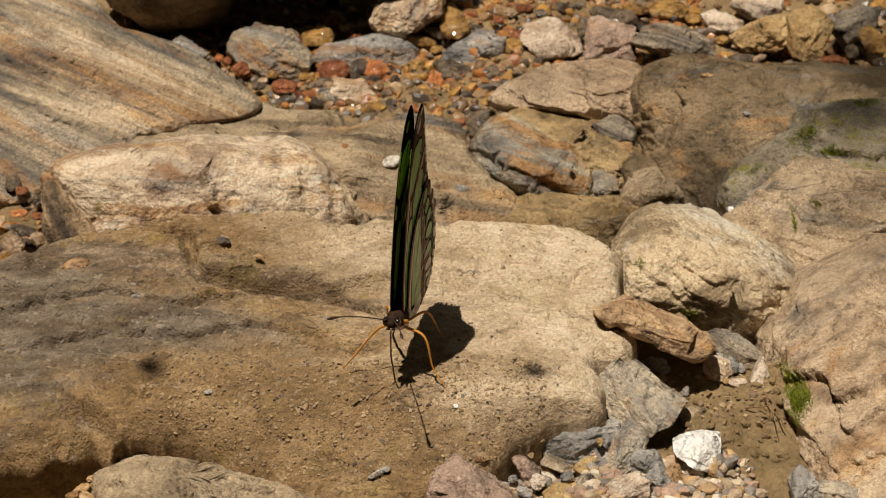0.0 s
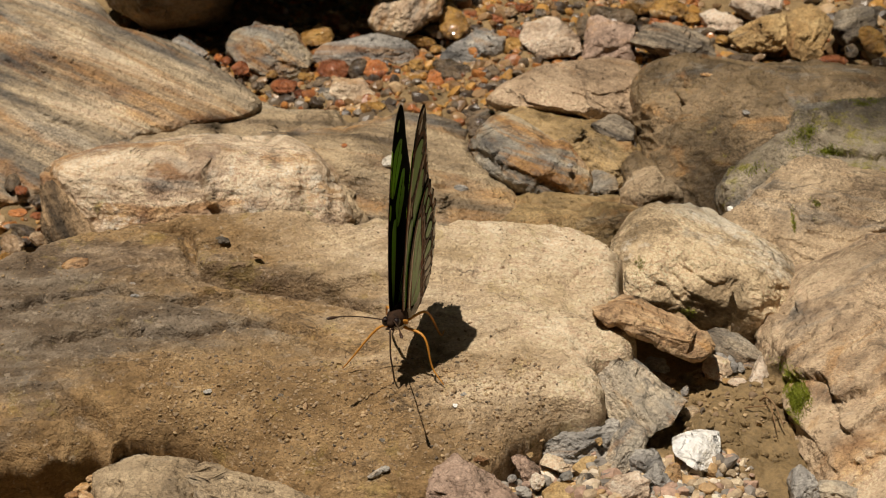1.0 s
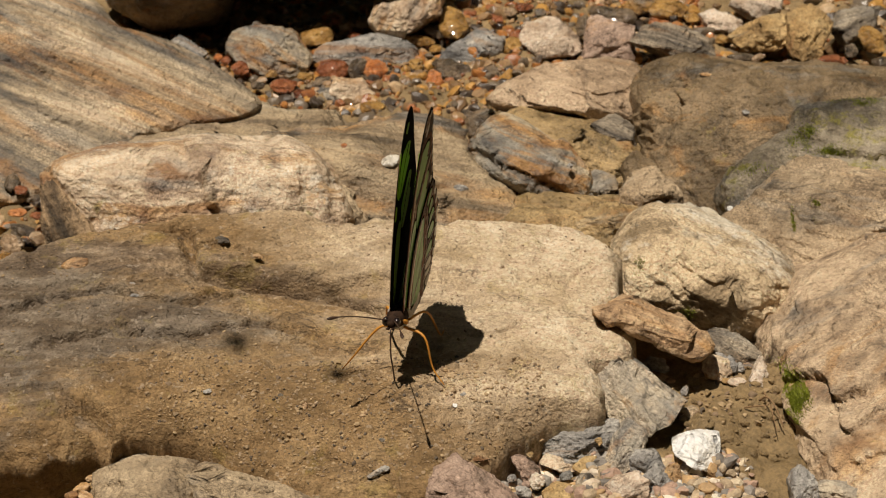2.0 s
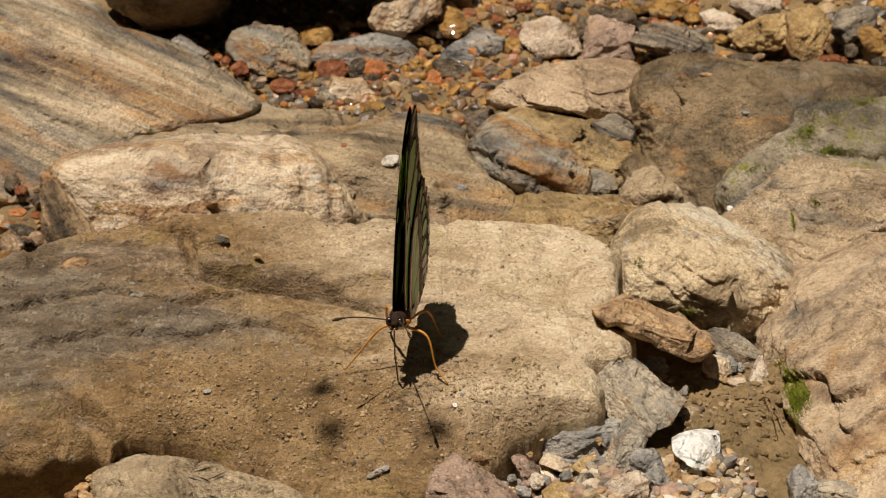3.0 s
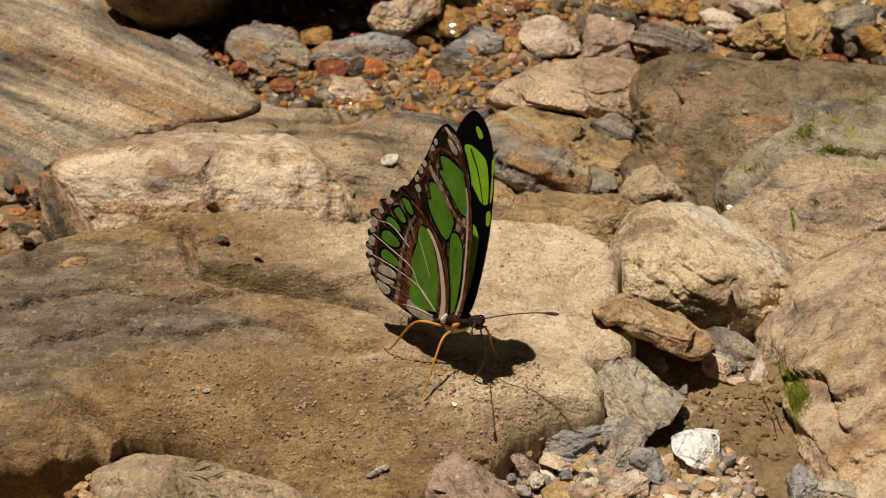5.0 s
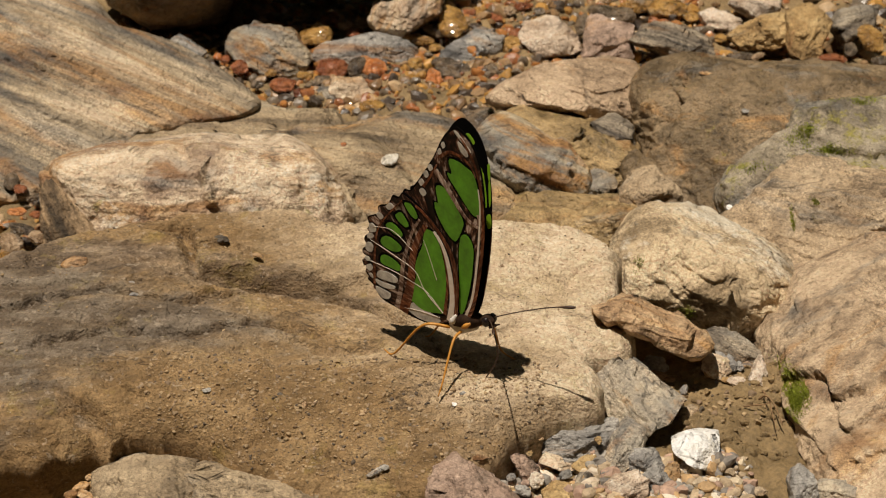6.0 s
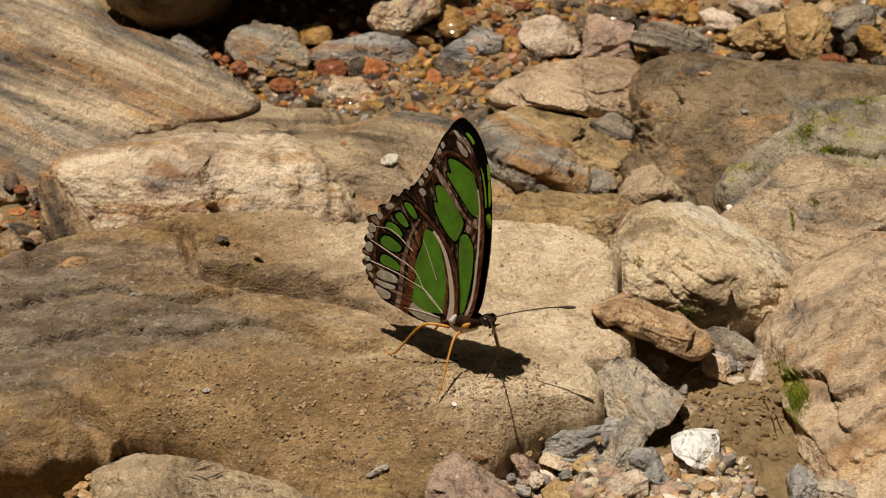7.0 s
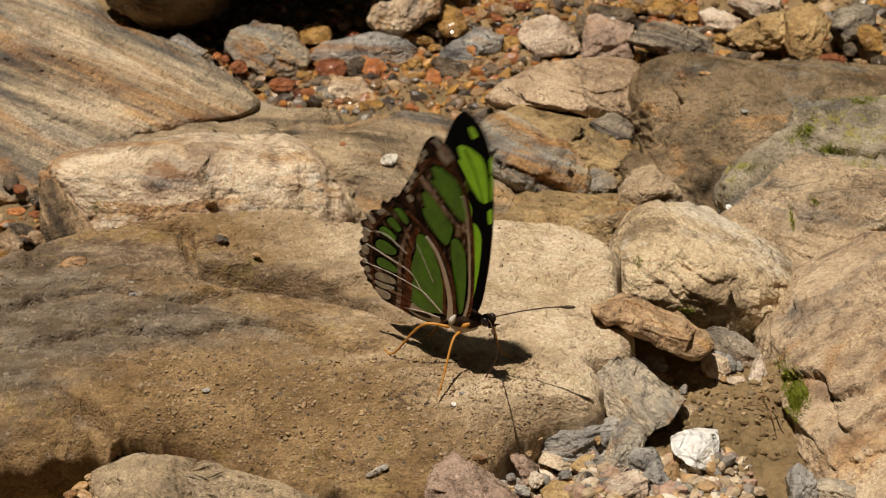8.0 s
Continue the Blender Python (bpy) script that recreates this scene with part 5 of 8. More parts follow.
rock("pebble", (0.0434, -0.0309, -0.0133), [(1.3, 0.1), (1.2, -0.5), (-0.2, -0.8), (-0.8, -0.6), (-1.3, -0.1), (-1.1, 0.6), (-0.2, 0.8), (0.9, 0.5)], 2.0, "slate", 88, 4, "grey pebble in the front gravel", tilt=0, group="pebbles in the front gravel", bulk=3.2, cuts=8, chip=0.72)
rock("pebble", (0.0105, -0.0131, -0.0132), [(0.8, -0.4), (0.4, -0.7), (-0.3, -0.6), (-0.9, 0.0), (-0.8, 0.5), (-0.3, 0.7), (0.3, 0.5), (0.9, -0.1)], 1.4, "rusty", 89, 4, "rusty pebble in the front gravel", tilt=-30, group="pebbles in the front gravel", bulk=3.2, cuts=8, chip=0.72)
rock("pebble", (0.0162, -0.0080, -0.0133), [(0.9, -0.0), (0.7, -0.4), (0.0, -0.5), (-0.5, -0.5), (-0.9, -0.0), (-0.6, 0.4), (0.1, 0.6), (0.4, 0.5)], 1.4, "slate", 90, 4, "grey pebble in the front gravel", tilt=0, group="pebbles in the front gravel", bulk=3.2, cuts=8, chip=0.72)
rock("stone", (0.0492, 0.0242, -0.0128), [(-3.0, 0.4), (-1.7, 1.8), (1.8, 1.5), (2.6, -1.3), (-0.1, -2.1)], 6, "slate", 91, 5, "grey stone at the mouth of the hollow", tilt=0, bulk=4, cuts=6)
rock("stone", (0.0630, 0.0226, -0.0127), [(-3.3, 0.9), (-1.5, 2.5), (2.4, 2.2), (3.6, -0.8), (0.3, -2.7), (-2.3, -2.3)], 8, "cream", 92, 5, "tan blocky stone at the mouth of the hollow", tilt=-20, bulk=4.5, cuts=8, chip=0.68)
rock("stone", (0.0722, 0.0186, -0.0118), [(-2.7, -1.6), (-1.0, 1.3), (0.7, 4.4), (2.0, -0.0), (0.4, -3.2)], 6, "pinkwhite", 93, 5, "pale grey triangular stone by the boulder", tilt=60, bulk=4, cuts=6)
rock("pebble", (0.0495, 0.0195, -0.0130), [(2.1, -0.2), (1.2, -1.1), (-0.3, -0.9), (-1.6, -0.4), (-1.9, 0.3), (-1.5, 1.1), (0.3, 0.9), (1.5, 0.4)], 2.6, "rusty", 94, 4, "reddish pebble by the hollow", tilt=-10, group="pebbles by the hollow", bulk=3.2, cuts=8, chip=0.72)
rock("pebble", (0.0666, 0.0238, -0.0123), [(1.1, -0.1), (1.0, -1.7), (0.5, -2.0), (-0.6, -1.4), (-1.0, -0.3), (-1.0, 1.5), (-0.4, 2.2), (0.5, 1.3)], 2.6, "slate", 95, 4, "grey pebble by the hollow", tilt=10, group="pebbles by the hollow", bulk=3.2, cuts=8, chip=0.72)
rock("pebble", (0.0684, 0.0234, -0.0129), [(0.9, -0.1), (0.8, -0.7), (0.2, -1.1), (-0.7, -0.8), (-0.9, 0.0), (-0.7, 0.8), (0.0, 1.2), (0.6, 0.8)], 2.0, "slate", 96, 4, "grey pebble by the hollow", tilt=0, group="pebbles by the hollow", bulk=3.2, cuts=8, chip=0.72)
rock("pebble", (0.0649, 0.0282, -0.0129), [(1.7, -0.9), (0.8, -1.1), (-0.6, -0.4), (-1.3, 0.3), (-1.7, 1.1), (-1.2, 1.1), (0.0, 0.8), (1.6, -0.5)], 2.0, "slate", 97, 4, "grey pebble by the hollow", tilt=-30, group="pebbles by the hollow", bulk=3.2, cuts=8, chip=0.72)
rock("pebble", (0.0672, 0.0168, -0.0131), [(2.3, -0.1), (1.7, -0.8), (-0.2, -1.0), (-1.5, -0.6), (-2.5, 0.1), (-1.9, 0.7), (-0.2, 1.0), (1.5, 0.8)], 2.7, "pinkwhite", 98, 4, "pale pebble by the hollow", tilt=0, group="pebbles by the hollow", bulk=3.2, cuts=8, chip=0.72)
rock("pebble", (0.0703, 0.0247, -0.0132), [(1.1, 0.0), (0.9, -0.5), (-0.1, -0.7), (-0.8, -0.4), (-1.1, 0.0), (-0.8, 0.5), (0.1, 0.7), (0.6, 0.5)], 1.5, "slate", 99, 4, "grey pebble by the hollow", tilt=0, group="pebbles by the hollow", bulk=3.2, cuts=8, chip=0.72)
rock("pebble", (0.0519, 0.0180, -0.0133), [(1.2, 0.1), (0.9, -0.5), (-0.2, -0.6), (-1.0, -0.4), (-1.2, 0.0), (-0.9, 0.5), (0.2, 0.7), (1.0, 0.4)], 1.6, "rusty", 100, 4, "reddish pebble by the hollow", tilt=0, group="pebbles by the hollow", bulk=3.2, cuts=8, chip=0.72)
rock("pebble", (0.0546, 0.0129, -0.0130), [(0.6, -0.5), (0.1, -1.0), (-0.7, -1.0), (-1.0, -0.3), (-0.7, 0.3), (-0.1, 0.9), (0.7, 1.2), (0.9, 0.3)], 1.8, "slate", 101, 4, "grey pebble by the hollow", tilt=-30, group="pebbles by the hollow", bulk=3.2, cuts=8, chip=0.72)
rock("pebble", (0.0647, 0.0179, -0.0133), [(1.2, 0.0), (0.9, -0.5), (-0.1, -0.6), (-0.9, -0.4), (-1.2, -0.1), (-0.9, 0.5), (-0.1, 0.6), (1.0, 0.4)], 1.6, "ochre", 102, 4, "ochre pebble by the hollow", tilt=0, group="pebbles by the hollow", bulk=3.2, cuts=8, chip=0.72)
rock("pebble", (0.0384, 0.0016, -0.0129), [(0.7, 0.0), (0.1, -1.0), (-0.4, -1.0), (-0.7, -0.6), (-0.5, 0.4), (-0.2, 0.9), (0.5, 1.0), (0.6, 0.7)], 1.5, "quartz", 103, 4, "white chip by the grey stone", tilt=-20, group="pebbles by the hollow", bulk=3.2, cuts=8, chip=0.72)
rock("stone", (0.0756, -0.0290, -0.0122), [(-3.0, 1.1), (-1.9, 3.5), (-0.1, 5.0), (2.3, 2.6), (3.2, -3.7), (-2.5, -3.7)], 9, "slate", 104, 5, "grey upright stone at the boulder's foot", tilt=70, bulk=4, cuts=8, chip=0.68)
rock("stone", (0.0835, -0.0296, -0.0134), [(-5.6, 1.8), (-2.0, 3.0), (5.1, 1.6), (6.3, -2.3), (-5.0, -2.3)], 9, "greytan", 105, 5, "grey flat stone at the boulder's foot", tilt=0, bulk=4, cuts=8, chip=0.68)
rock("pebble", (-0.0218, 0.2462, -0.0309), [(3.9, -0.2), (2.8, -2.1), (-0.1, -3.7), (-3.0, -2.5), (-3.7, -0.7), (-2.5, 2.8), (-0.3, 3.5), (3.1, 2.3)], 7.4, "wet_orange", 106, 4, "wet orange pebble in the stream bed", tilt=0, group="pebbles in the stream bed", bulk=3.2, cuts=8, chip=0.72)
rock("pebble", (-0.0142, 0.2412, -0.0318), [(2.6, 0.1), (1.5, -2.0), (0.3, -2.3), (-1.4, -1.8), (-2.6, -0.5), (-2.2, 1.3), (0.2, 2.4), (2.0, 1.4)], 5.0, "wet_pale", 107, 4, "wet pale pebble in the stream bed", tilt=0, group="pebbles in the stream bed", bulk=3.2, cuts=8, chip=0.72)
rock("pebble", (-0.0028, 0.2376, -0.0310), [(2.8, -0.7), (1.9, -3.1), (0.3, -3.4), (-1.5, -2.9), (-2.7, -0.2), (-1.9, 3.0), (-0.5, 3.6), (1.8, 2.5)], 6.1, "wet_orange", 108, 4, "wet orange pebble in the stream bed", tilt=0, group="pebbles in the stream bed", bulk=3.2, cuts=8, chip=0.72)
rock("pebble", (0.0051, 0.2247, -0.0310), [(2.8, 0.1), (1.6, -2.5), (-0.7, -3.4), (-2.4, -1.2), (-2.9, 0.9), (-1.7, 2.2), (0.4, 3.1), (2.6, 1.8)], 6.1, "wet_pale", 109, 4, "wet pale pebble in the stream bed", tilt=-10, group="pebbles in the stream bed", bulk=3.2, cuts=8, chip=0.72)
rock("pebble", (0.0090, 0.2268, -0.0312), [(3.0, 0.2), (2.4, -2.3), (-0.3, -3.2), (-1.9, -2.3), (-3.1, 0.5), (-2.5, 1.8), (-0.3, 3.3), (1.8, 2.5)], 6.7, "wet_rust", 110, 4, "wet rust-red pebble in the stream bed", tilt=0, group="pebbles in the stream bed", bulk=3.2, cuts=8, chip=0.72)
rock("pebble", (-0.0225, 0.2169, -0.0318), [(4.6, 0.8), (2.7, -1.6), (0.3, -2.4), (-2.7, -1.9), (-4.4, -0.1), (-3.2, 1.5), (-1.2, 2.1), (3.0, 1.9)], 5.9, "wet_ochre", 111, 4, "wet ochre pebble in the stream bed", tilt=5, group="pebbles in the stream bed", bulk=3.2, cuts=8, chip=0.72)
rock("pebble", (-0.0655, 0.2486, -0.0316), [(2.7, -0.0), (2.6, -1.7), (-0.0, -2.5), (-1.8, -2.0), (-3.2, 0.5), (-2.0, 1.6), (-0.2, 2.7), (2.1, 1.9)], 5.6, "wet_rust", 112, 4, "wet rust-red pebble in the stream bed", tilt=0, group="pebbles in the stream bed", bulk=3.2, cuts=8, chip=0.72)
rock("pebble", (-0.0383, 0.2917, -0.0314), [(3.6, 0.8), (2.7, -0.9), (1.7, -2.2), (-1.5, -2.7), (-3.4, -1.0), (-3.1, 0.8), (-0.4, 2.6), (1.5, 2.7)], 5.7, "wet_rust", 113, 4, "wet rust-red pebble in the stream bed", tilt=20, group="pebbles in the stream bed", bulk=3.2, cuts=8, chip=0.72)
rock("pebble", (0.0170, 0.2914, -0.0317), [(3.4, 0.0), (1.5, -2.0), (-0.1, -2.4), (-2.3, -1.7), (-3.1, 0.1), (-2.7, 1.4), (-0.7, 2.3), (2.7, 1.5)], 5.6, "wet_rust", 114, 4, "wet rust-red pebble in the stream bed", tilt=0, group="pebbles in the stream bed", bulk=3.2, cuts=8, chip=0.72)
rock("pebble", (-0.0422, 0.2763, -0.0313), [(5.6, 0.4), (4.2, -3.3), (-0.3, -3.5), (-4.4, -3.2), (-5.6, 0.5), (-5.0, 2.2), (-0.7, 3.9), (4.5, 2.9)], 9.0, "wet_ochre", 115, 4, "wet ochre pebble in the stream bed", tilt=0, group="pebbles in the stream bed", bulk=3.2, cuts=8, chip=0.72)
rock("pebble", (-0.0354, 0.2472, -0.0313), [(5.4, 0.3), (3.2, -3.3), (0.9, -3.4), (-3.8, -2.5), (-5.3, -0.4), (-4.0, 2.7), (-0.5, 3.5), (3.5, 2.6)], 8.4, "wet_rust", 116, 4, "wet rust-red pebble in the stream bed", tilt=0, group="pebbles in the stream bed", bulk=3.2, cuts=8, chip=0.72)
rock("pebble", (-0.0279, 0.2476, -0.0309), [(1.8, -1.7), (-0.2, -3.4), (-2.0, -3.4), (-3.0, -1.0), (-1.7, 1.9), (0.1, 3.1), (2.3, 3.3), (3.1, 1.1)], 6.0, "wet_dark", 117, 4, "wet dark grey pebble in the stream bed", tilt=-40, group="pebbles in the stream bed", bulk=3.2, cuts=8, chip=0.72)
rock("pebble", (-0.0090, 0.2528, -0.0319), [(2.5, 0.3), (1.9, -1.7), (0.2, -2.1), (-2.1, -1.4), (-2.7, 0.5), (-1.8, 1.4), (0.4, 2.1), (1.9, 1.8)], 4.8, "wet_ochre", 118, 4, "wet ochre pebble in the stream bed", tilt=0, group="pebbles in the stream bed", bulk=3.2, cuts=8, chip=0.72)
rock("pebble", (-0.0077, 0.2445, -0.0320), [(2.2, 0.1), (1.2, -1.3), (0.0, -1.9), (-1.2, -1.3), (-2.1, 0.1), (-1.6, 1.2), (-0.3, 1.7), (1.4, 1.3)], 4.0, "wet_pale", 119, 4, "wet pale pebble in the stream bed", tilt=0, group="pebbles in the stream bed", bulk=3.2, cuts=8, chip=0.72)
rock("pebble", (0.0030, 0.2829, -0.0296), [(4.7, 0.7), (5.2, -2.5), (1.7, -5.6), (-2.4, -4.9), (-4.6, -1.8), (-4.7, 2.6), (-1.4, 6.3), (2.3, 4.7)], 11.1, "wet_ochre", 120, 4, "wet ochre pebble in the stream bed", tilt=20, group="pebbles in the stream bed", bulk=3.2, cuts=8, chip=0.72)
rock("pebble", (0.0226, 0.2684, -0.0317), [(4.4, 1.2), (3.7, -2.1), (1.4, -2.8), (-3.7, -2.8), (-4.6, -0.4), (-3.6, 1.6), (-0.1, 3.4), (3.1, 2.6)], 7.8, "wet_ochre", 121, 4, "wet ochre pebble in the stream bed", tilt=10, group="pebbles in the stream bed", bulk=3.2, cuts=8, chip=0.72)
rock("pebble", (0.0152, 0.2467, -0.0319), [(2.7, -0.4), (2.6, -1.5), (0.5, -2.2), (-2.0, -1.8), (-2.9, 0.5), (-2.3, 1.5), (0.5, 2.3), (2.2, 1.5)], 5.5, "wet_dark", 122, 4, "wet dark grey pebble in the stream bed", tilt=0, group="pebbles in the stream bed", bulk=3.2, cuts=8, chip=0.72)
rock("pebble", (0.0027, 0.2490, -0.0314), [(6.1, -1.4), (3.9, -3.0), (-1.5, -2.1), (-4.0, -0.8), (-7.1, 1.7), (-4.2, 2.7), (0.4, 2.3), (5.3, 0.6)], 7.2, "wet_dark", 123, 4, "wet dark grey pebble in the stream bed", tilt=-15, group="pebbles in the stream bed", bulk=3.2, cuts=8, chip=0.72)
rock("pebble", (0.0010, 0.2445, -0.0319), [(4.9, -1.4), (4.0, -2.2), (-0.8, -1.6), (-4.4, -0.2), (-4.9, 1.1), (-3.3, 2.2), (1.4, 1.5), (4.2, 0.1)], 5.3, "wet_dark", 124, 4, "wet dark grey pebble in the stream bed", tilt=-15, group="pebbles in the stream bed", bulk=3.2, cuts=8, chip=0.72)
rock("pebble", (-0.0155, 0.2159, -0.0319), [(2.3, -1.8), (1.1, -1.7), (-0.5, -1.1), (-2.2, 0.7), (-2.4, 1.7), (-0.7, 1.6), (0.8, 0.8), (1.9, -0.1)], 3.2, "wet_dark", 125, 4, "wet dark grey pebble in the stream bed", tilt=-35, group="pebbles in the stream bed", bulk=3.2, cuts=8, chip=0.72)
rock("pebble", (-0.0401, 0.2372, -0.0317), [(4.1, 1.8), (3.9, 1.1), (0.6, -1.1), (-2.9, -2.1), (-4.2, -1.9), (-3.5, -0.9), (-0.3, 1.3), (2.6, 2.0)], 4.0, "wet_dark", 126, 4, "wet dark grey pebble in the stream bed", tilt=25, group="pebbles in the stream bed", bulk=3.2, cuts=8, chip=0.72)
rock("pebble", (-0.0508, 0.2349, -0.0318), [(4.1, 0.2), (2.6, -2.1), (-0.9, -2.4), (-2.8, -2.0), (-4.3, -0.2), (-3.2, 1.7), (-0.9, 2.5), (4.0, 1.6)], 6.2, "wet_rust", 127, 4, "wet rust-red pebble in the stream bed", tilt=0, group="pebbles in the stream bed", bulk=3.2, cuts=8, chip=0.72)
rock("pebble", (-0.0443, 0.2432, -0.0322), [(2.6, -0.5), (1.5, -1.5), (-0.2, -1.5), (-2.5, -0.6), (-2.6, 0.3), (-1.9, 1.5), (0.2, 1.4), (2.5, 0.7)], 3.9, "wet_ochre", 128, 4, "wet ochre pebble in the stream bed", tilt=-10, group="pebbles in the stream bed", bulk=3.2, cuts=8, chip=0.72)
rock("pebble", (-0.0452, 0.2290, -0.0321), [(2.1, -0.0), (1.1, -1.3), (-0.3, -1.7), (-1.2, -1.2), (-2.1, 0.2), (-1.7, 1.1), (0.0, 1.5), (1.4, 1.2)], 3.6, "wet_rust", 129, 4, "wet rust-red pebble in the stream bed", tilt=0, group="pebbles in the stream bed", bulk=3.2, cuts=8, chip=0.72)
rock("pebble", (-0.0552, 0.2455, -0.0323), [(1.8, 0.1), (1.2, -1.1), (0.3, -1.3), (-1.4, -1.0), (-2.0, -0.3), (-1.3, 0.8), (-0.3, 1.4), (1.5, 1.0)], 3.2, "wet_ochre", 130, 4, "wet ochre pebble in the stream bed", tilt=0, group="pebbles in the stream bed", bulk=3.2, cuts=8, chip=0.72)
rock("pebble", (-0.0591, 0.2362, -0.0323), [(2.2, 0.2), (1.7, -0.9), (0.2, -1.4), (-1.3, -1.2), (-2.3, -0.2), (-1.7, 1.0), (0.1, 1.4), (1.9, 0.9)], 3.3, "wet_dark", 131, 4, "wet dark grey pebble in the stream bed", tilt=0, group="pebbles in the stream bed", bulk=3.2, cuts=8, chip=0.72)
rock("pebble", (-0.0260, 0.2403, -0.0321), [(2.4, 0.1), (1.4, -1.3), (0.1, -1.8), (-1.9, -0.9), (-2.6, 0.1), (-1.4, 1.2), (0.4, 1.7), (2.1, 1.1)], 4.1, "wet_dark", 132, 4, "wet dark grey pebble in the stream bed", tilt=0, group="pebbles in the stream bed", bulk=3.2, cuts=8, chip=0.72)
rock("pebble", (-0.0167, 0.2288, -0.0321), [(2.8, 0.1), (1.6, -1.3), (-0.3, -1.7), (-2.1, -1.1), (-2.5, 0.2), (-1.7, 1.1), (0.3, 1.9), (1.8, 1.0)], 4.1, "wet_pale", 133, 4, "wet pale pebble in the stream bed", tilt=0, group="pebbles in the stream bed", bulk=3.2, cuts=8, chip=0.72)
rock("pebble", (-0.0214, 0.2360, -0.0323), [(2.9, 0.0), (2.2, -0.7), (-0.6, -1.5), (-1.9, -1.1), (-2.7, 0.1), (-1.8, 1.0), (-0.2, 1.3), (2.2, 1.0)], 3.6, "wet_orange", 134, 4, "wet orange pebble in the stream bed", tilt=0, group="pebbles in the stream bed", bulk=3.2, cuts=8, chip=0.72)
rock("pebble", (-0.0112, 0.2313, -0.0323), [(2.2, -0.1), (1.6, -1.0), (-0.1, -1.5), (-1.6, -1.1), (-2.1, 0.0), (-1.6, 0.9), (0.4, 1.5), (1.2, 1.2)], 3.6, "wet_pale", 135, 4, "wet pale pebble in the stream bed", tilt=0, group="pebbles in the stream bed", bulk=3.2, cuts=8, chip=0.72)
rock("pebble", (-0.0078, 0.2205, -0.0323), [(1.5, -0.2), (1.1, -0.9), (-0.2, -1.3), (-1.0, -0.8), (-1.6, 0.1), (-1.1, 0.9), (0.1, 1.2), (1.3, 0.7)], 2.7, "wet_ochre", 136, 4, "wet ochre pebble in the stream bed", tilt=0, group="pebbles in the stream bed", bulk=3.2, cuts=8, chip=0.72)
rock("pebble", (-0.0112, 0.2150, -0.0324), [(2.2, 0.2), (1.1, -1.0), (0.3, -1.2), (-1.2, -1.0), (-1.9, -0.2), (-1.7, 0.6), (-0.2, 1.2), (1.3, 0.8)], 2.9, "wet_dark", 137, 4, "wet dark grey pebble in the stream bed", tilt=0, group="pebbles in the stream bed", bulk=3.2, cuts=8, chip=0.72)
rock("pebble", (-0.0041, 0.2117, -0.0323), [(1.4, -0.3), (0.8, -0.9), (0.0, -1.3), (-0.9, -0.9), (-1.5, -0.1), (-1.0, 0.9), (0.1, 1.2), (1.2, 0.7)], 2.6, "wet_ochre", 138, 4, "wet ochre pebble in the stream bed", tilt=0, group="pebbles in the stream bed", bulk=3.2, cuts=8, chip=0.72)
rock("pebble", (0.0002, 0.2179, -0.0322), [(1.7, -0.1), (1.2, -1.1), (-0.3, -1.4), (-1.1, -0.9), (-1.6, -0.1), (-1.2, 1.1), (-0.2, 1.4), (1.3, 0.8)], 3.1, "wet_pale", 139, 4, "wet pale pebble in the stream bed", tilt=0, group="pebbles in the stream bed", bulk=3.2, cuts=8, chip=0.72)
rock("pebble", (0.0010, 0.2097, -0.0324), [(2.1, 0.2), (1.4, -0.9), (0.2, -1.3), (-1.2, -1.1), (-1.8, -0.2), (-1.6, 1.1), (0.3, 1.3), (1.5, 0.7)], 3.2, "wet_orange", 140, 4, "wet orange pebble in the stream bed", tilt=0, group="pebbles in the stream bed", bulk=3.2, cuts=8, chip=0.72)
rock("pebble", (-0.0025, 0.2268, -0.0322), [(1.9, 0.2), (1.8, -0.9), (-0.2, -1.5), (-1.6, -0.9), (-2.1, 0.3), (-1.3, 1.1), (-0.0, 1.6), (1.6, 0.9)], 3.6, "wet_dark", 141, 4, "wet dark grey pebble in the stream bed", tilt=0, group="pebbles in the stream bed", bulk=3.2, cuts=8, chip=0.72)
rock("pebble", (0.0120, 0.2431, -0.0313), [(1.7, -0.1), (1.0, -1.7), (-0.3, -2.6), (-1.4, -1.3), (-1.5, 0.5), (-1.0, 2.0), (0.6, 2.3), (1.3, 1.3)], 3.8, "wet_orange", 142, 4, "wet orange pebble in the stream bed", tilt=-10, group="pebbles in the stream bed", bulk=3.2, cuts=8, chip=0.72)
rock("pebble", (0.0097, 0.2384, -0.0323), [(1.1, -0.0), (0.9, -1.2), (-0.1, -1.3), (-0.9, -1.0), (-1.1, -0.0), (-0.9, 0.9), (-0.2, 1.5), (0.8, 1.0)], 2.7, "wet_ochre", 143, 4, "wet ochre pebble in the stream bed", tilt=0, group="pebbles in the stream bed", bulk=3.2, cuts=8, chip=0.72)
rock("pebble", (0.0080, 0.2137, -0.0321), [(4.1, 0.9), (2.7, -1.3), (1.0, -2.0), (-3.1, -1.8), (-4.1, -1.0), (-3.2, 0.9), (-1.2, 1.9), (2.7, 2.0)], 5.4, "wet_dark", 144, 4, "wet dark grey pebble in the stream bed", tilt=10, group="pebbles in the stream bed", bulk=3.2, cuts=8, chip=0.72)
rock("pebble", (0.0113, 0.2032, -0.0304), [(4.2, 3.5), (4.5, 0.7), (2.9, -2.8), (-1.4, -4.7), (-3.7, -3.6), (-4.5, 0.4), (-2.7, 3.0), (1.2, 4.3)], 9.2, "wet_dark", 145, 4, "wet dark grey pebble in the stream bed", tilt=40, group="pebbles in the stream bed", bulk=3.2, cuts=8, chip=0.72)
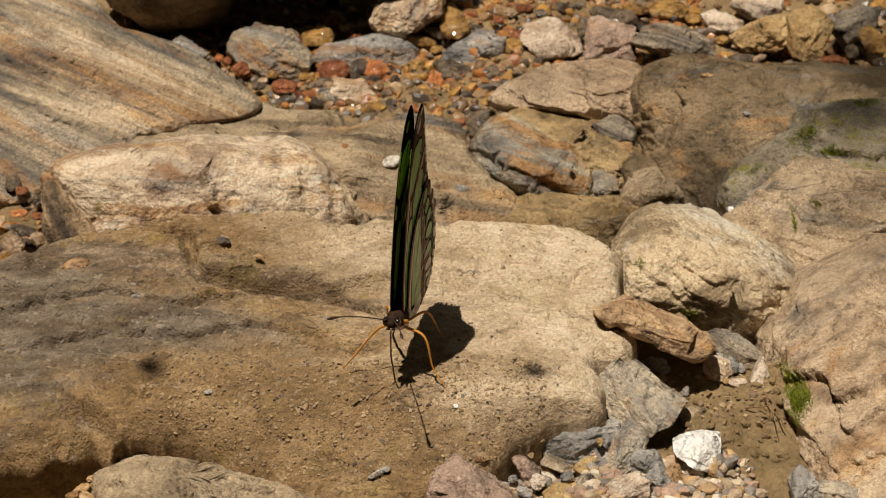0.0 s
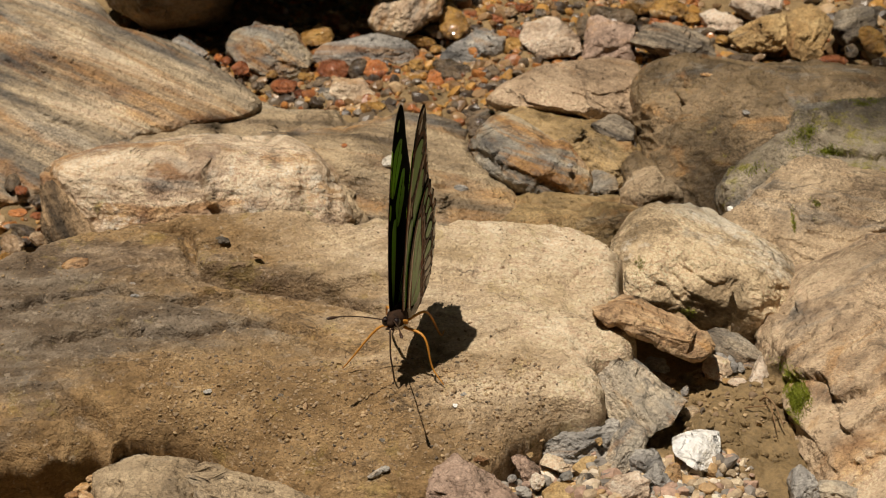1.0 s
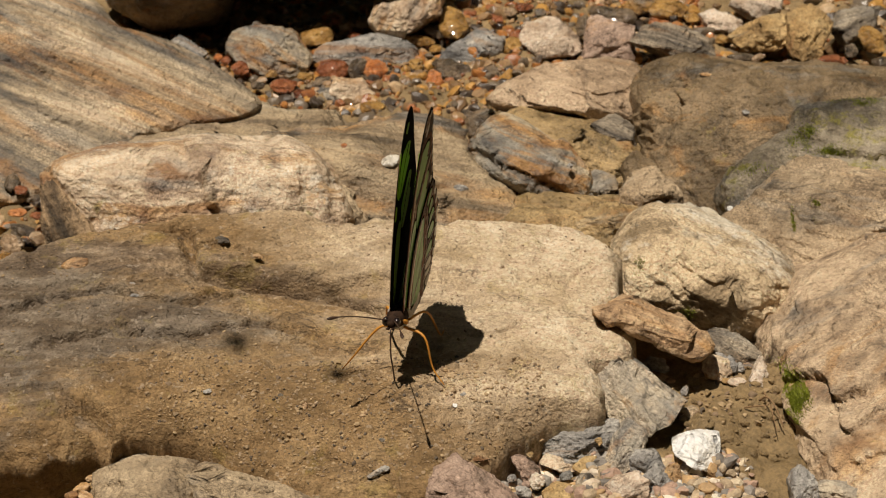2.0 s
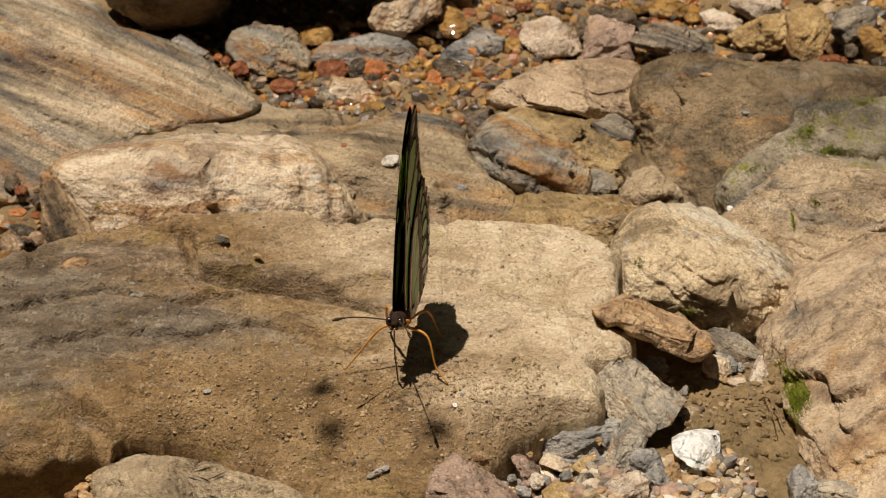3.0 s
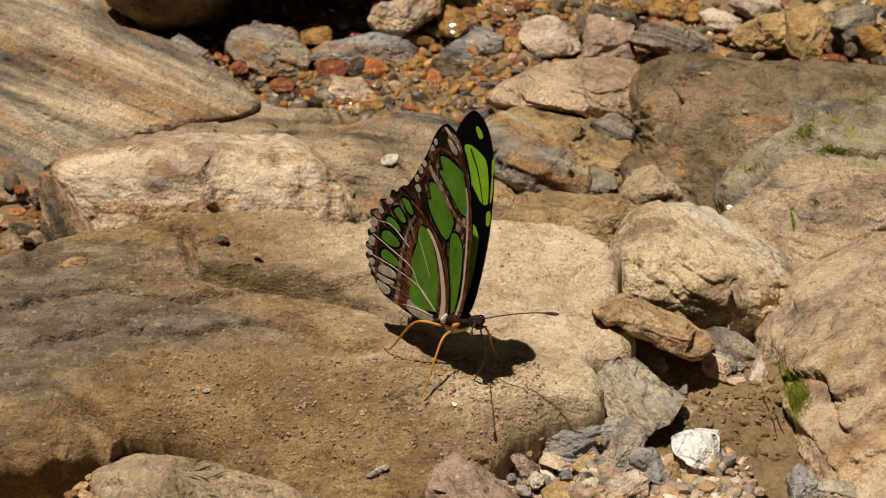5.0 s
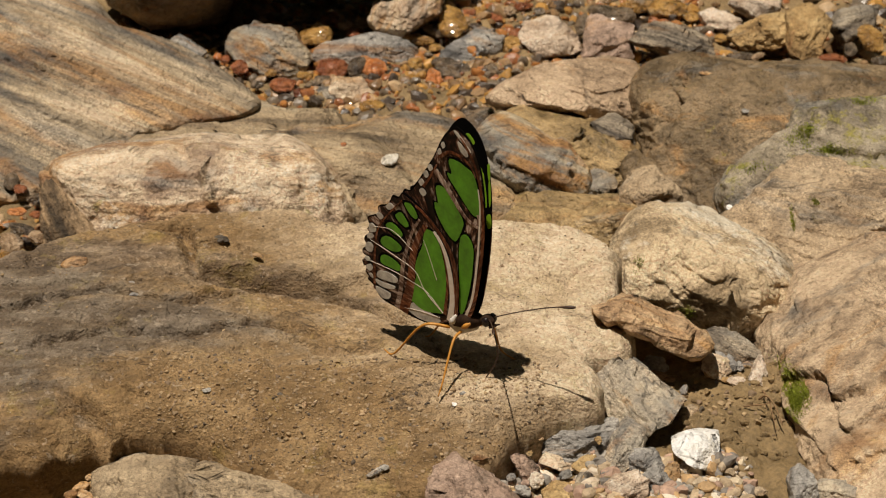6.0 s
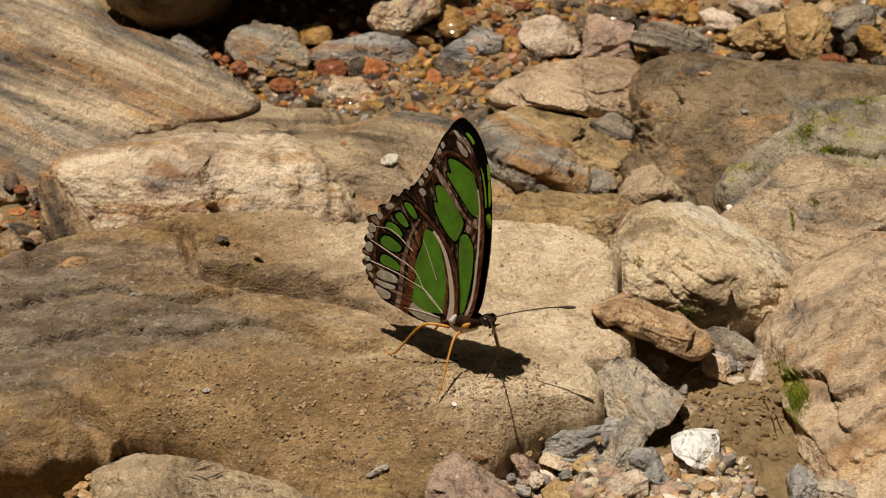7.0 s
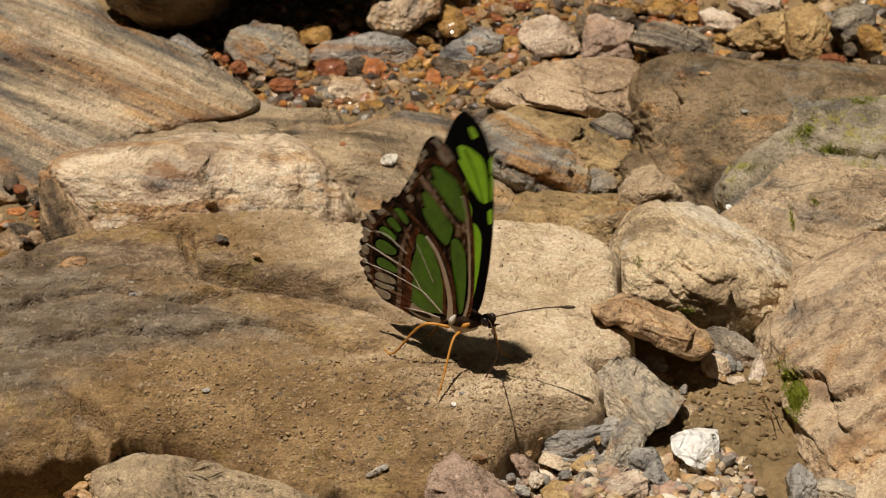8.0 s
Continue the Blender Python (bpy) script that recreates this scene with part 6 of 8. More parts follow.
rock("pebble", (0.0204, 0.2546, -0.0322), [(3.0, 0.1), (2.6, -1.3), (0.2, -1.7), (-2.5, -1.2), (-3.2, -0.2), (-1.9, 1.3), (-0.5, 2.0), (2.4, 1.0)], 4.5, "wet_dark", 146, 4, "wet dark grey pebble in the stream bed", tilt=0, group="pebbles in the stream bed", bulk=3.2, cuts=8, chip=0.72)
rock("pebble", (0.0327, 0.2621, -0.0321), [(3.3, 0.2), (2.6, -1.2), (0.6, -1.7), (-2.0, -1.3), (-3.4, 0.1), (-2.2, 1.4), (0.1, 1.7), (1.9, 1.2)], 4.2, "wet_rust", 147, 4, "wet rust-red pebble in the stream bed", tilt=0, group="pebbles in the stream bed", bulk=3.2, cuts=8, chip=0.72)
rock("pebble", (0.0248, 0.2788, -0.0319), [(2.7, 0.2), (2.3, -1.1), (0.1, -1.9), (-2.4, -1.1), (-2.8, -0.0), (-1.3, 1.5), (0.3, 2.0), (1.7, 1.4)], 4.3, "wet_rust", 148, 4, "wet rust-red pebble in the stream bed", tilt=0, group="pebbles in the stream bed", bulk=3.2, cuts=8, chip=0.72)
rock("pebble", (0.0127, 0.2998, -0.0319), [(2.7, 0.3), (1.6, -1.5), (0.3, -1.9), (-1.9, -1.4), (-2.5, -0.0), (-2.3, 1.2), (0.2, 1.8), (2.0, 1.4)], 4.4, "wet_ochre", 149, 4, "wet ochre pebble in the stream bed", tilt=0, group="pebbles in the stream bed", bulk=3.2, cuts=8, chip=0.72)
rock("pebble", (0.0089, 0.2986, -0.0319), [(2.5, 0.1), (1.4, -1.4), (0.1, -1.9), (-1.5, -1.6), (-2.3, -0.3), (-1.8, 1.3), (-0.4, 1.8), (2.0, 1.2)], 4.2, "wet_rust", 150, 4, "wet rust-red pebble in the stream bed", tilt=0, group="pebbles in the stream bed", bulk=3.2, cuts=8, chip=0.72)
rock("pebble", (0.0225, 0.2998, -0.0319), [(2.6, 0.2), (2.0, -0.9), (0.3, -1.9), (-1.7, -1.3), (-2.5, -0.3), (-1.6, 1.5), (0.4, 1.8), (1.9, 1.0)], 4.1, "wet_pale", 151, 4, "wet pale pebble in the stream bed", tilt=0, group="pebbles in the stream bed", bulk=3.2, cuts=8, chip=0.72)
rock("pebble", (0.0274, 0.3046, -0.0320), [(3.0, 0.1), (2.4, -1.0), (-0.2, -1.8), (-1.6, -1.5), (-3.2, 0.2), (-2.0, 1.3), (0.6, 1.6), (2.2, 1.2)], 4.2, "wet_rust", 152, 4, "wet rust-red pebble in the stream bed", tilt=0, group="pebbles in the stream bed", bulk=3.2, cuts=8, chip=0.72)
rock("pebble", (0.0331, 0.3009, -0.0323), [(2.1, 0.1), (1.8, -1.0), (0.4, -1.4), (-1.4, -1.2), (-2.2, 0.2), (-1.4, 1.2), (0.1, 1.4), (1.5, 1.0)], 3.6, "wet_pale", 153, 4, "wet pale pebble in the stream bed", tilt=0, group="pebbles in the stream bed", bulk=3.2, cuts=8, chip=0.72)
rock("pebble", (-0.0274, 0.2899, -0.0321), [(2.7, -0.2), (1.4, -1.5), (0.2, -1.7), (-2.0, -1.3), (-2.6, -0.4), (-2.1, 1.0), (0.0, 1.9), (1.7, 1.5)], 4.3, "wet_pale", 154, 4, "wet pale pebble in the stream bed", tilt=0, group="pebbles in the stream bed", bulk=3.2, cuts=8, chip=0.72)
rock("pebble", (-0.0332, 0.2868, -0.0320), [(2.4, 0.2), (1.8, -1.0), (-0.2, -1.8), (-1.8, -1.3), (-2.4, 0.1), (-1.8, 0.9), (-0.1, 1.7), (1.4, 1.5)], 3.8, "wet_pale", 155, 4, "wet pale pebble in the stream bed", tilt=0, group="pebbles in the stream bed", bulk=3.2, cuts=8, chip=0.72)
rock("pebble", (-0.0249, 0.2980, -0.0313), [(1.9, 0.2), (1.4, -2.0), (0.1, -2.6), (-1.5, -1.8), (-1.8, -0.1), (-1.4, 2.0), (0.1, 2.5), (1.3, 2.0)], 4.4, "wet_ochre", 156, 4, "wet ochre pebble in the stream bed", tilt=0, group="pebbles in the stream bed", bulk=3.2, cuts=8, chip=0.72)
rock("pebble", (-0.0301, 0.2798, -0.0323), [(2.4, 0.2), (1.4, -1.1), (0.1, -1.4), (-1.3, -1.2), (-2.5, -0.2), (-1.3, 1.1), (-0.1, 1.5), (1.8, 0.9)], 3.6, "wet_rust", 157, 4, "wet rust-red pebble in the stream bed", tilt=0, group="pebbles in the stream bed", bulk=3.2, cuts=8, chip=0.72)
rock("pebble", (-0.0028, 0.2813, -0.0317), [(4.3, -0.6), (2.4, -2.3), (0.2, -2.4), (-3.0, -1.0), (-4.5, 0.9), (-2.8, 2.0), (1.1, 2.2), (3.3, 0.7)], 5.7, "wet_dark", 158, 4, "wet dark grey pebble in the stream bed", tilt=-10, group="pebbles in the stream bed", bulk=3.2, cuts=8, chip=0.72)
rock("pebble", (-0.0084, 0.2743, -0.0321), [(5.9, -0.5), (4.4, -1.6), (0.3, -1.9), (-4.3, -0.9), (-5.6, 0.9), (-3.5, 1.8), (-0.3, 2.0), (3.9, 0.8)], 5.5, "wet_ochre", 159, 4, "wet ochre pebble in the stream bed", tilt=-5, group="pebbles in the stream bed", bulk=3.2, cuts=8, chip=0.72)
rock("pebble", (-0.0027, 0.2668, -0.0321), [(2.1, -0.1), (1.6, -1.0), (-0.2, -1.5), (-1.7, -1.1), (-2.2, -0.0), (-1.1, 1.2), (0.3, 1.6), (1.4, 1.3)], 3.4, "wet_ochre", 160, 4, "wet ochre pebble in the stream bed", tilt=0, group="pebbles in the stream bed", bulk=3.2, cuts=8, chip=0.72)
rock("pebble", (-0.0595, 0.2182, -0.0323), [(2.4, -0.1), (1.6, -1.2), (0.3, -1.4), (-1.9, -1.0), (-2.6, 0.3), (-1.4, 1.0), (-0.1, 1.5), (2.1, 0.8)], 3.4, "wet_ochre", 161, 4, "wet ochre pebble in the stream bed", tilt=0, group="pebbles in the stream bed", bulk=3.2, cuts=8, chip=0.72)
rock("pebble", (-0.0558, 0.2147, -0.0324), [(3.3, 0.4), (2.3, -0.7), (-0.0, -1.3), (-2.5, -1.1), (-3.1, -0.3), (-2.1, 0.8), (-0.7, 1.3), (2.0, 1.1)], 3.3, "wet_ochre", 162, 4, "wet ochre pebble in the stream bed", tilt=5, group="pebbles in the stream bed", bulk=3.2, cuts=8, chip=0.72)
rock("pebble", (-0.0709, 0.2570, -0.0322), [(1.8, 0.3), (1.1, -1.1), (0.3, -1.5), (-1.1, -1.1), (-1.9, 0.1), (-1.1, 1.0), (-0.0, 1.5), (1.0, 1.2)], 3.3, "wet_rust", 163, 4, "wet rust-red pebble in the stream bed", tilt=0, group="pebbles in the stream bed", bulk=3.2, cuts=8, chip=0.72)
rock("pebble", (-0.0737, 0.2600, -0.0324), [(1.5, 0.2), (1.1, -1.1), (0.1, -1.2), (-1.1, -1.0), (-1.5, -0.0), (-1.1, 0.9), (-0.3, 1.4), (0.9, 1.0)], 2.9, "wet_orange", 164, 4, "wet orange pebble in the stream bed", tilt=0, group="pebbles in the stream bed", bulk=3.2, cuts=8, chip=0.72)
rock("pebble", (-0.0709, 0.2480, -0.0323), [(1.6, -0.2), (0.9, -1.2), (-0.3, -1.3), (-1.3, -0.9), (-1.5, -0.3), (-0.9, 1.2), (0.2, 1.5), (0.9, 1.1)], 3.1, "wet_pale", 165, 4, "wet pale pebble in the stream bed", tilt=0, group="pebbles in the stream bed", bulk=3.2, cuts=8, chip=0.72)
rock("pebble", (-0.0739, 0.2412, -0.0324), [(1.9, -0.0), (0.9, -0.8), (-0.4, -1.1), (-1.1, -0.8), (-1.9, -0.1), (-1.3, 0.7), (0.3, 1.0), (1.2, 0.8)], 2.6, "wet_pale", 166, 4, "wet pale pebble in the stream bed", tilt=0, group="pebbles in the stream bed", bulk=3.2, cuts=8, chip=0.72)
rock("pebble", (-0.1120, 0.2905, -0.0325), [(2.7, 0.2), (2.1, -0.6), (-0.4, -1.1), (-1.9, -0.8), (-2.6, 0.1), (-1.7, 0.7), (-0.4, 1.1), (1.7, 0.8)], 3.0, "wet_pale", 167, 4, "wet pale pebble in the stream bed", tilt=0, group="pebbles in the stream bed", bulk=3.2, cuts=8, chip=0.72)
rock("pebble", (-0.1182, 0.2986, -0.0313), [(1.8, -0.3), (1.4, -1.8), (-0.0, -2.6), (-1.6, -1.7), (-1.7, -0.6), (-1.2, 2.1), (-0.2, 2.7), (1.1, 2.3)], 4.4, "wet_rust", 168, 4, "wet rust-red pebble in the stream bed", tilt=0, group="pebbles in the stream bed", bulk=3.2, cuts=8, chip=0.72)
rock("pebble", (0.0467, 0.2823, -0.0301), [(2.1, -1.2), (1.3, -2.7), (-1.1, -4.2), (-1.9, -2.9), (-2.4, -0.4), (-1.4, 2.6), (1.1, 4.2), (2.1, 2.7)], 5.6, "wet_dark", 169, 4, "wet dark grey pebble in the stream bed", tilt=-10, group="pebbles in the stream bed", bulk=3.2, cuts=8, chip=0.72)
rock("pebble", (0.0544, 0.2993, -0.0316), [(5.0, 0.3), (2.7, -2.2), (-0.7, -2.6), (-3.7, -1.5), (-4.9, 0.4), (-2.8, 2.2), (-0.8, 2.4), (3.7, 1.8)], 6.5, "wet_dark", 170, 4, "wet dark grey pebble in the stream bed", tilt=0, group="pebbles in the stream bed", bulk=3.2, cuts=8, chip=0.72)
rock("pebble", (0.0607, 0.2938, -0.0314), [(5.1, -0.4), (4.2, -2.1), (0.7, -3.0), (-3.9, -2.3), (-5.5, -0.5), (-3.3, 2.4), (0.7, 3.1), (3.5, 2.6)], 7.6, "wet_dark", 171, 4, "wet dark grey pebble in the stream bed", tilt=0, group="pebbles in the stream bed", bulk=3.2, cuts=8, chip=0.72)
rock("pebble", (0.0769, 0.3008, -0.0313), [(6.9, 0.6), (5.0, -2.8), (-0.5, -3.4), (-6.0, -2.1), (-7.3, -0.4), (-5.7, 1.9), (1.4, 3.8), (4.8, 2.6)], 9.1, "wet_ochre", 172, 4, "wet ochre pebble in the stream bed", tilt=0, group="pebbles in the stream bed", bulk=3.2, cuts=8, chip=0.72)
rock("pebble", (0.0673, 0.3039, -0.0314), [(6.1, 0.3), (3.8, -1.7), (-1.0, -2.9), (-3.3, -2.2), (-5.9, -0.3), (-4.1, 1.7), (-0.5, 2.8), (4.1, 1.9)], 7.0, "wet_ochre", 173, 4, "wet ochre pebble in the stream bed", tilt=0, group="pebbles in the stream bed", bulk=3.2, cuts=8, chip=0.72)
rock("pebble", (0.0847, 0.2942, -0.0319), [(3.1, -0.0), (1.8, -1.4), (-0.3, -2.0), (-2.2, -1.2), (-3.1, 0.3), (-2.3, 1.3), (-0.3, 1.8), (2.3, 1.3)], 4.5, "wet_ochre", 174, 4, "wet ochre pebble in the stream bed", tilt=0, group="pebbles in the stream bed", bulk=3.2, cuts=8, chip=0.72)
rock("pebble", (0.0924, 0.2753, -0.0321), [(2.0, 0.1), (1.9, -1.0), (0.1, -1.7), (-1.9, -1.2), (-2.1, 0.1), (-1.2, 1.3), (0.1, 1.7), (1.5, 1.4)], 3.8, "wet_ochre", 175, 4, "wet ochre pebble in the stream bed", tilt=0, group="pebbles in the stream bed", bulk=3.2, cuts=8, chip=0.72)
rock("pebble", (0.0805, 0.2774, -0.0314), [(4.8, -1.0), (3.6, -2.6), (-0.3, -3.0), (-4.0, -1.1), (-4.8, 0.6), (-2.5, 3.1), (0.3, 3.0), (3.6, 1.3)], 7.1, "wet_dark", 176, 4, "wet dark grey pebble in the stream bed", tilt=-10, group="pebbles in the stream bed", bulk=3.2, cuts=8, chip=0.72)
rock("pebble", (0.0841, 0.2595, -0.0317), [(5.1, -0.5), (3.6, -2.6), (-1.4, -2.4), (-4.9, -0.8), (-5.2, 0.9), (-3.3, 2.4), (1.2, 2.4), (4.1, 1.6)], 6.6, "wet_dark", 177, 4, "wet dark grey pebble in the stream bed", tilt=-10, group="pebbles in the stream bed", bulk=3.2, cuts=8, chip=0.72)
rock("pebble", (0.1028, 0.2596, -0.0321), [(2.5, 0.9), (1.9, -0.2), (0.2, -1.0), (-1.3, -1.5), (-2.3, -0.9), (-1.9, 0.2), (-0.2, 1.0), (1.1, 1.4)], 2.9, "wet_pale", 178, 4, "wet pale pebble in the stream bed", tilt=20, group="pebbles in the stream bed", bulk=3.2, cuts=8, chip=0.72)
rock("pebble", (0.0973, 0.2601, -0.0324), [(5.2, 0.2), (3.1, -1.1), (1.0, -1.5), (-4.2, -0.9), (-4.8, 0.3), (-3.3, 1.1), (0.1, 1.4), (3.2, 1.1)], 4.6, "wet_dark", 179, 4, "wet dark grey pebble in the stream bed", tilt=0, group="pebbles in the stream bed", bulk=3.2, cuts=8, chip=0.72)
rock("pebble", (0.1339, 0.2640, -0.0316), [(2.1, -0.9), (0.7, -2.2), (-1.1, -2.4), (-2.0, -1.1), (-2.0, 1.0), (-1.2, 1.9), (0.7, 2.6), (2.0, 1.1)], 4.9, "wet_dark", 180, 4, "wet dark grey pebble in the stream bed", tilt=-20, group="pebbles in the stream bed", bulk=3.2, cuts=8, chip=0.72)
rock("pebble", (0.1265, 0.2573, -0.0322), [(5.2, -0.2), (4.3, -1.3), (-0.4, -1.8), (-4.0, -1.0), (-6.0, 0.0), (-3.1, 1.4), (0.6, 1.8), (4.3, 1.0)], 5.4, "wet_rust", 181, 4, "wet rust-red pebble in the stream bed", tilt=0, group="pebbles in the stream bed", bulk=3.2, cuts=8, chip=0.72)
rock("pebble", (0.1411, 0.2697, -0.0299), [(4.2, 0.8), (3.7, -3.7), (2.0, -5.0), (-1.4, -4.3), (-3.6, -0.9), (-4.5, 2.0), (-1.9, 5.2), (1.1, 4.3)], 9.3, "wet_ochre", 182, 4, "wet ochre pebble in the stream bed", tilt=20, group="pebbles in the stream bed", bulk=3.2, cuts=8, chip=0.72)
rock("pebble", (0.1424, 0.2538, -0.0318), [(3.5, 0.2), (2.7, -1.4), (-0.6, -2.2), (-2.3, -1.7), (-3.4, 0.4), (-2.7, 1.5), (0.5, 2.2), (1.8, 1.7)], 5.1, "wet_dark", 183, 4, "wet dark grey pebble in the stream bed", tilt=0, group="pebbles in the stream bed", bulk=3.2, cuts=8, chip=0.72)
rock("pebble", (0.1170, 0.2557, -0.0325), [(6.6, -0.1), (5.9, -0.8), (0.7, -1.5), (-4.2, -1.2), (-7.0, 0.1), (-5.0, 1.1), (0.9, 1.5), (5.5, 1.0)], 5.5, "wet_dark", 184, 4, "wet dark grey pebble in the stream bed", tilt=0, group="pebbles in the stream bed", bulk=3.2, cuts=8, chip=0.72)
rock("pebble", (-0.0919, 0.2022, -0.0320), [(1.6, 1.0), (2.1, 0.3), (0.8, -1.3), (-0.6, -1.9), (-1.7, -1.2), (-1.7, -0.1), (-0.9, 1.5), (0.3, 1.8)], 3.8, "wet_ochre", 185, 4, "wet ochre pebble in the stream bed", tilt=40, group="pebbles in the stream bed", bulk=3.2, cuts=8, chip=0.72)
rock("pebble", (-0.0873, 0.1996, -0.0321), [(2.2, 0.1), (1.4, -1.0), (-0.5, -1.7), (-1.2, -1.1), (-2.0, 0.1), (-1.5, 1.1), (-0.2, 1.5), (1.2, 1.1)], 3.5, "wet_pale", 186, 4, "wet pale pebble in the stream bed", tilt=0, group="pebbles in the stream bed", bulk=3.2, cuts=8, chip=0.72)
rock("pebble", (-0.0828, 0.1972, -0.0325), [(1.4, -0.1), (0.8, -0.8), (-0.1, -1.0), (-0.8, -0.7), (-1.4, -0.1), (-1.0, 0.7), (0.3, 1.0), (0.9, 0.7)], 2.3, "wet_rust", 187, 4, "wet rust-red pebble in the stream bed", tilt=0, group="pebbles in the stream bed", bulk=3.2, cuts=8, chip=0.72)
rock("pebble", (-0.0821, 0.2072, -0.0323), [(1.6, 0.2), (1.2, -0.8), (-0.1, -1.4), (-1.1, -1.0), (-1.6, -0.2), (-1.1, 0.9), (-0.0, 1.3), (1.2, 0.8)], 3.1, "wet_pale", 188, 4, "wet pale pebble in the stream bed", tilt=0, group="pebbles in the stream bed", bulk=3.2, cuts=8, chip=0.72)
rock("pebble", (-0.1279, 0.1815, -0.0310), [(3.5, -2.0), (0.7, -3.8), (-2.1, -3.7), (-3.6, -1.3), (-3.2, 1.3), (-1.0, 3.8), (2.0, 4.0), (3.0, 1.9)], 8.1, "wet_dark", 189, 4, "wet dark grey pebble in the stream bed", tilt=-20, group="pebbles in the stream bed", bulk=3.2, cuts=8, chip=0.72)
rock("pebble", (-0.1233, 0.1820, -0.0307), [(2.3, -0.6), (0.8, -3.1), (-0.8, -3.6), (-2.7, -1.6), (-2.2, 1.0), (-0.6, 3.3), (1.5, 3.2), (2.7, 1.9)], 5.5, "wet_pale", 190, 4, "wet pale pebble in the stream bed", tilt=-20, group="pebbles in the stream bed", bulk=3.2, cuts=8, chip=0.72)
rock("pebble", (-0.1247, 0.1626, -0.0315), [(2.3, 0.1), (1.8, -1.6), (0.0, -2.7), (-2.1, -1.4), (-2.0, 0.6), (-1.8, 1.6), (0.3, 2.8), (1.3, 2.0)], 5.0, "wet_dark", 191, 4, "wet dark grey pebble in the stream bed", tilt=0, group="pebbles in the stream bed", bulk=3.2, cuts=8, chip=0.72)
rock("pebble", (-0.1220, 0.1706, -0.0323), [(1.8, 0.1), (1.7, -1.0), (0.2, -1.4), (-1.3, -1.0), (-2.0, 0.2), (-1.2, 1.2), (0.2, 1.3), (1.3, 1.0)], 3.3, "wet_ochre", 192, 4, "wet ochre pebble in the stream bed", tilt=0, group="pebbles in the stream bed", bulk=3.2, cuts=8, chip=0.72)
rock("pebble", (-0.1217, 0.1592, -0.0324), [(2.0, 0.1), (1.4, -1.1), (-0.2, -1.3), (-1.3, -1.2), (-1.9, 0.2), (-1.6, 0.9), (-0.1, 1.4), (1.5, 0.9)], 3.3, "wet_rust", 193, 4, "wet rust-red pebble in the stream bed", tilt=0, group="pebbles in the stream bed", bulk=3.2, cuts=8, chip=0.72)
rock("pebble", (-0.1168, 0.1532, -0.0322), [(2.1, 0.9), (1.7, -0.3), (0.6, -1.0), (-1.3, -1.5), (-2.1, -0.6), (-1.8, 0.3), (-0.3, 1.1), (1.3, 1.4)], 3.1, "wet_dark", 194, 4, "wet dark grey pebble in the stream bed", tilt=20, group="pebbles in the stream bed", bulk=3.2, cuts=8, chip=0.72)
rock("pebble", (-0.1202, 0.1447, -0.0325), [(2.8, 0.1), (1.8, -1.0), (0.2, -1.2), (-2.1, -0.9), (-2.8, -0.1), (-2.1, 0.9), (0.4, 1.2), (2.1, 0.9)], 3.3, "wet_orange", 195, 4, "wet orange pebble in the stream bed", tilt=0, group="pebbles in the stream bed", bulk=3.2, cuts=8, chip=0.72)
rock("pebble", (-0.1143, 0.1425, -0.0324), [(1.5, -0.0), (1.3, -0.8), (0.2, -1.2), (-1.0, -0.9), (-1.5, 0.0), (-1.4, 0.9), (-0.3, 1.2), (1.2, 0.8)], 2.8, "wet_rust", 196, 4, "wet rust-red pebble in the stream bed", tilt=0, group="pebbles in the stream bed", bulk=3.2, cuts=8, chip=0.72)
rock("pebble", (-0.1167, 0.1331, -0.0321), [(4.1, -1.3), (1.6, -1.9), (-0.8, -1.3), (-3.5, 0.3), (-3.8, 1.6), (-2.7, 1.9), (0.8, 1.2), (2.9, 0.4)], 4.3, "wet_dark", 197, 4, "wet dark grey pebble in the stream bed", tilt=-20, group="pebbles in the stream bed", bulk=3.2, cuts=8, chip=0.72)
rock("pebble", (-0.1180, 0.1230, -0.0314), [(2.3, -2.5), (1.2, -3.0), (-2.2, -1.5), (-3.0, 0.4), (-2.8, 2.5), (-0.7, 2.6), (1.3, 2.4), (3.2, -0.5)], 5.6, "wet_pale", 198, 4, "wet pale pebble in the stream bed", tilt=-40, group="pebbles in the stream bed", bulk=3.2, cuts=8, chip=0.72)
rock("pebble", (-0.1119, 0.1275, -0.0319), [(1.9, -1.3), (0.3, -2.1), (-1.1, -1.4), (-2.3, 0.3), (-1.7, 1.6), (-0.5, 2.0), (1.1, 1.3), (2.4, -0.2)], 4.2, "wet_pale", 199, 4, "wet pale pebble in the stream bed", tilt=-40, group="pebbles in the stream bed", bulk=3.2, cuts=8, chip=0.72)
rock("pebble", (-0.1185, 0.1161, -0.0322), [(2.2, -0.1), (1.7, -1.2), (0.1, -1.6), (-1.8, -0.8), (-2.4, 0.1), (-1.8, 1.1), (0.3, 1.6), (1.8, 0.9)], 3.6, "wet_ochre", 200, 4, "wet ochre pebble in the stream bed", tilt=0, group="pebbles in the stream bed", bulk=3.2, cuts=8, chip=0.72)
rock("pebble", (-0.1275, 0.1713, -0.0317), [(1.6, -0.3), (1.4, -1.5), (-0.0, -2.2), (-1.3, -1.4), (-1.8, 0.1), (-1.2, 1.5), (0.0, 2.1), (1.3, 1.7)], 3.8, "wet_rust", 201, 4, "wet rust-red pebble in the stream bed", tilt=0, group="pebbles in the stream bed", bulk=3.2, cuts=8, chip=0.72)
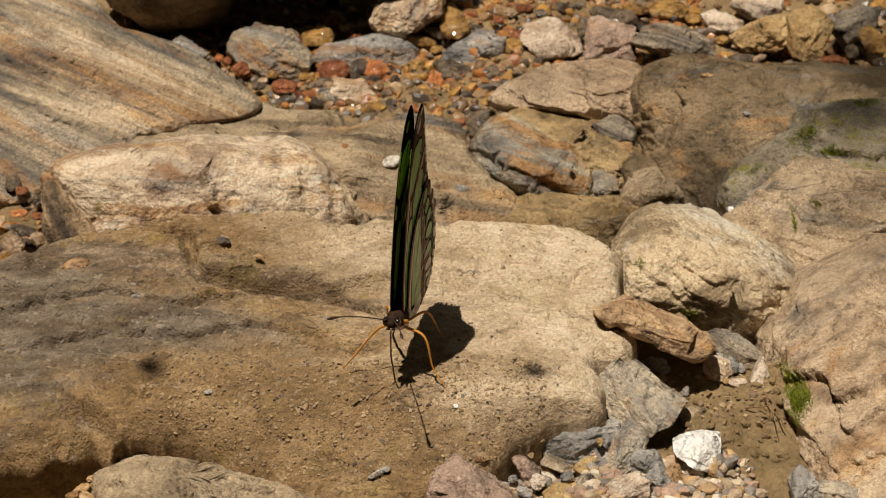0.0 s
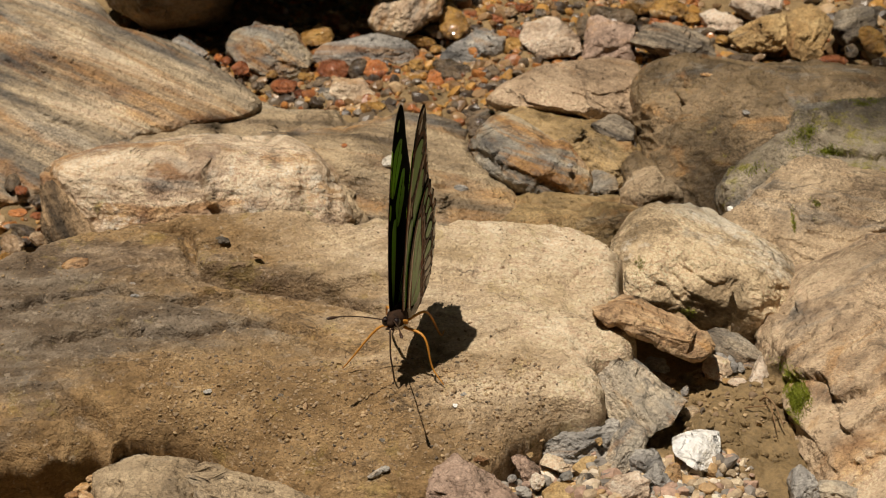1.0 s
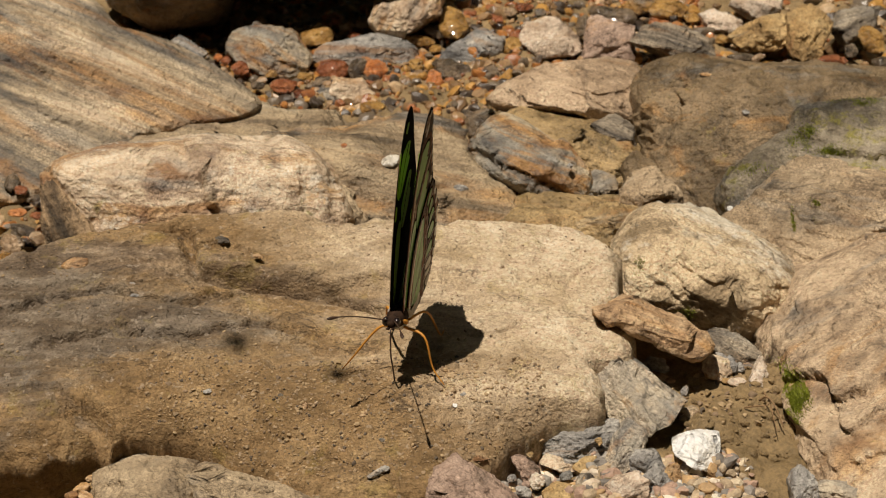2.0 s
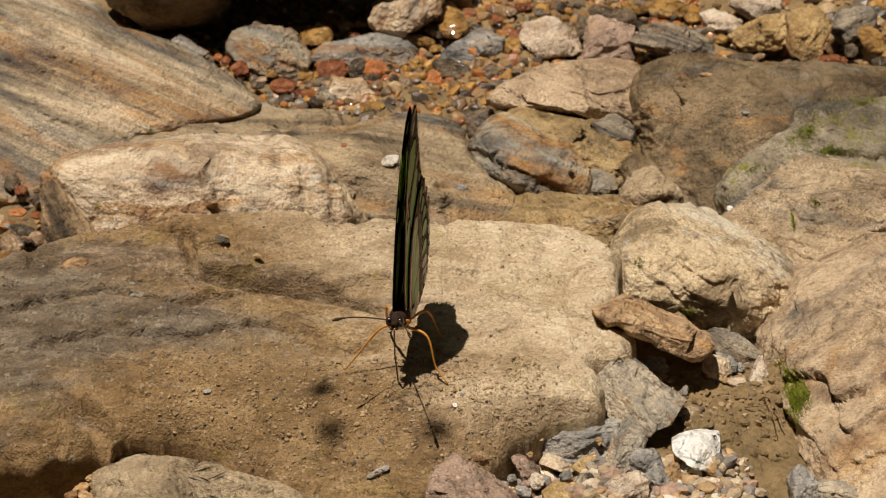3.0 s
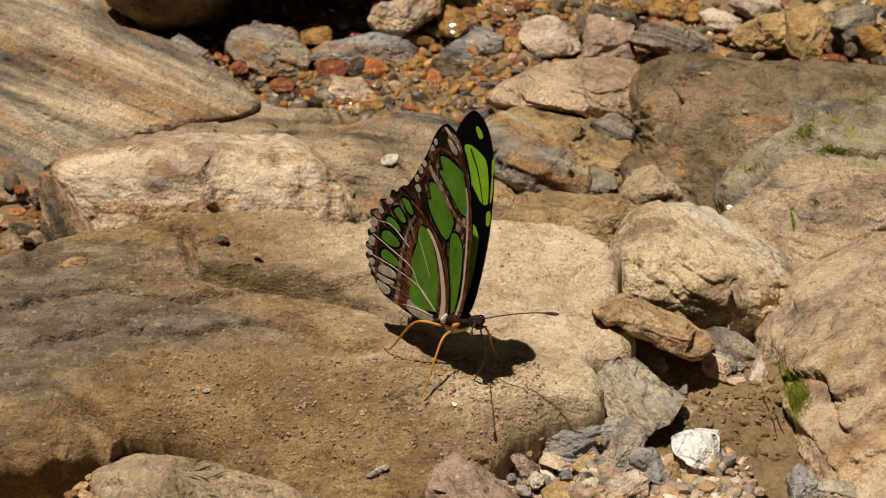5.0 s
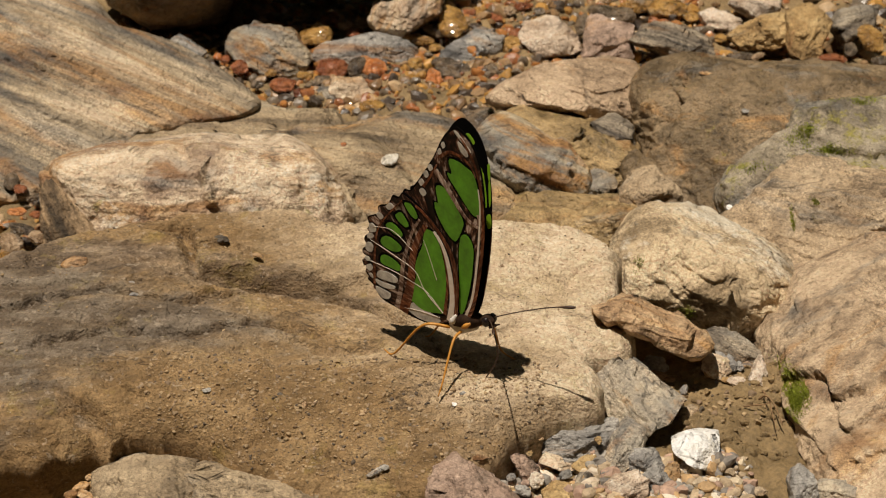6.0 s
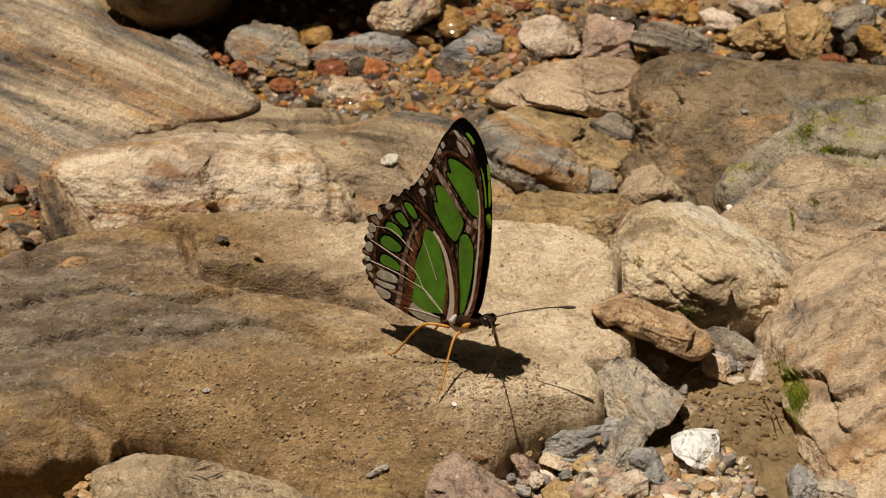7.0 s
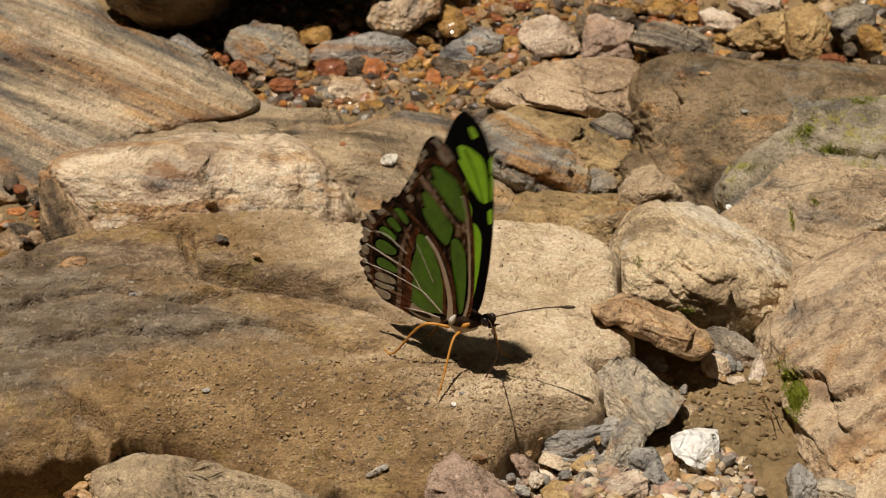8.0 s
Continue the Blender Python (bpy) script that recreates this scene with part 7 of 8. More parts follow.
rock("pebble", (0.0345, 0.2013, -0.0321), [(1.7, -1.0), (0.7, -1.5), (-0.6, -1.2), (-1.8, -0.1), (-1.9, 1.1), (-0.8, 1.5), (0.6, 1.2), (2.1, -0.1)], 3.2, "wet_pale", 202, 4, "wet pale pebble in the stream bed", tilt=-30, group="pebbles in the stream bed", bulk=3.2, cuts=8, chip=0.72)
rock("pebble", (0.0389, 0.1929, -0.0321), [(2.7, -0.4), (1.5, -1.7), (-0.1, -1.6), (-2.3, -0.7), (-3.1, 0.4), (-2.2, 1.3), (0.3, 1.6), (2.7, 0.6)], 4.1, "wet_dark", 203, 4, "wet dark grey pebble in the stream bed", tilt=-10, group="pebbles in the stream bed", bulk=3.2, cuts=8, chip=0.72)
rock("pebble", (0.0322, 0.1999, -0.0322), [(1.5, -0.1), (1.0, -1.1), (-0.1, -1.5), (-1.1, -1.1), (-1.5, 0.1), (-1.0, 0.9), (-0.0, 1.7), (0.9, 1.2)], 3.3, "wet_dark", 204, 4, "wet dark grey pebble in the stream bed", tilt=0, group="pebbles in the stream bed", bulk=3.2, cuts=8, chip=0.72)
rock("pebble", (0.0376, 0.2010, -0.0323), [(1.6, -0.5), (0.6, -1.3), (-0.1, -1.2), (-1.4, -0.6), (-1.6, 0.6), (-0.7, 1.3), (0.4, 1.2), (1.7, 0.3)], 3.0, "wet_pale", 205, 4, "wet pale pebble in the stream bed", tilt=-20, group="pebbles in the stream bed", bulk=3.2, cuts=8, chip=0.72)
rock("pebble", (0.0294, 0.2042, -0.0322), [(1.4, -0.9), (0.4, -1.3), (-0.8, -0.7), (-1.4, 0.0), (-1.2, 0.9), (-0.3, 1.4), (0.6, 0.8), (1.4, -0.3)], 2.5, "wet_pale", 206, 4, "wet pale pebble in the stream bed", tilt=-40, group="pebbles in the stream bed", bulk=3.2, cuts=8, chip=0.72)
rock("pebble", (0.0237, 0.1540, -0.0326), [(1.3, -0.2), (0.9, -0.7), (-0.5, -0.8), (-1.0, -0.4), (-1.3, 0.2), (-0.7, 0.8), (0.2, 0.8), (1.0, 0.5)], 1.9, "wet_rust", 207, 4, "wet rust-red pebble in the stream bed", tilt=-10, group="pebbles in the stream bed", bulk=3.2, cuts=8, chip=0.72)
rock("pebble", (0.0074, 0.1844, -0.0323), [(1.6, 0.2), (1.1, -0.9), (-0.2, -1.2), (-1.3, -0.7), (-1.6, 0.2), (-1.2, 0.7), (0.3, 1.2), (1.0, 1.0)], 2.7, "wet_pale", 208, 4, "wet pale pebble in the stream bed", tilt=0, group="pebbles in the stream bed", bulk=3.2, cuts=8, chip=0.72)
rock("stone", (-0.1009, 0.1143, -0.0183), [(-7.0, 11.5), (-4.3, 13.7), (-0.7, 9.2), (3.6, 3.5), (8.4, -3.2), (10.8, -7.0), (5.1, -9.2), (-4.0, -8.6), (-6.4, 1.4)], 14, "splinter", 209, 6, "dark splintered rock edge under the cream boulder", tilt=-58, bulk=3, ledge=1.4, rough=1.4, foot=0.8)
rock("flat_rock", (-0.0874, 0.1960, -0.0366), [(-60.5, -4.4), (-36.6, 1.4), (-17.7, 5.6), (-4.0, 11.4), (9.7, 13.1), (21.6, 13.4), (33.6, 13.4), (49.0, 11.4), (62.7, 12.2), (67.5, 9.0), (55.9, 2.5), (30.2, -4.4), (-12.6, -11.2), (-60.5, -16.4)], 40, "lowrock", 210, 6, "wet dark layered rock under the boulder", faces=70, hard=0.5, tilt=-4, bulk=3.2, ledge=2.5, foot=1.1)
rock("stone", (-0.0285, 0.1277, -0.0248), [(-6.8, 5.1), (-2.3, 9.3), (1.9, 6.7), (6.2, 0.9), (9.3, -5.3), (0.0, -7.3), (-6.2, -4.9)], 16, "frontgrey", 211, 6, "brown layered stone beside the cream boulder", tilt=-50, bulk=3, ledge=1.6, rough=1.2, foot=0.8)
rock("pebble", (-0.0524, 0.0486, 0.0073), [(1.9, -0.5), (1.3, -0.8), (-0.2, -0.8), (-1.4, -0.4), (-1.8, 0.5), (-1.0, 0.9), (0.0, 0.9), (1.3, 0.4)], 2.2, "darklayer", 212, 4, "small black angular pebble on the slab", tilt=-10, group="loose chips on the rocks", bulk=3.2, cuts=8, chip=0.72)
rock("pebble", (-0.0860, 0.0396, 0.0055), [(3.0, 0.2), (2.3, -1.0), (0.3, -1.4), (-1.9, -1.6), (-3.2, -0.4), (-2.3, 0.7), (-0.1, 1.7), (2.3, 1.4)], 4.0, "rusty", 213, 4, "brown stone chip resting on the slab", tilt=10, group="loose chips on the rocks", bulk=3.2, cuts=8, chip=0.72)
rock("pebble", (-0.0504, -0.0070, -0.0015), [(0.9, -0.4), (0.6, -0.7), (-0.1, -0.7), (-1.0, -0.1), (-1.1, 0.4), (-0.4, 0.8), (0.2, 0.6), (1.1, 0.0)], 1.7, "slate", 214, 4, "pale grey chip on the slab", tilt=-20, group="loose chips on the rocks", bulk=3.2, cuts=8, chip=0.72)
rock("pebble", (-0.0705, 0.0249, 0.0050), [(1.2, 0.1), (0.7, -0.4), (-0.1, -0.5), (-0.9, -0.3), (-1.0, 0.0), (-0.7, 0.4), (0.1, 0.5), (0.8, 0.3)], 1.3, "slate", 215, 4, "pale grey flake on the slab", tilt=0, group="loose chips on the rocks", bulk=3.2, cuts=8, chip=0.72)
rock("pebble", (-0.0352, -0.0063, -0.0031), [(0.7, -0.0), (0.5, -0.4), (0.1, -0.6), (-0.4, -0.5), (-0.6, -0.1), (-0.6, 0.4), (-0.1, 0.6), (0.5, 0.4)], 1.3, "darklayer", 216, 4, "tiny dark pebble on the slab", tilt=0, group="loose chips on the rocks", bulk=3.2, cuts=8, chip=0.72)
rock("pebble", (-0.0132, -0.0303, -0.0069), [(-3.0, -1.1), (-1.6, -0.2), (0.2, 0.9), (1.6, 1.0), (2.0, 0.3), (1.0, -0.1), (-0.4, -1.0), (-2.2, -1.6)], 2.7, "slate", 217, 4, "grey pebble at the slab's lower edge", tilt=30, group="loose chips on the rocks", bulk=3.2, cuts=8, chip=0.72)
rock("pebble", (-0.0298, -0.0094, -0.0038), [(1.2, -0.1), (0.7, -0.5), (0.0, -0.7), (-0.8, -0.5), (-1.1, 0.1), (-0.8, 0.5), (0.0, 0.7), (0.8, 0.5)], 1.7, "rusty", 218, 4, "small brown pebble on the slab", tilt=0, group="loose chips on the rocks", bulk=3.2, cuts=8, chip=0.72)
rock("pebble", (-0.0148, 0.1414, -0.0149), [(2.4, 1.1), (2.0, -0.4), (0.8, -1.7), (-1.3, -1.7), (-2.5, -0.9), (-2.1, 0.5), (-0.4, 1.6), (1.5, 1.8)], 4.0, "quartz", 219, 4, "white angular chip on the low rock", tilt=20, group="loose chips on the rocks", bulk=3.2, cuts=8, chip=0.72)
rock("pebble", (0.0048, 0.1393, -0.0222), [(2.2, -0.3), (1.4, -0.8), (0.0, -1.0), (-1.1, -0.7), (-2.2, 0.1), (-1.3, 0.9), (0.5, 0.9), (1.4, 0.5)], 2.5, "slate", 220, 4, "grey flat pebble on the low rock", tilt=-5, group="loose chips on the rocks", bulk=3.2, cuts=8, chip=0.72)
rock("pebble", (-0.0278, 0.1484, -0.0134), [(0.8, 0.1), (0.6, -0.4), (0.1, -0.7), (-0.5, -0.5), (-0.8, 0.0), (-0.7, 0.4), (-0.0, 0.6), (0.6, 0.5)], 1.4, "wet_orange", 221, 4, "tiny orange pebble on the low rock", tilt=0, group="loose chips on the rocks", bulk=3.2, cuts=8, chip=0.72)
rock("pebble", (0.0765, 0.1783, -0.0045), [(2.6, -0.5), (1.7, -0.7), (0.0, -0.6), (-1.8, -0.2), (-2.5, 0.4), (-1.5, 0.7), (0.0, 0.7), (1.8, 0.1)], 2.1, "rusty", 222, 4, "brown splinter of wood or bark on the boulder", tilt=-8, group="loose chips on the rocks", bulk=3.2, cuts=8, chip=0.72)
rock("pebble", (0.0859, 0.1611, -0.0086), [(1.3, -0.1), (0.9, -0.6), (-0.1, -0.9), (-1.0, -0.6), (-1.2, 0.0), (-0.8, 0.6), (0.2, 1.0), (0.7, 0.7)], 2.2, "slate", 223, 4, "small grey pebble on the olive boulder", tilt=0, group="loose chips on the rocks", bulk=3.2, cuts=8, chip=0.72)
rock("pebble", (0.0756, 0.1082, -0.0134), [(0.8, 0.0), (0.7, -0.5), (0.1, -0.8), (-0.7, -0.5), (-0.8, -0.1), (-0.6, 0.6), (0.0, 0.7), (0.6, 0.6)], 1.6, "quartz", 224, 4, "tiny white pebble between the boulders", tilt=0, group="loose chips on the rocks", bulk=3.2, cuts=8, chip=0.72)
rock("pebble", (0.0355, 0.1471, -0.0189), [(0.9, -0.1), (0.6, -0.5), (-0.0, -0.6), (-0.8, -0.4), (-0.9, 0.0), (-0.6, 0.5), (-0.1, 0.6), (0.7, 0.4)], 1.5, "slate", 225, 4, "grey chip on the rust-streaked boulder", tilt=0, group="loose chips on the rocks", bulk=3.2, cuts=8, chip=0.72)
rock("pebble", (-0.0434, 0.0408, 0.0070), [(1.2, -0.2), (0.9, -0.5), (0.1, -0.5), (-1.0, -0.2), (-1.1, 0.0), (-1.0, 0.4), (-0.0, 0.6), (0.8, 0.2)], 1.4, "rusty", 226, 4, "thin brown flake on the slab", tilt=-5, group="loose chips on the rocks", bulk=3.2, cuts=8, chip=0.72)
rock("pebble", (0.0208, -0.0150, -0.0085), [(0.8, -0.3), (0.4, -0.5), (-0.1, -0.5), (-0.7, -0.2), (-0.7, 0.3), (-0.6, 0.5), (0.1, 0.5), (0.7, 0.1)], 1.2, "rusty", 227, 4, "small brown chip at the slab edge", tilt=-20, group="loose chips on the rocks", bulk=3.2, cuts=8, chip=0.72)


# ---- gravel ----
def gravel(name, label, material, count, box, sizes, seed, level=0.0, top=None):
    """One heap of small pebbles lying on the bed."""
    rng = np.random.default_rng(seed)
    v, f = ball(2)
    V, T = [], []
    x = rng.uniform(box[0], box[1], count)
    y = rng.uniform(box[2], box[3], count)
    s = sizes[0] * (sizes[1] / sizes[0]) ** (rng.uniform(0, 1, count) ** 2.2)
    z = bed_height(x, y) if top is None else top(x, y)
    for k in range(count):
        ax = s[k] * np.array([rng.uniform(0.8, 1.3), rng.uniform(0.7, 1.1), rng.uniform(0.45, 0.8)])
        q = v * ax * (1 + 0.16 * value_noise(v * 1.3 + k * 3.7, seed)[:, None] + 0.10 * value_noise(v * 2.7 + k * 1.7, seed + 1)[:, None])
        for _ in range(4):
            n = rng.normal(size=3)
            n /= np.linalg.norm(n)
            h = q @ n
            q = q - np.maximum(h - h.max() * rng.uniform(0.5, 0.85), 0)[:, None] * n
        e = Euler((rng.normal() * 0.4, rng.normal() * 0.4, rng.uniform(0, 6.28))).to_matrix()
        q = q @ np.array(e).T + (x[k], y[k], z[k] + level + 0.12 * ax[2])
        T.append(f + len(v) * k)
        V.append(q)
    ob = new(name, mesh_of(name, np.concatenate(V), np.concatenate(T), smooth=False))
    ob.data.materials.append(MAT[material])
    return tagged(ob, label, "gravel", kind="stuff")


gravel("gravel", "wet orange and brown gravel of the stream bed", "wet_gravel", 8500, (-0.11, 0.09, 0.16, 0.36), (0.0007, 0.0034), 11)
gravel("gravel", "wet gravel under the bank stones", "wet_gravel", 1500, (0.06, 0.24, 0.23, 0.40), (0.0012, 0.0048), 14)
gravel("gravel", "wet pebbles beside the boulders", "wet_gravel", 700, (-0.16, -0.095, 0.085, 0.19), (0.001, 0.004), 12)
gravel("gravel", "dry mixed gravel at the slab's foot", "dry_gravel", 1900, (-0.002, 0.066, -0.045, -0.015), (0.0005, 0.0024), 13)
gravel("gravel", "sandy crumbs on the bank", "grit", 600, (0.03, 0.085, -0.004, 0.05), (0.0003, 0.0012), 15)
gravel("clods", "crumbly damp earth on the sandy bank", "sand", 420, (0.045, 0.085, -0.014, 0.03), (0.0003, 0.0014), 18)


def on_slab(x, y):
    z, gap = slab_height(x, y)
    return np.where(gap > 0.001, z, -0.03)


gravel("grit", "brown sand grains and crumbs on the slab", "grit", 4500, (-0.065, 0.022, -0.032, 0.004), (0.00012, 0.00060), 16, 0.0, on_slab)
gravel("grit", "scattered sand grains on the slab", "grit", 1600, (-0.12, 0.045, -0.030, 0.06), (0.00012, 0.0005), 17, 0.0, on_slab)


# ---- loose chips on the slab ----
def chip(material, x, y, wide, high, seed, label):
    """A broken splinter of stone that lies on the slab."""
    rng = np.random.default_rng(seed)
    turn = rng.uniform(0, 6.28, 8)
    shape = [(wide * math.cos(0.785 * k) * (0.8 + 0.25 * math.sin(turn[k])), high * math.sin(0.785 * k) * (0.8 + 0.25 * math.cos(turn[k]))) for k in range(8)]
    z = max(float(slab_height(np.array([x]), np.array([y]))[0][0]), -0.013)
    rock("pebble", (x, y, z + 0.0002 * high), shape, 1.2 * high, material, seed, 4, label, tilt=float(rng.uniform(-30, 30)), group="chips on the slab", bulk=3.4, cuts=8, chip=0.72)


chip("quartz", 0.0023, -0.0142, 0.7, 0.5, 301, "small white chip on the slab")
chip("slate", 0.0044, -0.0116, 0.9, 0.5, 302, "small grey chip on the slab")
chip("rusty", 0.0073, -0.0247, 2.2, 0.8, 303, "thin orange sliver at the foot of the slab")
chip("ochre", 0.0185, -0.0195, 0.9, 0.7, 304, "small ochre chip on the slab")
chip("ochre", 0.0334, -0.0159, 1.1, 1.2, 305, "ochre chip beside the grey wedge stone")
chip("darklayer", -0.0352, -0.0094, 0.8, 0.5, 306, "small dark chip on the slab")
chip("slate", -0.0718, 0.032, 1.1, 0.5, 307, "small blue-grey chip on the slab")
chip("rusty", -0.0296, -0.0127, 0.9, 0.8, 308, "small reddish chip on the slab")
chip("tan", -0.0183, 0.015, 0.7, 0.5, 309, "small tan chip on the slab")
chip("slate", -0.0508, -0.0094, 1.1, 0.7, 310, "small blue-grey flake on the slab")
chip("darklayer", -0.0131, -0.0209, 0.8, 0.5, 311, "small dark chip on the slab")
chip("tan", -0.0071, -0.0146, 0.6, 0.5, 312, "small tan chip on the slab")
chip("tan", -0.0272, -0.0122, 0.5, 0.4, 314, "small tan chip on the slab")


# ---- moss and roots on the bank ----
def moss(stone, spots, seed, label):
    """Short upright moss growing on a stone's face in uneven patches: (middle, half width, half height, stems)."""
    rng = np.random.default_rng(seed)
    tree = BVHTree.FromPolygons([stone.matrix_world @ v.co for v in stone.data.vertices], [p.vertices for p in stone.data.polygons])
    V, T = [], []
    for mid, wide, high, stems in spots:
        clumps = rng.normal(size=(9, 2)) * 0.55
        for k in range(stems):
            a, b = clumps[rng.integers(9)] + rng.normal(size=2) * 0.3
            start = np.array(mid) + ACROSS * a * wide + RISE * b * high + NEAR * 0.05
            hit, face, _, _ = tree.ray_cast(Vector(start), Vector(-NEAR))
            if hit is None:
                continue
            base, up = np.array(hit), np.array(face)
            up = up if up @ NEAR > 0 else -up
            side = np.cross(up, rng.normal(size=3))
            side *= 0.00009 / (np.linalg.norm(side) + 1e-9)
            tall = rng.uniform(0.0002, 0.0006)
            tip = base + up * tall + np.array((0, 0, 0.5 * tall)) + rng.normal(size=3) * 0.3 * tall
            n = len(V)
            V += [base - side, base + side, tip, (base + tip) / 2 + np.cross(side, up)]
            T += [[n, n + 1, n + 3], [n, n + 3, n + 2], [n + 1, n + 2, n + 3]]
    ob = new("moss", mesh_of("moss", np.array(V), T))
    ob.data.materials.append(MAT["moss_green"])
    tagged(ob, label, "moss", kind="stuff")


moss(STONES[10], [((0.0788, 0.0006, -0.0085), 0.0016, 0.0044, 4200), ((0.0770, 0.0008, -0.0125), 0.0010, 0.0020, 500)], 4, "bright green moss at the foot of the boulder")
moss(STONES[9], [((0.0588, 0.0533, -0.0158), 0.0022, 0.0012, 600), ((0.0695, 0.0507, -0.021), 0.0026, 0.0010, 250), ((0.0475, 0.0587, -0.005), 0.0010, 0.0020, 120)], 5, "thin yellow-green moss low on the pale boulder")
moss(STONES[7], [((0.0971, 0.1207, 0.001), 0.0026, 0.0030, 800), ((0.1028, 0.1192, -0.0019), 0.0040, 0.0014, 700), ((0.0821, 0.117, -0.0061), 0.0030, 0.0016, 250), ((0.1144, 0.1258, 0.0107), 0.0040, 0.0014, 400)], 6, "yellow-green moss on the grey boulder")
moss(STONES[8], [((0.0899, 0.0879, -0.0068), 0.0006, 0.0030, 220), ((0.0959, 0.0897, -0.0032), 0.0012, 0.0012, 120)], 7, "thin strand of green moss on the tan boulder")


def root(points, width):
    line = bend(points, 6)
    ob = new("root", mesh_of("root", *tube(line, np.linspace(width, width * 0.4, len(line)), 6)))
    ob.data.materials.append(MAT["root_brown"])
    tagged(ob, "thin dry brown root on the sandy bank", "root", "roots on the bank")


root([(0.0705, 0.0050, -0.0108), (0.0718, 0.0040, -0.0093), (0.0732, 0.0010, -0.0096), (0.0748, -0.0040, -0.0123)], 0.00030)
root([(0.0670, 0.0035, -0.0118), (0.0692, 0.0028, -0.0110), (0.0715, 0.0020, -0.0103), (0.0730, 0.0028, -0.0098)], 0.00022)
root([(0.0715, 0.0070, -0.0098), (0.0725, 0.0035, -0.0100), (0.0728, -0.0010, -0.0113), (0.0732, -0.0050, -0.0128)], 0.00022)


# ---- butterfly ----
def wing_sheet(outline, z0, z1, ruffle=0.0):
    """A thin plate with this outline (forward, up) between two heights on either side of the wing's plane."""
    o = [(a * 0.00105, b * 0.00102) for a, b in outline]
    n = len(o)
    verts = [(a, z0, b) for a, b in o] + [(a, z1, b) for a, b in o]
    faces = [list(range(n)), list(range(n, 2 * n))[::-1]] + [[k, (k + 1) % n, n + (k + 1) % n, n + k] for k in range(n)]
    return verts, faces


def smooth_outline(points, n=5):
    P = [np.array(p, float) for p in points]
    m = len(P)
    out = []
    for i in range(m):
        a, b, c, d = P[i - 1], P[i], P[(i + 1) % m], P[(i + 2) % m]
        for s in np.linspace(0, 1, n, endpoint=False):
            out.append(tuple(0.5 * (2 * b + (c - a) * s + (2 * a - 5 * b + 4 * c - d) * s * s + (3 * b - a - 3 * c + d) * s ** 3)))
    return out


# wing shapes: forward and up from the hinge, in millimetres
FORE = [(0.68, 0.05), (2.9, 0.42), (4.88, 5.03), (6.62, 14.55), (7.88, 24.38), (7.88, 32.3), (6.81, 39.13), (4.81, 43.31), (2.15, 45.36), (0.49, 45.39), (-1.37, 43.82), (-2.97, 41.41), (-4.62, 37.93), (-6.76, 34.13), (-9.57, 29.81), (-11.74, 26.86), (-13.72, 24.89), (-10.14, 14.43), (-4.88, 5.1), (-0.58, 0.16)]
HIND = [(-0.28, -0.29), (0.35, 5.53), (0.06, 12.33), (-0.61, 16.21), (-2.41, 19.02), (-5.15, 21.52), (-7.45, 23.22), (-9.76, 24.78), (-11.78, 25.77), (-13.36, 25.95), (-14.38, 24.55), (-15.98, 24.46), (-16.69, 23.01), (-17.06, 21.8), (-18.38, 21.39), (-20.03, 20.59), (-20.25, 19.42), (-19.63, 18.79), (-21.3, 17.98), (-23.33, 16.78), (-23.23, 15.42), (-22.27, 14.9), (-23.64, 13.9), (-23.19, 12.92), (-24.41, 11.68), (-24.64, 10.49), (-23.86, 9.62), (-25.25, 8.31), (-25.31, 7.16), (-24.34, 6.63), (-25.57, 5.37), (-25.29, 4.33), (-24.31, 4.09), (-24.87, 2.76), (-24.08, 1.88), (-24.3, 0.95), (-23.0, 0.25), (-21.75, -1.46), (-20.47, -2.6), (-18.17, -3.08), (-15.22, -3.48), (-14.09, -3.79), (-10.02, -4.06), (-5.96, -3.75), (-3.86, -3.27), (-1.1, -1.43)]
FORE_GREEN = [[(-1.1, 37.41), (0.75, 37.96), (3.01, 37.34), (5.25, 36.06), (6.38, 32.49), (6.74, 28.0), (6.26, 26.78), (4.74, 26.83), (2.8, 28.74), (0.57, 31.35), (-1.21, 33.44), (-1.49, 34.41), (-0.41, 34.6)],
    [(-4.73, 29.71), (-3.76, 30.67), (-2.08, 30.26), (0.16, 27.51), (2.24, 24.56), (2.03, 22.49), (0.56, 19.31), (-0.54, 18.95), (-2.37, 20.39), (-4.61, 23.72), (-5.15, 26.23), (-4.21, 26.53)],
    [(1.51, 20.3), (3.08, 21.35), (4.43, 19.91), (4.83, 17.34), (4.07, 10.95), (2.69, 4.95), (1.68, 2.09), (0.74, 2.17), (0.9, 8.49), (0.92, 15.36)]]
FORE_LIME = [[(1.77, 42.16), (2.68, 42.42), (4.0, 40.88), (2.93, 40.17)],
    [(7.06, 36.49), (7.67, 37.06), (7.77, 34.23), (7.3, 33.43)],
    [(7.28, 32.51), (7.74, 32.91), (7.82, 29.0), (7.33, 27.52)],
    [(6.53, 25.01), (7.6, 25.62), (7.7, 22.99), (6.78, 22.42)]]
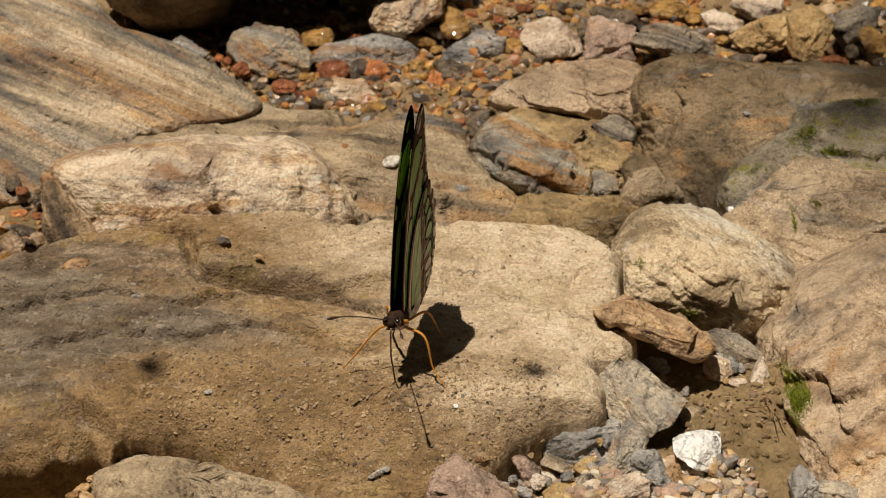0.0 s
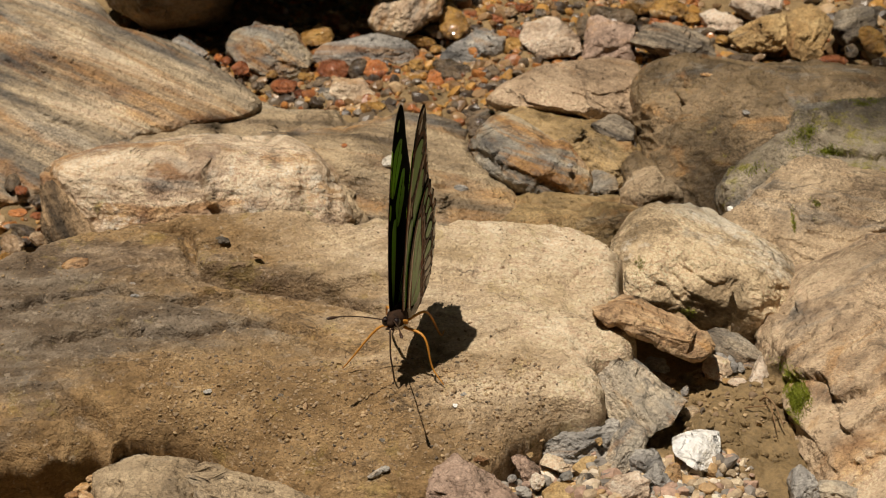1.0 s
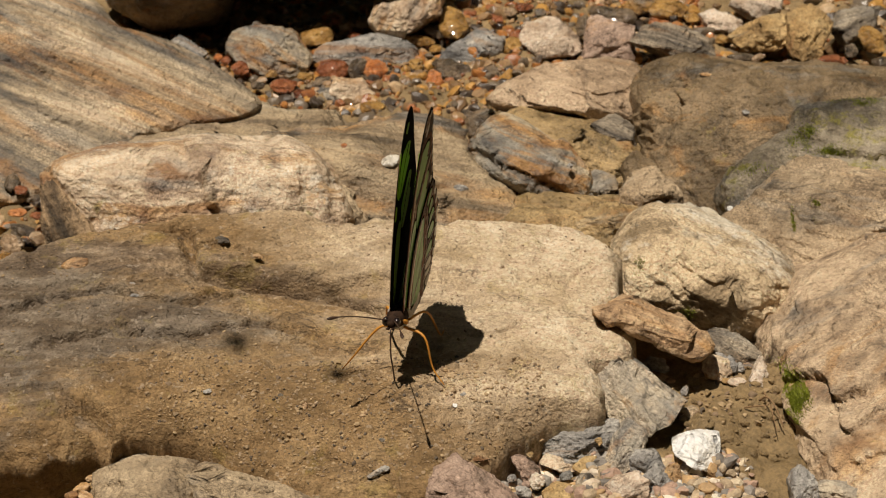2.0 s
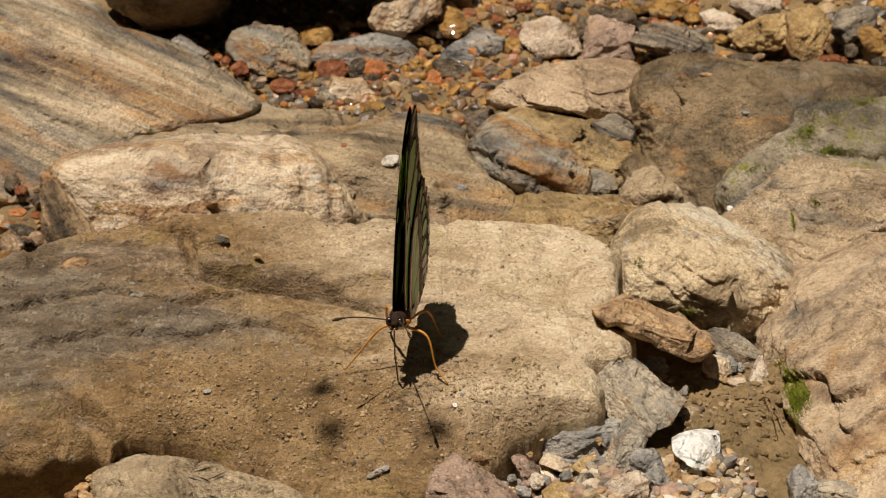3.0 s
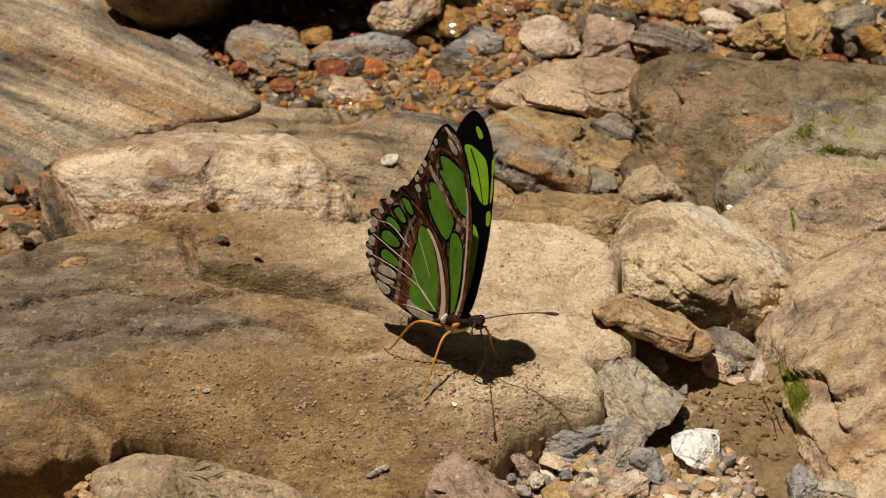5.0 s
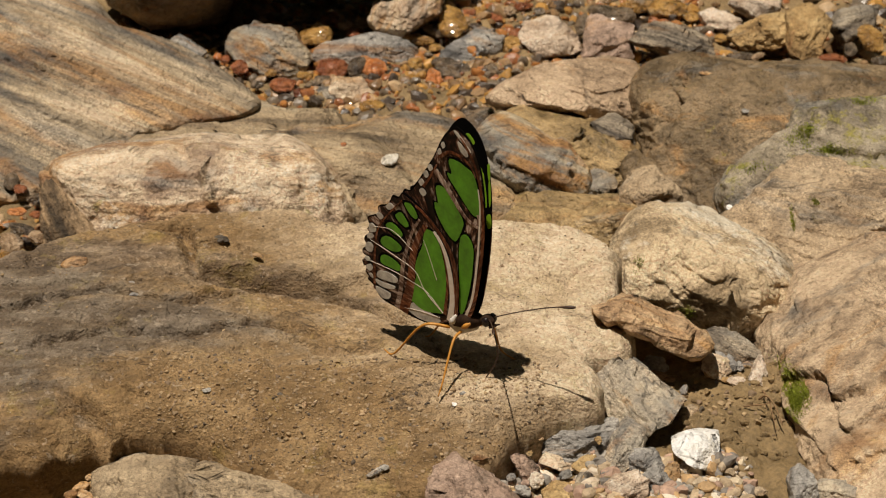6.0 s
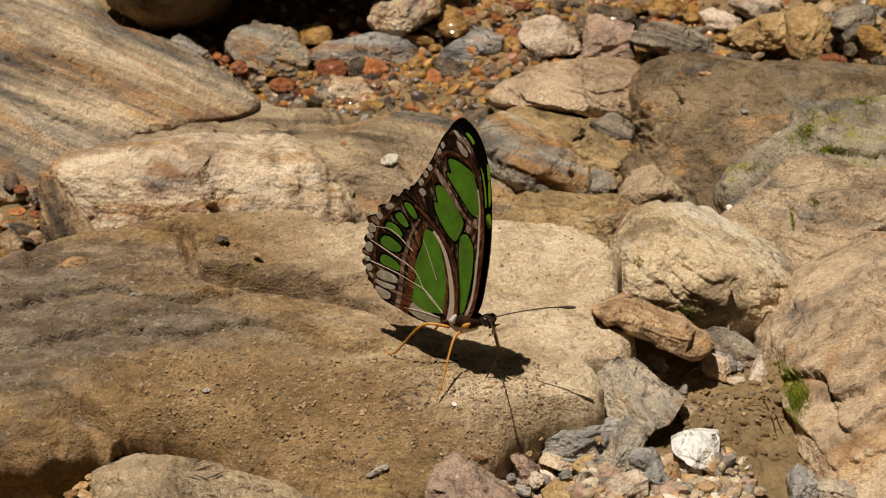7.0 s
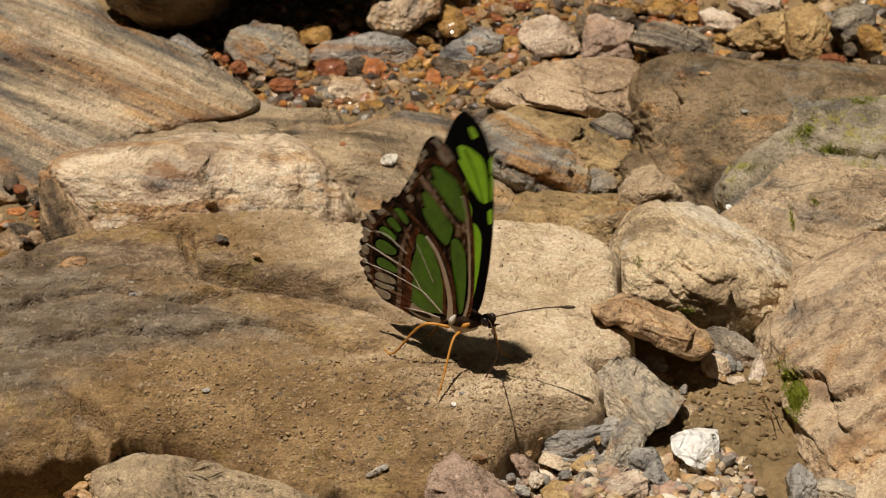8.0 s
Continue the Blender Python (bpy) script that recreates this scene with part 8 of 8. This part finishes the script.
HIND_GREEN = [[(-7.27, 19.2), (-5.23, 19.05), (-3.58, 16.32), (-2.47, 11.48), (-2.3, 6.69), (-3.1, 0.81), (-5.05, -0.3), (-8.29, -1.02), (-10.7, -0.45), (-12.75, 0.95), (-11.68, 3.45), (-10.43, 6.69), (-10.68, 8.7), (-9.76, 11.79), (-8.37, 15.01), (-7.97, 17.2)],
    [(-12.83, 23.41), (-11.85, 23.99), (-10.59, 23.57), (-9.39, 21.79), (-9.91, 20.81), (-11.31, 21.44)],
    [(-15.37, 20.01), (-13.88, 21.03), (-12.65, 19.93), (-11.9, 18.52), (-13.05, 17.88), (-14.93, 18.92)],
    [(-18.1, 16.8), (-16.93, 17.59), (-15.17, 17.19), (-13.77, 15.99), (-14.13, 15.05), (-16.22, 15.19), (-17.97, 16.01)],
    [(-19.76, 12.65), (-18.4, 13.79), (-16.45, 13.73), (-14.23, 12.52), (-14.94, 11.18), (-17.23, 10.69), (-19.66, 11.29)],
    [(-20.14, 8.04), (-18.94, 9.0), (-16.83, 8.73), (-14.76, 7.6), (-15.31, 6.29), (-17.76, 6.31), (-20.04, 6.66)]]
FORE_PALE = [[(0.46, 44.35), (1.08, 44.66), (3.14, 42.82), (2.68, 42.42)],
    [(1.32, 42.28), (2.07, 42.25), (3.84, 40.44), (3.52, 39.57), (2.03, 40.42)],
    [(3.42, 42.0), (4.17, 41.83), (4.75, 40.97), (4.0, 41.01)],
    [(-6.76, 34.13), (-5.95, 34.9), (-5.36, 34.02), (-6.16, 33.25)],
    [(-7.92, 32.19), (-7.1, 33.1), (-6.52, 32.08), (-7.32, 31.3)],
    [(-9.26, 29.78), (-8.44, 30.7), (-7.69, 29.86), (-8.66, 28.89)],
    [(-9.18, 27.66), (-8.2, 28.5), (-7.3, 27.57), (-8.27, 26.6)],
    [(-3.98, 38.64), (-3.34, 39.35), (-2.91, 38.44), (-3.54, 37.72)],
    [(-3.0, 40.5), (-2.36, 41.2), (-1.93, 40.29), (-2.57, 39.58)]]
HIND_PALE = [[(-21.5, 3.62), (-20.3, 4.6), (-17.82, 4.87), (-15.72, 4.18), (-16.26, 3.0), (-18.74, 2.57), (-21.22, 2.58)],
    [(-21.92, 1.91), (-19.6, 1.85), (-16.63, 2.02), (-17.0, 1.19), (-19.66, 0.55), (-21.63, 1.01)],
    [(-22.68, -0.07), (-20.84, 0.14), (-18.05, -0.32), (-18.44, -1.75), (-20.45, -2.16)],
    [(-13.53, -2.16), (-10.67, 0.27), (-7.47, -0.73), (-4.3, -1.73), (-5.46, -2.99), (-10.0, -3.62)],
    [(-23.09, 14.91), (-22.24, 15.6), (-21.12, 14.99), (-21.34, 13.81), (-22.84, 13.32)],
    [(-23.72, 12.33), (-22.69, 13.09), (-21.9, 12.51), (-22.59, 11.72), (-23.59, 11.53)],
    [(-24.35, 9.74), (-23.31, 10.64), (-22.18, 10.17), (-22.59, 8.49), (-24.09, 8.27)],
    [(-24.86, 6.32), (-24.0, 6.89), (-23.19, 6.45), (-24.06, 5.59)],
    [(-24.63, 4.27), (-23.25, 5.16), (-22.63, 4.37), (-23.68, 3.31)],
    [(-23.89, 2.52), (-22.87, 2.87), (-22.76, 1.77)],
    [(-20.79, 18.42), (-19.78, 19.02), (-18.85, 18.22), (-19.86, 17.34)],
    [(-18.07, 21.07), (-16.72, 22.32), (-15.78, 21.66), (-17.12, 20.55)]]
FORE_SEAMS = [[(0.73, 37.3), (3.36, 32.87), (5.35, 26.76)],
    [(-3.2, 28.85), (-1.14, 25.23), (0.72, 19.64)]]
HIND_SEAMS = [[(-3.43, 0.56), (-6.35, 8.78), (-7.28, 18.79)],
    [(-4.07, 0.33), (-8.43, 4.15), (-10.7, 7.99)]]
FORE_VEINS = [("wing_rust", 0.5, [(1.31, -0.01), (3.9, 3.29), (5.94, 11.59), (7.19, 20.15), (7.47, 26.91), (7.0, 33.34), (5.74, 38.16), (4.01, 41.27), (2.1, 43.54)]),
    ("wing_white", 0.32, [(1.95, 0.5), (4.29, 6.9), (5.9, 17.02), (6.5, 23.94), (6.77, 29.33), (6.39, 33.15)]),
    ("wing_tan", 0.75, [(-4.75, 33.94), (-2.5, 31.72), (-0.26, 29.1), (1.67, 26.65), (3.78, 24.93), (6.2, 24.11)]),
    ("wing_rust", 0.4, [(-3.56, 37.33), (-0.74, 39.34), (2.29, 39.08), (4.53, 37.8), (5.84, 35.59)]),
    ("wing_tan", 0.45, [(6.27, 27.18), (6.82, 24.71), (6.14, 21.14)]),
    ("wing_rust", 0.35, [(-8.03, 28.95), (-6.05, 31.96), (-4.23, 35.42)])]
HIND_VEINS = [("wing_rust", 1.3, [(-14.56, -3.39), (-12.73, 1.67), (-11.74, 6.24), (-11.25, 10.6), (-9.61, 15.98), (-7.24, 20.17)]),
    ("wing_tan", 0.65, [(-16.19, -3.1), (-14.82, 2.36), (-14.12, 7.54), (-12.8, 12.16), (-10.82, 17.64), (-8.79, 21.03)]),
    ("wing_rust", 0.7, [(-0.26, 0.42), (0.43, 8.32), (-0.06, 13.66), (-1.68, 17.22), (-4.4, 20.41), (-7.46, 22.81), (-9.78, 24.1)]),
    ("wing_rust", 0.4, [(-2.96, 0.16), (-1.96, 7.5), (-2.27, 12.92), (-3.55, 17.28)]),
    ("wing_white", 0.75, [(-1.73, -1.09), (-0.8, 3.73), (-0.96, 9.23), (-1.78, 13.77), (-3.09, 17.03), (-5.05, 19.51)]),
    ("wing_white", 0.08, [(-3.59, 0.5), (-6.54, 3.12), (-8.9, 4.41), (-16.14, 5.72), (-23.54, 6.05)]),
    ("wing_white", 0.08, [(-3.44, 0.27), (-8.12, 3.98), (-10.7, 7.99), (-15.97, 9.71), (-22.78, 11.38)]),
    ("wing_white", 0.05, [(-4.79, 7.92), (-6.97, 14.1), (-8.0, 16.51)]),
    ("wing_white", 0.07, [(-4.28, -1.16), (-9.93, -1.6), (-14.03, -2.34)]),
    ("wing_white", 0.06, [(-11.01, 12.76), (-16.52, 15.79), (-21.94, 15.0)]),
    ("wing_rust", 0.3, [(-22.38, -0.68), (-22.11, 4.83), (-21.49, 10.68), (-20.29, 15.26), (-17.16, 19.72), (-13.44, 24.03)])]



def ribbon(line, width):
    """The outline of a band of this width along a line, thin at its end."""
    P = [np.array(q) for q in bend(line, 6)]
    left, right = [], []
    for i, q in enumerate(P):
        d = P[min(i + 1, len(P) - 1)] - P[max(i - 1, 0)]
        n = np.array([-d[1], d[0]]) / (np.linalg.norm(d) + 1e-9) * width * (1 - 0.6 * i / len(P))
        left.append(tuple(q + n))
        right.append(tuple(q - n))
    return left + right[::-1]


def wing(parent, name, outline, patches, inner, seams, pale, veins, side, lift):
    """One wing, its green windows on both faces; side is 1 for left, -1 for right, the outer face being the underside."""
    t = 0.00007

    def plate(kind, shape, a, b, material, under, label=""):
        a, b = sorted((lift + side * t * a, lift + side * t * b))
        return part(kind, *wing_sheet(shape, a, b), material, under, label, smooth=False)

    ob = plate(name, smooth_outline(outline, 4), -1, 1, "wing_black", parent, "black wing with green windows, brown beneath")
    mid = np.mean(np.array(outline), 0)
    plate("underside", smooth_outline([tuple(mid + (np.array(q) - mid) * 0.965) for q in outline], 4), 1, 1.6, "wing_brown", ob, "brown and rust underside")
    for p in patches:
        c = np.mean(np.array(p), 0)
        rim = [tuple(np.array(q) + (np.array(q) - c) / (np.linalg.norm(np.array(q) - c) + 1e-6) * 0.6) for q in p]
        plate("window_rim", smooth_outline(rim, 4), 1.6, 2.2, "wing_black", ob)
        plate("green_window", smooth_outline(p, 4), 2.2, 2.8, "wing_green", ob)
        plate("lime_window", smooth_outline(p, 4), -1, -1.8, "wing_lime", ob)
    for p in inner:
        plate("lime_window", smooth_outline(p, 4), -1, -1.8, "wing_lime", ob)
    for line in seams:
        plate("seam", ribbon(line, 0.22), -1.8, -2.3, "wing_black", ob)
    for p in pale:
        plate("pale_spot", smooth_outline(p, 4), 1.6, 2.6, "wing_silver", ob)
    for material, width, line in veins:
        plate("vein", ribbon(line, width), 2.4, {"wing_white": 3.6, "wing_tan": 3.3, "wing_rust": 3.0}[material], material, ob)
    return ob


def lump(points, radii, name, material, parent, label=""):
    line = bend(points, 6)
    r = np.interp(np.linspace(0, len(points) - 1, len(line)), range(len(points)), radii)
    return part(name, *tube(line, r, 12), material, parent, label)


H = 0.0145


def butterfly():
    top = new("butterfly")
    tagged(top, "green and black butterfly with scalloped wings on the slab", "butterfly")
    lump([(-0.004, 0, H - 0.0006), (-0.001, 0, H + 0.0002), (0.003, 0, H + 0.0012), (0.0058, 0, H + 0.0020)], [0.0008, 0.0021, 0.0022, 0.0010], "thorax", "body_dark", top)
    lump([(-0.003, 0, H - 0.0004), (-0.008, 0, H - 0.0012), (-0.013, 0, H - 0.0016), (-0.017, 0, H - 0.0014)], [0.0011, 0.0016, 0.0014, 0.0004], "abdomen", "body_dark", top)
    lump([(-0.0035, 0, H - 0.0018), (0.0, 0, H - 0.0016), (0.0045, 0, H - 0.0002)], [0.0005, 0.0017, 0.0006], "breast", "body_white", top, "white furry breast")
    for s in (1, -1):
        lump([(-0.0016, s * 0.0016, H - 0.0008), (-0.0006, s * 0.0020, H + 0.0004), (0.0002, s * 0.0018, H + 0.0020)], [0.0004, 0.0008, 0.0003], "wing_base", "body_white", top, "white tuft at the wing base")
        lump([(0.0018, s * 0.0017, H - 0.0006), (0.0030, s * 0.0021, H + 0.0004), (0.0040, s * 0.0016, H + 0.0012)], [0.0003, 0.0006, 0.0003], "shoulder", "leg_orange", top, "rust-orange shoulder tuft")
    head = lump([(0.0056, 0, H + 0.0020), (0.0074, 0, H + 0.0025), (0.0090, 0, H + 0.0024)], [0.0008, 0.0015, 0.0006], "head", "body_dark", top)
    for s, tip in ((1, (0.0258, 0.0065, 0.0239)), (-1, (0.0183, -0.0113, 0.0223))):
        v, f = ball(3)
        part("eye", v * (0.0010, 0.0008, 0.0011) + (0.0078, s * 0.0012, H + 0.0027), f, "eye_dark", head)
        a, c = np.array((0.0082, s * 0.0006, H + 0.0032)), np.array(tip)
        line = bend([a, a + (c - a) * 0.35 + (0, 0, 0.0006), a + (c - a) * 0.7 + (0, 0, 0.0007), c], 8)
        rad = [0.00014] * (len(line) - 6) + [0.00018, 0.00026, 0.00036, 0.00040, 0.00036, 0.0002]
        part("antenna", *tube(line, rad, 6), "antenna_dark", head)
        part("palp", *tube([(0.0084, s * 0.0005, H + 0.0014), (0.0102, s * 0.0006, H + 0.0022)], [0.0004, 0.00015], 6), "body_dark", head)
    for joints in (((0.001, 0.0012, H - 0.002), (0.0034, 0.0062, 0.0118), (0.0045, 0.0082, 0.0052), (0.0062, 0.0112, 0.0020)),
                   ((0.001, -0.0012, H - 0.002), (0.0016, -0.0046, 0.0116), (0.0033, -0.0100, 0.0046), (0.0037, -0.0120, 0.0020)),
                   ((-0.002, 0.0012, H - 0.002), (-0.0070, 0.0045, 0.0122), (-0.0140, 0.0060, 0.0030), (-0.0175, 0.0062, 0.0021)),
                   ((-0.002, -0.0012, H - 0.002), (-0.0072, -0.0045, 0.0124), (-0.0145, -0.0054, 0.0032), (-0.0186, -0.0042, 0.0021))):
        part("leg", *tube(bend(joints, 5), np.linspace(0.00038, 0.00013, 16), 6), "leg_orange", top, "orange leg")
    part("proboscis", *tube(bend([(0.0088, 0, H + 0.0014), (0.0100, 0.0003, H - 0.004), (0.0092, 0.0005, 0.0070), (0.0066, 0.0003, 0.0021)], 6), [0.00018] * 19, 6), "antenna_dark", head)
    wings = []
    for s in (1, -1):
        wings.append(wing(top, "forewing", FORE, FORE_GREEN, FORE_LIME, FORE_SEAMS, FORE_PALE, FORE_VEINS, s, 0.0))
        wings.append(wing(top, "hindwing", HIND, HIND_GREEN, [], HIND_SEAMS, HIND_PALE, HIND_VEINS, s, s * 0.0004))
    return top, wings


flyer, flyer_wings = butterfly()

# seconds, place, heading turned towards the viewer
STANCE = [(0, -0.0096, -0.0007, -0.0006, 102.0), (2.8, -0.0094, -0.0009, -0.0006, 101.0), (3.0, -0.0091, -0.0009, -0.0006, 99.0), (3.1, -0.0089, -0.0009, -0.0006, 97.0), (3.2, -0.0085, -0.0009, -0.0006, 93.0), (3.3, -0.007, -0.0014, -0.0006, 83.0), (3.4, -0.0056, -0.002, -0.0006, 75.0), (3.5, -0.004, -0.0027, -0.0006, 70.0), (3.6, -0.0035, -0.0029, -0.0006, 66.4), (3.7, -0.0031, -0.0031, -0.0006, 62.8), (3.8, -0.0025, -0.003, -0.0006, 60.2), (4.0, -0.001, -0.0029, -0.0006, 58.0), (4.3, 0.0002, -0.0022, -0.0006, 56.2), (4.5, 0.0009, -0.0033, -0.0006, 55.0), (4.7, 0.0013, -0.0031, -0.0006, 52.8), (5.8, 0.0039, -0.002, -0.0012, 40.5), (8, 0.0039, -0.002, -0.0012, 40.5)]
# seconds, how far the left and the right wings lean from upright, how far the left and the right forewings are drawn forward
FLAP = [(0, 2.3, -2.95, -12.5, -10.0),
        (0.2, 2.3, -2.95, -12.5, -10.0),
        (0.3, 7.6, 2.87, -11.33, -11.0),
        (0.4, 16.9, 18.93, -14.67, -16.5),
        (0.5, 22.2, 22.5, -11.0, -15.0),
        (0.6, 16.4, 12.93, -13.5, -5.5),
        (0.7, 4.85, 4.62, -12.5, -11.0),
        (0.8, 2.8, 1.8, -12.0, -12.0),
        (1.0, 3.05, -0.45, -12.0, -9.5),
        (1.5, 5.55, -3.4, -10.66, -8.5),
        (1.7, 5.55, -3.39, -10.52, -8.5),
        (2.8, 3.05, -3.29, -10.77, -10.0),
        (3.0, 1.05, -3.02, -9.64, -8.0),
        (3.2, 0.55, -3.25, -7.5, -7.0),
        (3.3, 6.38, -1.83, -7.67, -5.0),
        (3.4, 9.47, -2.42, -7.83, -6.5),
        (3.5, 9.8, 1.25, -8.5, -8.0),
        (3.6, 16.82, 13.75, -8.95, -6.2),
        (3.7, 22.34, 29.25, -10.4, -6.4),
        (3.8, 32.11, 32.75, -6.85, -5.6),
        (3.9, 23.63, 21.5, -9.3, -5.3),
        (4.0, 12.4, 5.5, -7.25, -4.0),
        (4.1, 16.42, 11.5, -6.2, -5.7),
        (4.2, 28.44, 22.25, -6.65, -1.9),
        (4.3, 34.71, 19.0, -3.1, 0.4),
        (4.4, 13.23, 7.75, -3.05, 2.2),
        (4.5, 7.75, 1.0, -2.5, -0.5),
        (4.7, 7.9, 1.33, -1.85, 0.12),
        (5.8, -0.9, 3.2, -1.5, 0.8),
        (7.2, -0.9, 3.2, -1.5, 0.8),
        (7.5, 1.09, 3.58, -1.81, 0.19),
        (7.6, 4.95, 14.7, -4.25, 0.65),
        (7.7, 14.81, 20.82, -7.19, -3.39),
        (7.8, 18.67, 22.95, -7.12, -1.42),
        (7.9, 16.04, 20.08, -5.56, -0.96),
        (8.0, 2.9, 9.7, -3.5, -0.5)]


# ---- small flies crossing high over the slab ----
def fly():
    top = new("fly")
    tagged(top, "small dark fly hovering over the stones", "insect", "flies over the slab")
    lump([(-0.0036, 0, 0), (-0.0016, 0, 0.0001), (0.0010, 0, 0.0002), (0.0026, 0, 0)], [0.0004, 0.0014, 0.0015, 0.0006], "body", "insect_dark", top)
    v, f = ball(2)
    part("head", v * 0.0010 + (0.0031, 0, 0), f, "insect_dark", top)
    for s in (1, -1):
        shape = smooth_outline([(0.8, 0.6), (0.8, 2.2), (-0.6, 3.6), (-2.4, 3.2), (-1.6, 1.2)], 4)
        vs = [(a / 1000, s * b / 1000, 0.0008) for a, b in shape] + [(a / 1000, s * b / 1000, 0.00085) for a, b in shape]
        n = len(shape)
        fs = [list(range(n)), list(range(n, 2 * n))[::-1]] + [[k, (k + 1) % n, n + (k + 1) % n, n + k] for k in range(n)]
        part("wing", vs, fs, "insect_wing", top, "smoky thin wing", smooth=False)
    return top


flies = [fly()]
for _ in range(3):
    flies.append(copy_thing(flies[0], Matrix()))
FLIGHTS = [[(0, -0.1518, -0.0538, 0.45, 60), (0.2, -0.1481, -0.0475, 0.45, 59), (0.5, -0.1432, -0.0398, 0.45, 94), (1, -0.1614, 0.1308, 0.45, 169), (1.5, -0.1479, -0.0495, 0.45, 244), (2.2, -0.1297, -0.0424, 0.45, 319), (3, -0.1136, -0.0623, 0.45, 337), (3.5, -0.1029, -0.0538, 0.45, 262), (4, -0.2076, -0.0319, 0.45, 187), (8, -0.2178, -0.0265, 0.45, 152)],
           [(0, -0.0703, -0.0577, 0.462, 101), (0.2, -0.0761, -0.0266, 0.462, 73), (0.5, -0.0024, 0.1695, 0.462, 43), (0.75, 0.016, 0.0579, 0.462, -32), (1, -0.0155, -0.0352, 0.462, -103), (1.5, -0.0067, -0.037, 0.462, -178), (2.2, -0.021, -0.0111, 0.462, -253), (3, 0.0117, 0.1011, 0.462, -298), (3.5, 0.0519, 0.1281, 0.462, -373), (6.8, 0.0329, -0.0062, 0.462, -448), (7.5, -0.0061, -0.0889, 0.462, -460), (8, 0.0172, -0.0953, 0.462, -385)],
           [(0, -0.0708, -0.0758, 0.474, -170), (0.2, -0.1139, -0.0838, 0.474, -169), (0.5, -0.1387, -0.0893, 0.474, -160), (1, -0.174, -0.1053, 0.474, -235), (1.5, -0.1213, -0.0765, 0.474, -310), (2.2, -0.1149, -0.0579, 0.474, -366), (3, -0.1172, -0.077, 0.474, -441), (3.5, -0.1299, -0.0904, 0.474, -516), (4, -0.205, -0.07, 0.474, -591), (6.5, -0.1497, 0.2396, 0.474, -666), (7.5, -0.0052, 0.1245, 0.474, -741), (8, -0.0238, 0.0841, 0.474, -816)],
           [(0, -0.068, 0.135, 0.486, -96), (0.2, -0.0823, -0.0096, 0.486, -171), (0.5, -0.1022, 0.2272, 0.486, -246), (1, -0.0372, 0.2382, 0.486, -321), (1.5, -0.0608, 0.146, 0.486, -396), (2.2, -0.0724, -0.014, 0.486, -459), (3, -0.0974, -0.0784, 0.486, -521), (3.5, -0.1144, -0.0281, 0.486, -589), (4, -0.2483, 0.0941, 0.486, -614), (6.5, -0.1903, 0.2382, 0.486, -689), (7.1, 0.0247, 0.0151, 0.486, -764), (7.5, -0.063, -0.0253, 0.486, -839), (8, -0.1192, -0.0966, 0.486, -848)]]


# ---- the leafy bough high overhead, whose thin shade slides off the boulders ----
def bough():
    rng = np.random.default_rng(23)
    top = new("tree_branch")
    tagged(top, "thin leafy branch overhanging the stream, throwing soft shade", "branch")
    main = bend([(2.45, 1.0, 0.5), (1.2, 0.6, 0.25), (0.45, 0.25, 0.05), (0.1, 0.06, 0), (-0.06, -0.08, -0.02)], 6)
    part("stem", *tube(main, np.linspace(0.022, 0.003, len(main)), 7), "bark_brown", top, "brown tapering stem")
    shape = [(0, 0), (0.25, 0.17), (0.55, 0.20), (0.85, 0.09), (1, 0), (0.85, -0.09), (0.55, -0.20), (0.25, -0.17)]
    vs = [(a, b, 0.05 * math.sin(3 * a) + 0.12 * abs(b)) for a, b in shape]
    leaf = None
    for k in range(170):
        u = rng.uniform(0.0, 1.0)
        at = np.array((0.14 - 0.22 * u + 0.04 * rng.normal(), 0.12 - 0.22 * u + 0.04 * rng.normal(), 0.03 * rng.normal()))
        if leaf is None:
            leaf = part("leaf", vs, [list(range(8))], "leaf_green", top, "small green leaf", smooth=False)
            ob = leaf
        else:
            ob = new("leaf", leaf.data)
            ob.parent = top
        s = rng.uniform(0.022, 0.034)
        ob.matrix_local = Matrix.Translation(at.tolist()) @ Euler((rng.normal() * 0.4, rng.normal() * 0.3, rng.uniform(0, 6.28))).to_matrix().to_4x4() @ Matrix.Diagonal((s, s, s, 1))
    return top


branch = bough()
# seconds, and the point on the stones over which its shade lies
SHADE = [(0, 0.168, 0.215), (1, 0.176, 0.22), (2.2, 0.215, 0.23), (3.2, 0.245, 0.26), (4.5, 0.300, 0.30), (6, 0.345, 0.33), (8, 0.350, 0.335)]


def motions():
    walk(branch, [(t, pose(x + SUN.x / SUN.z * 3.0, y + SUN.y / SUN.z * 3.0, 3.0)) for t, x, y in SHADE])
    walk(flyer, [(t, pose(x, y, z, 0, 0, -turn)) for t, x, y, z, turn in STANCE])
    for k, ob in enumerate(flyer_wings):
        s = 1 if k < 2 else -1
        pull = 1.0 if k % 2 == 0 else 0.35
        walk(ob, [(t, pose(0, s * 0.0012, H + 0.0008, -left if s > 0 else right, pull * (pull_left if s > 0 else pull_right)))
                  for t, left, right, pull_left, pull_right in FLAP])
    for ob, rows in zip(flies, FLIGHTS):
        walk(ob, [(t, pose(x, y, z, 0, 0, turn)) for t, x, y, z, turn in rows])


motions()
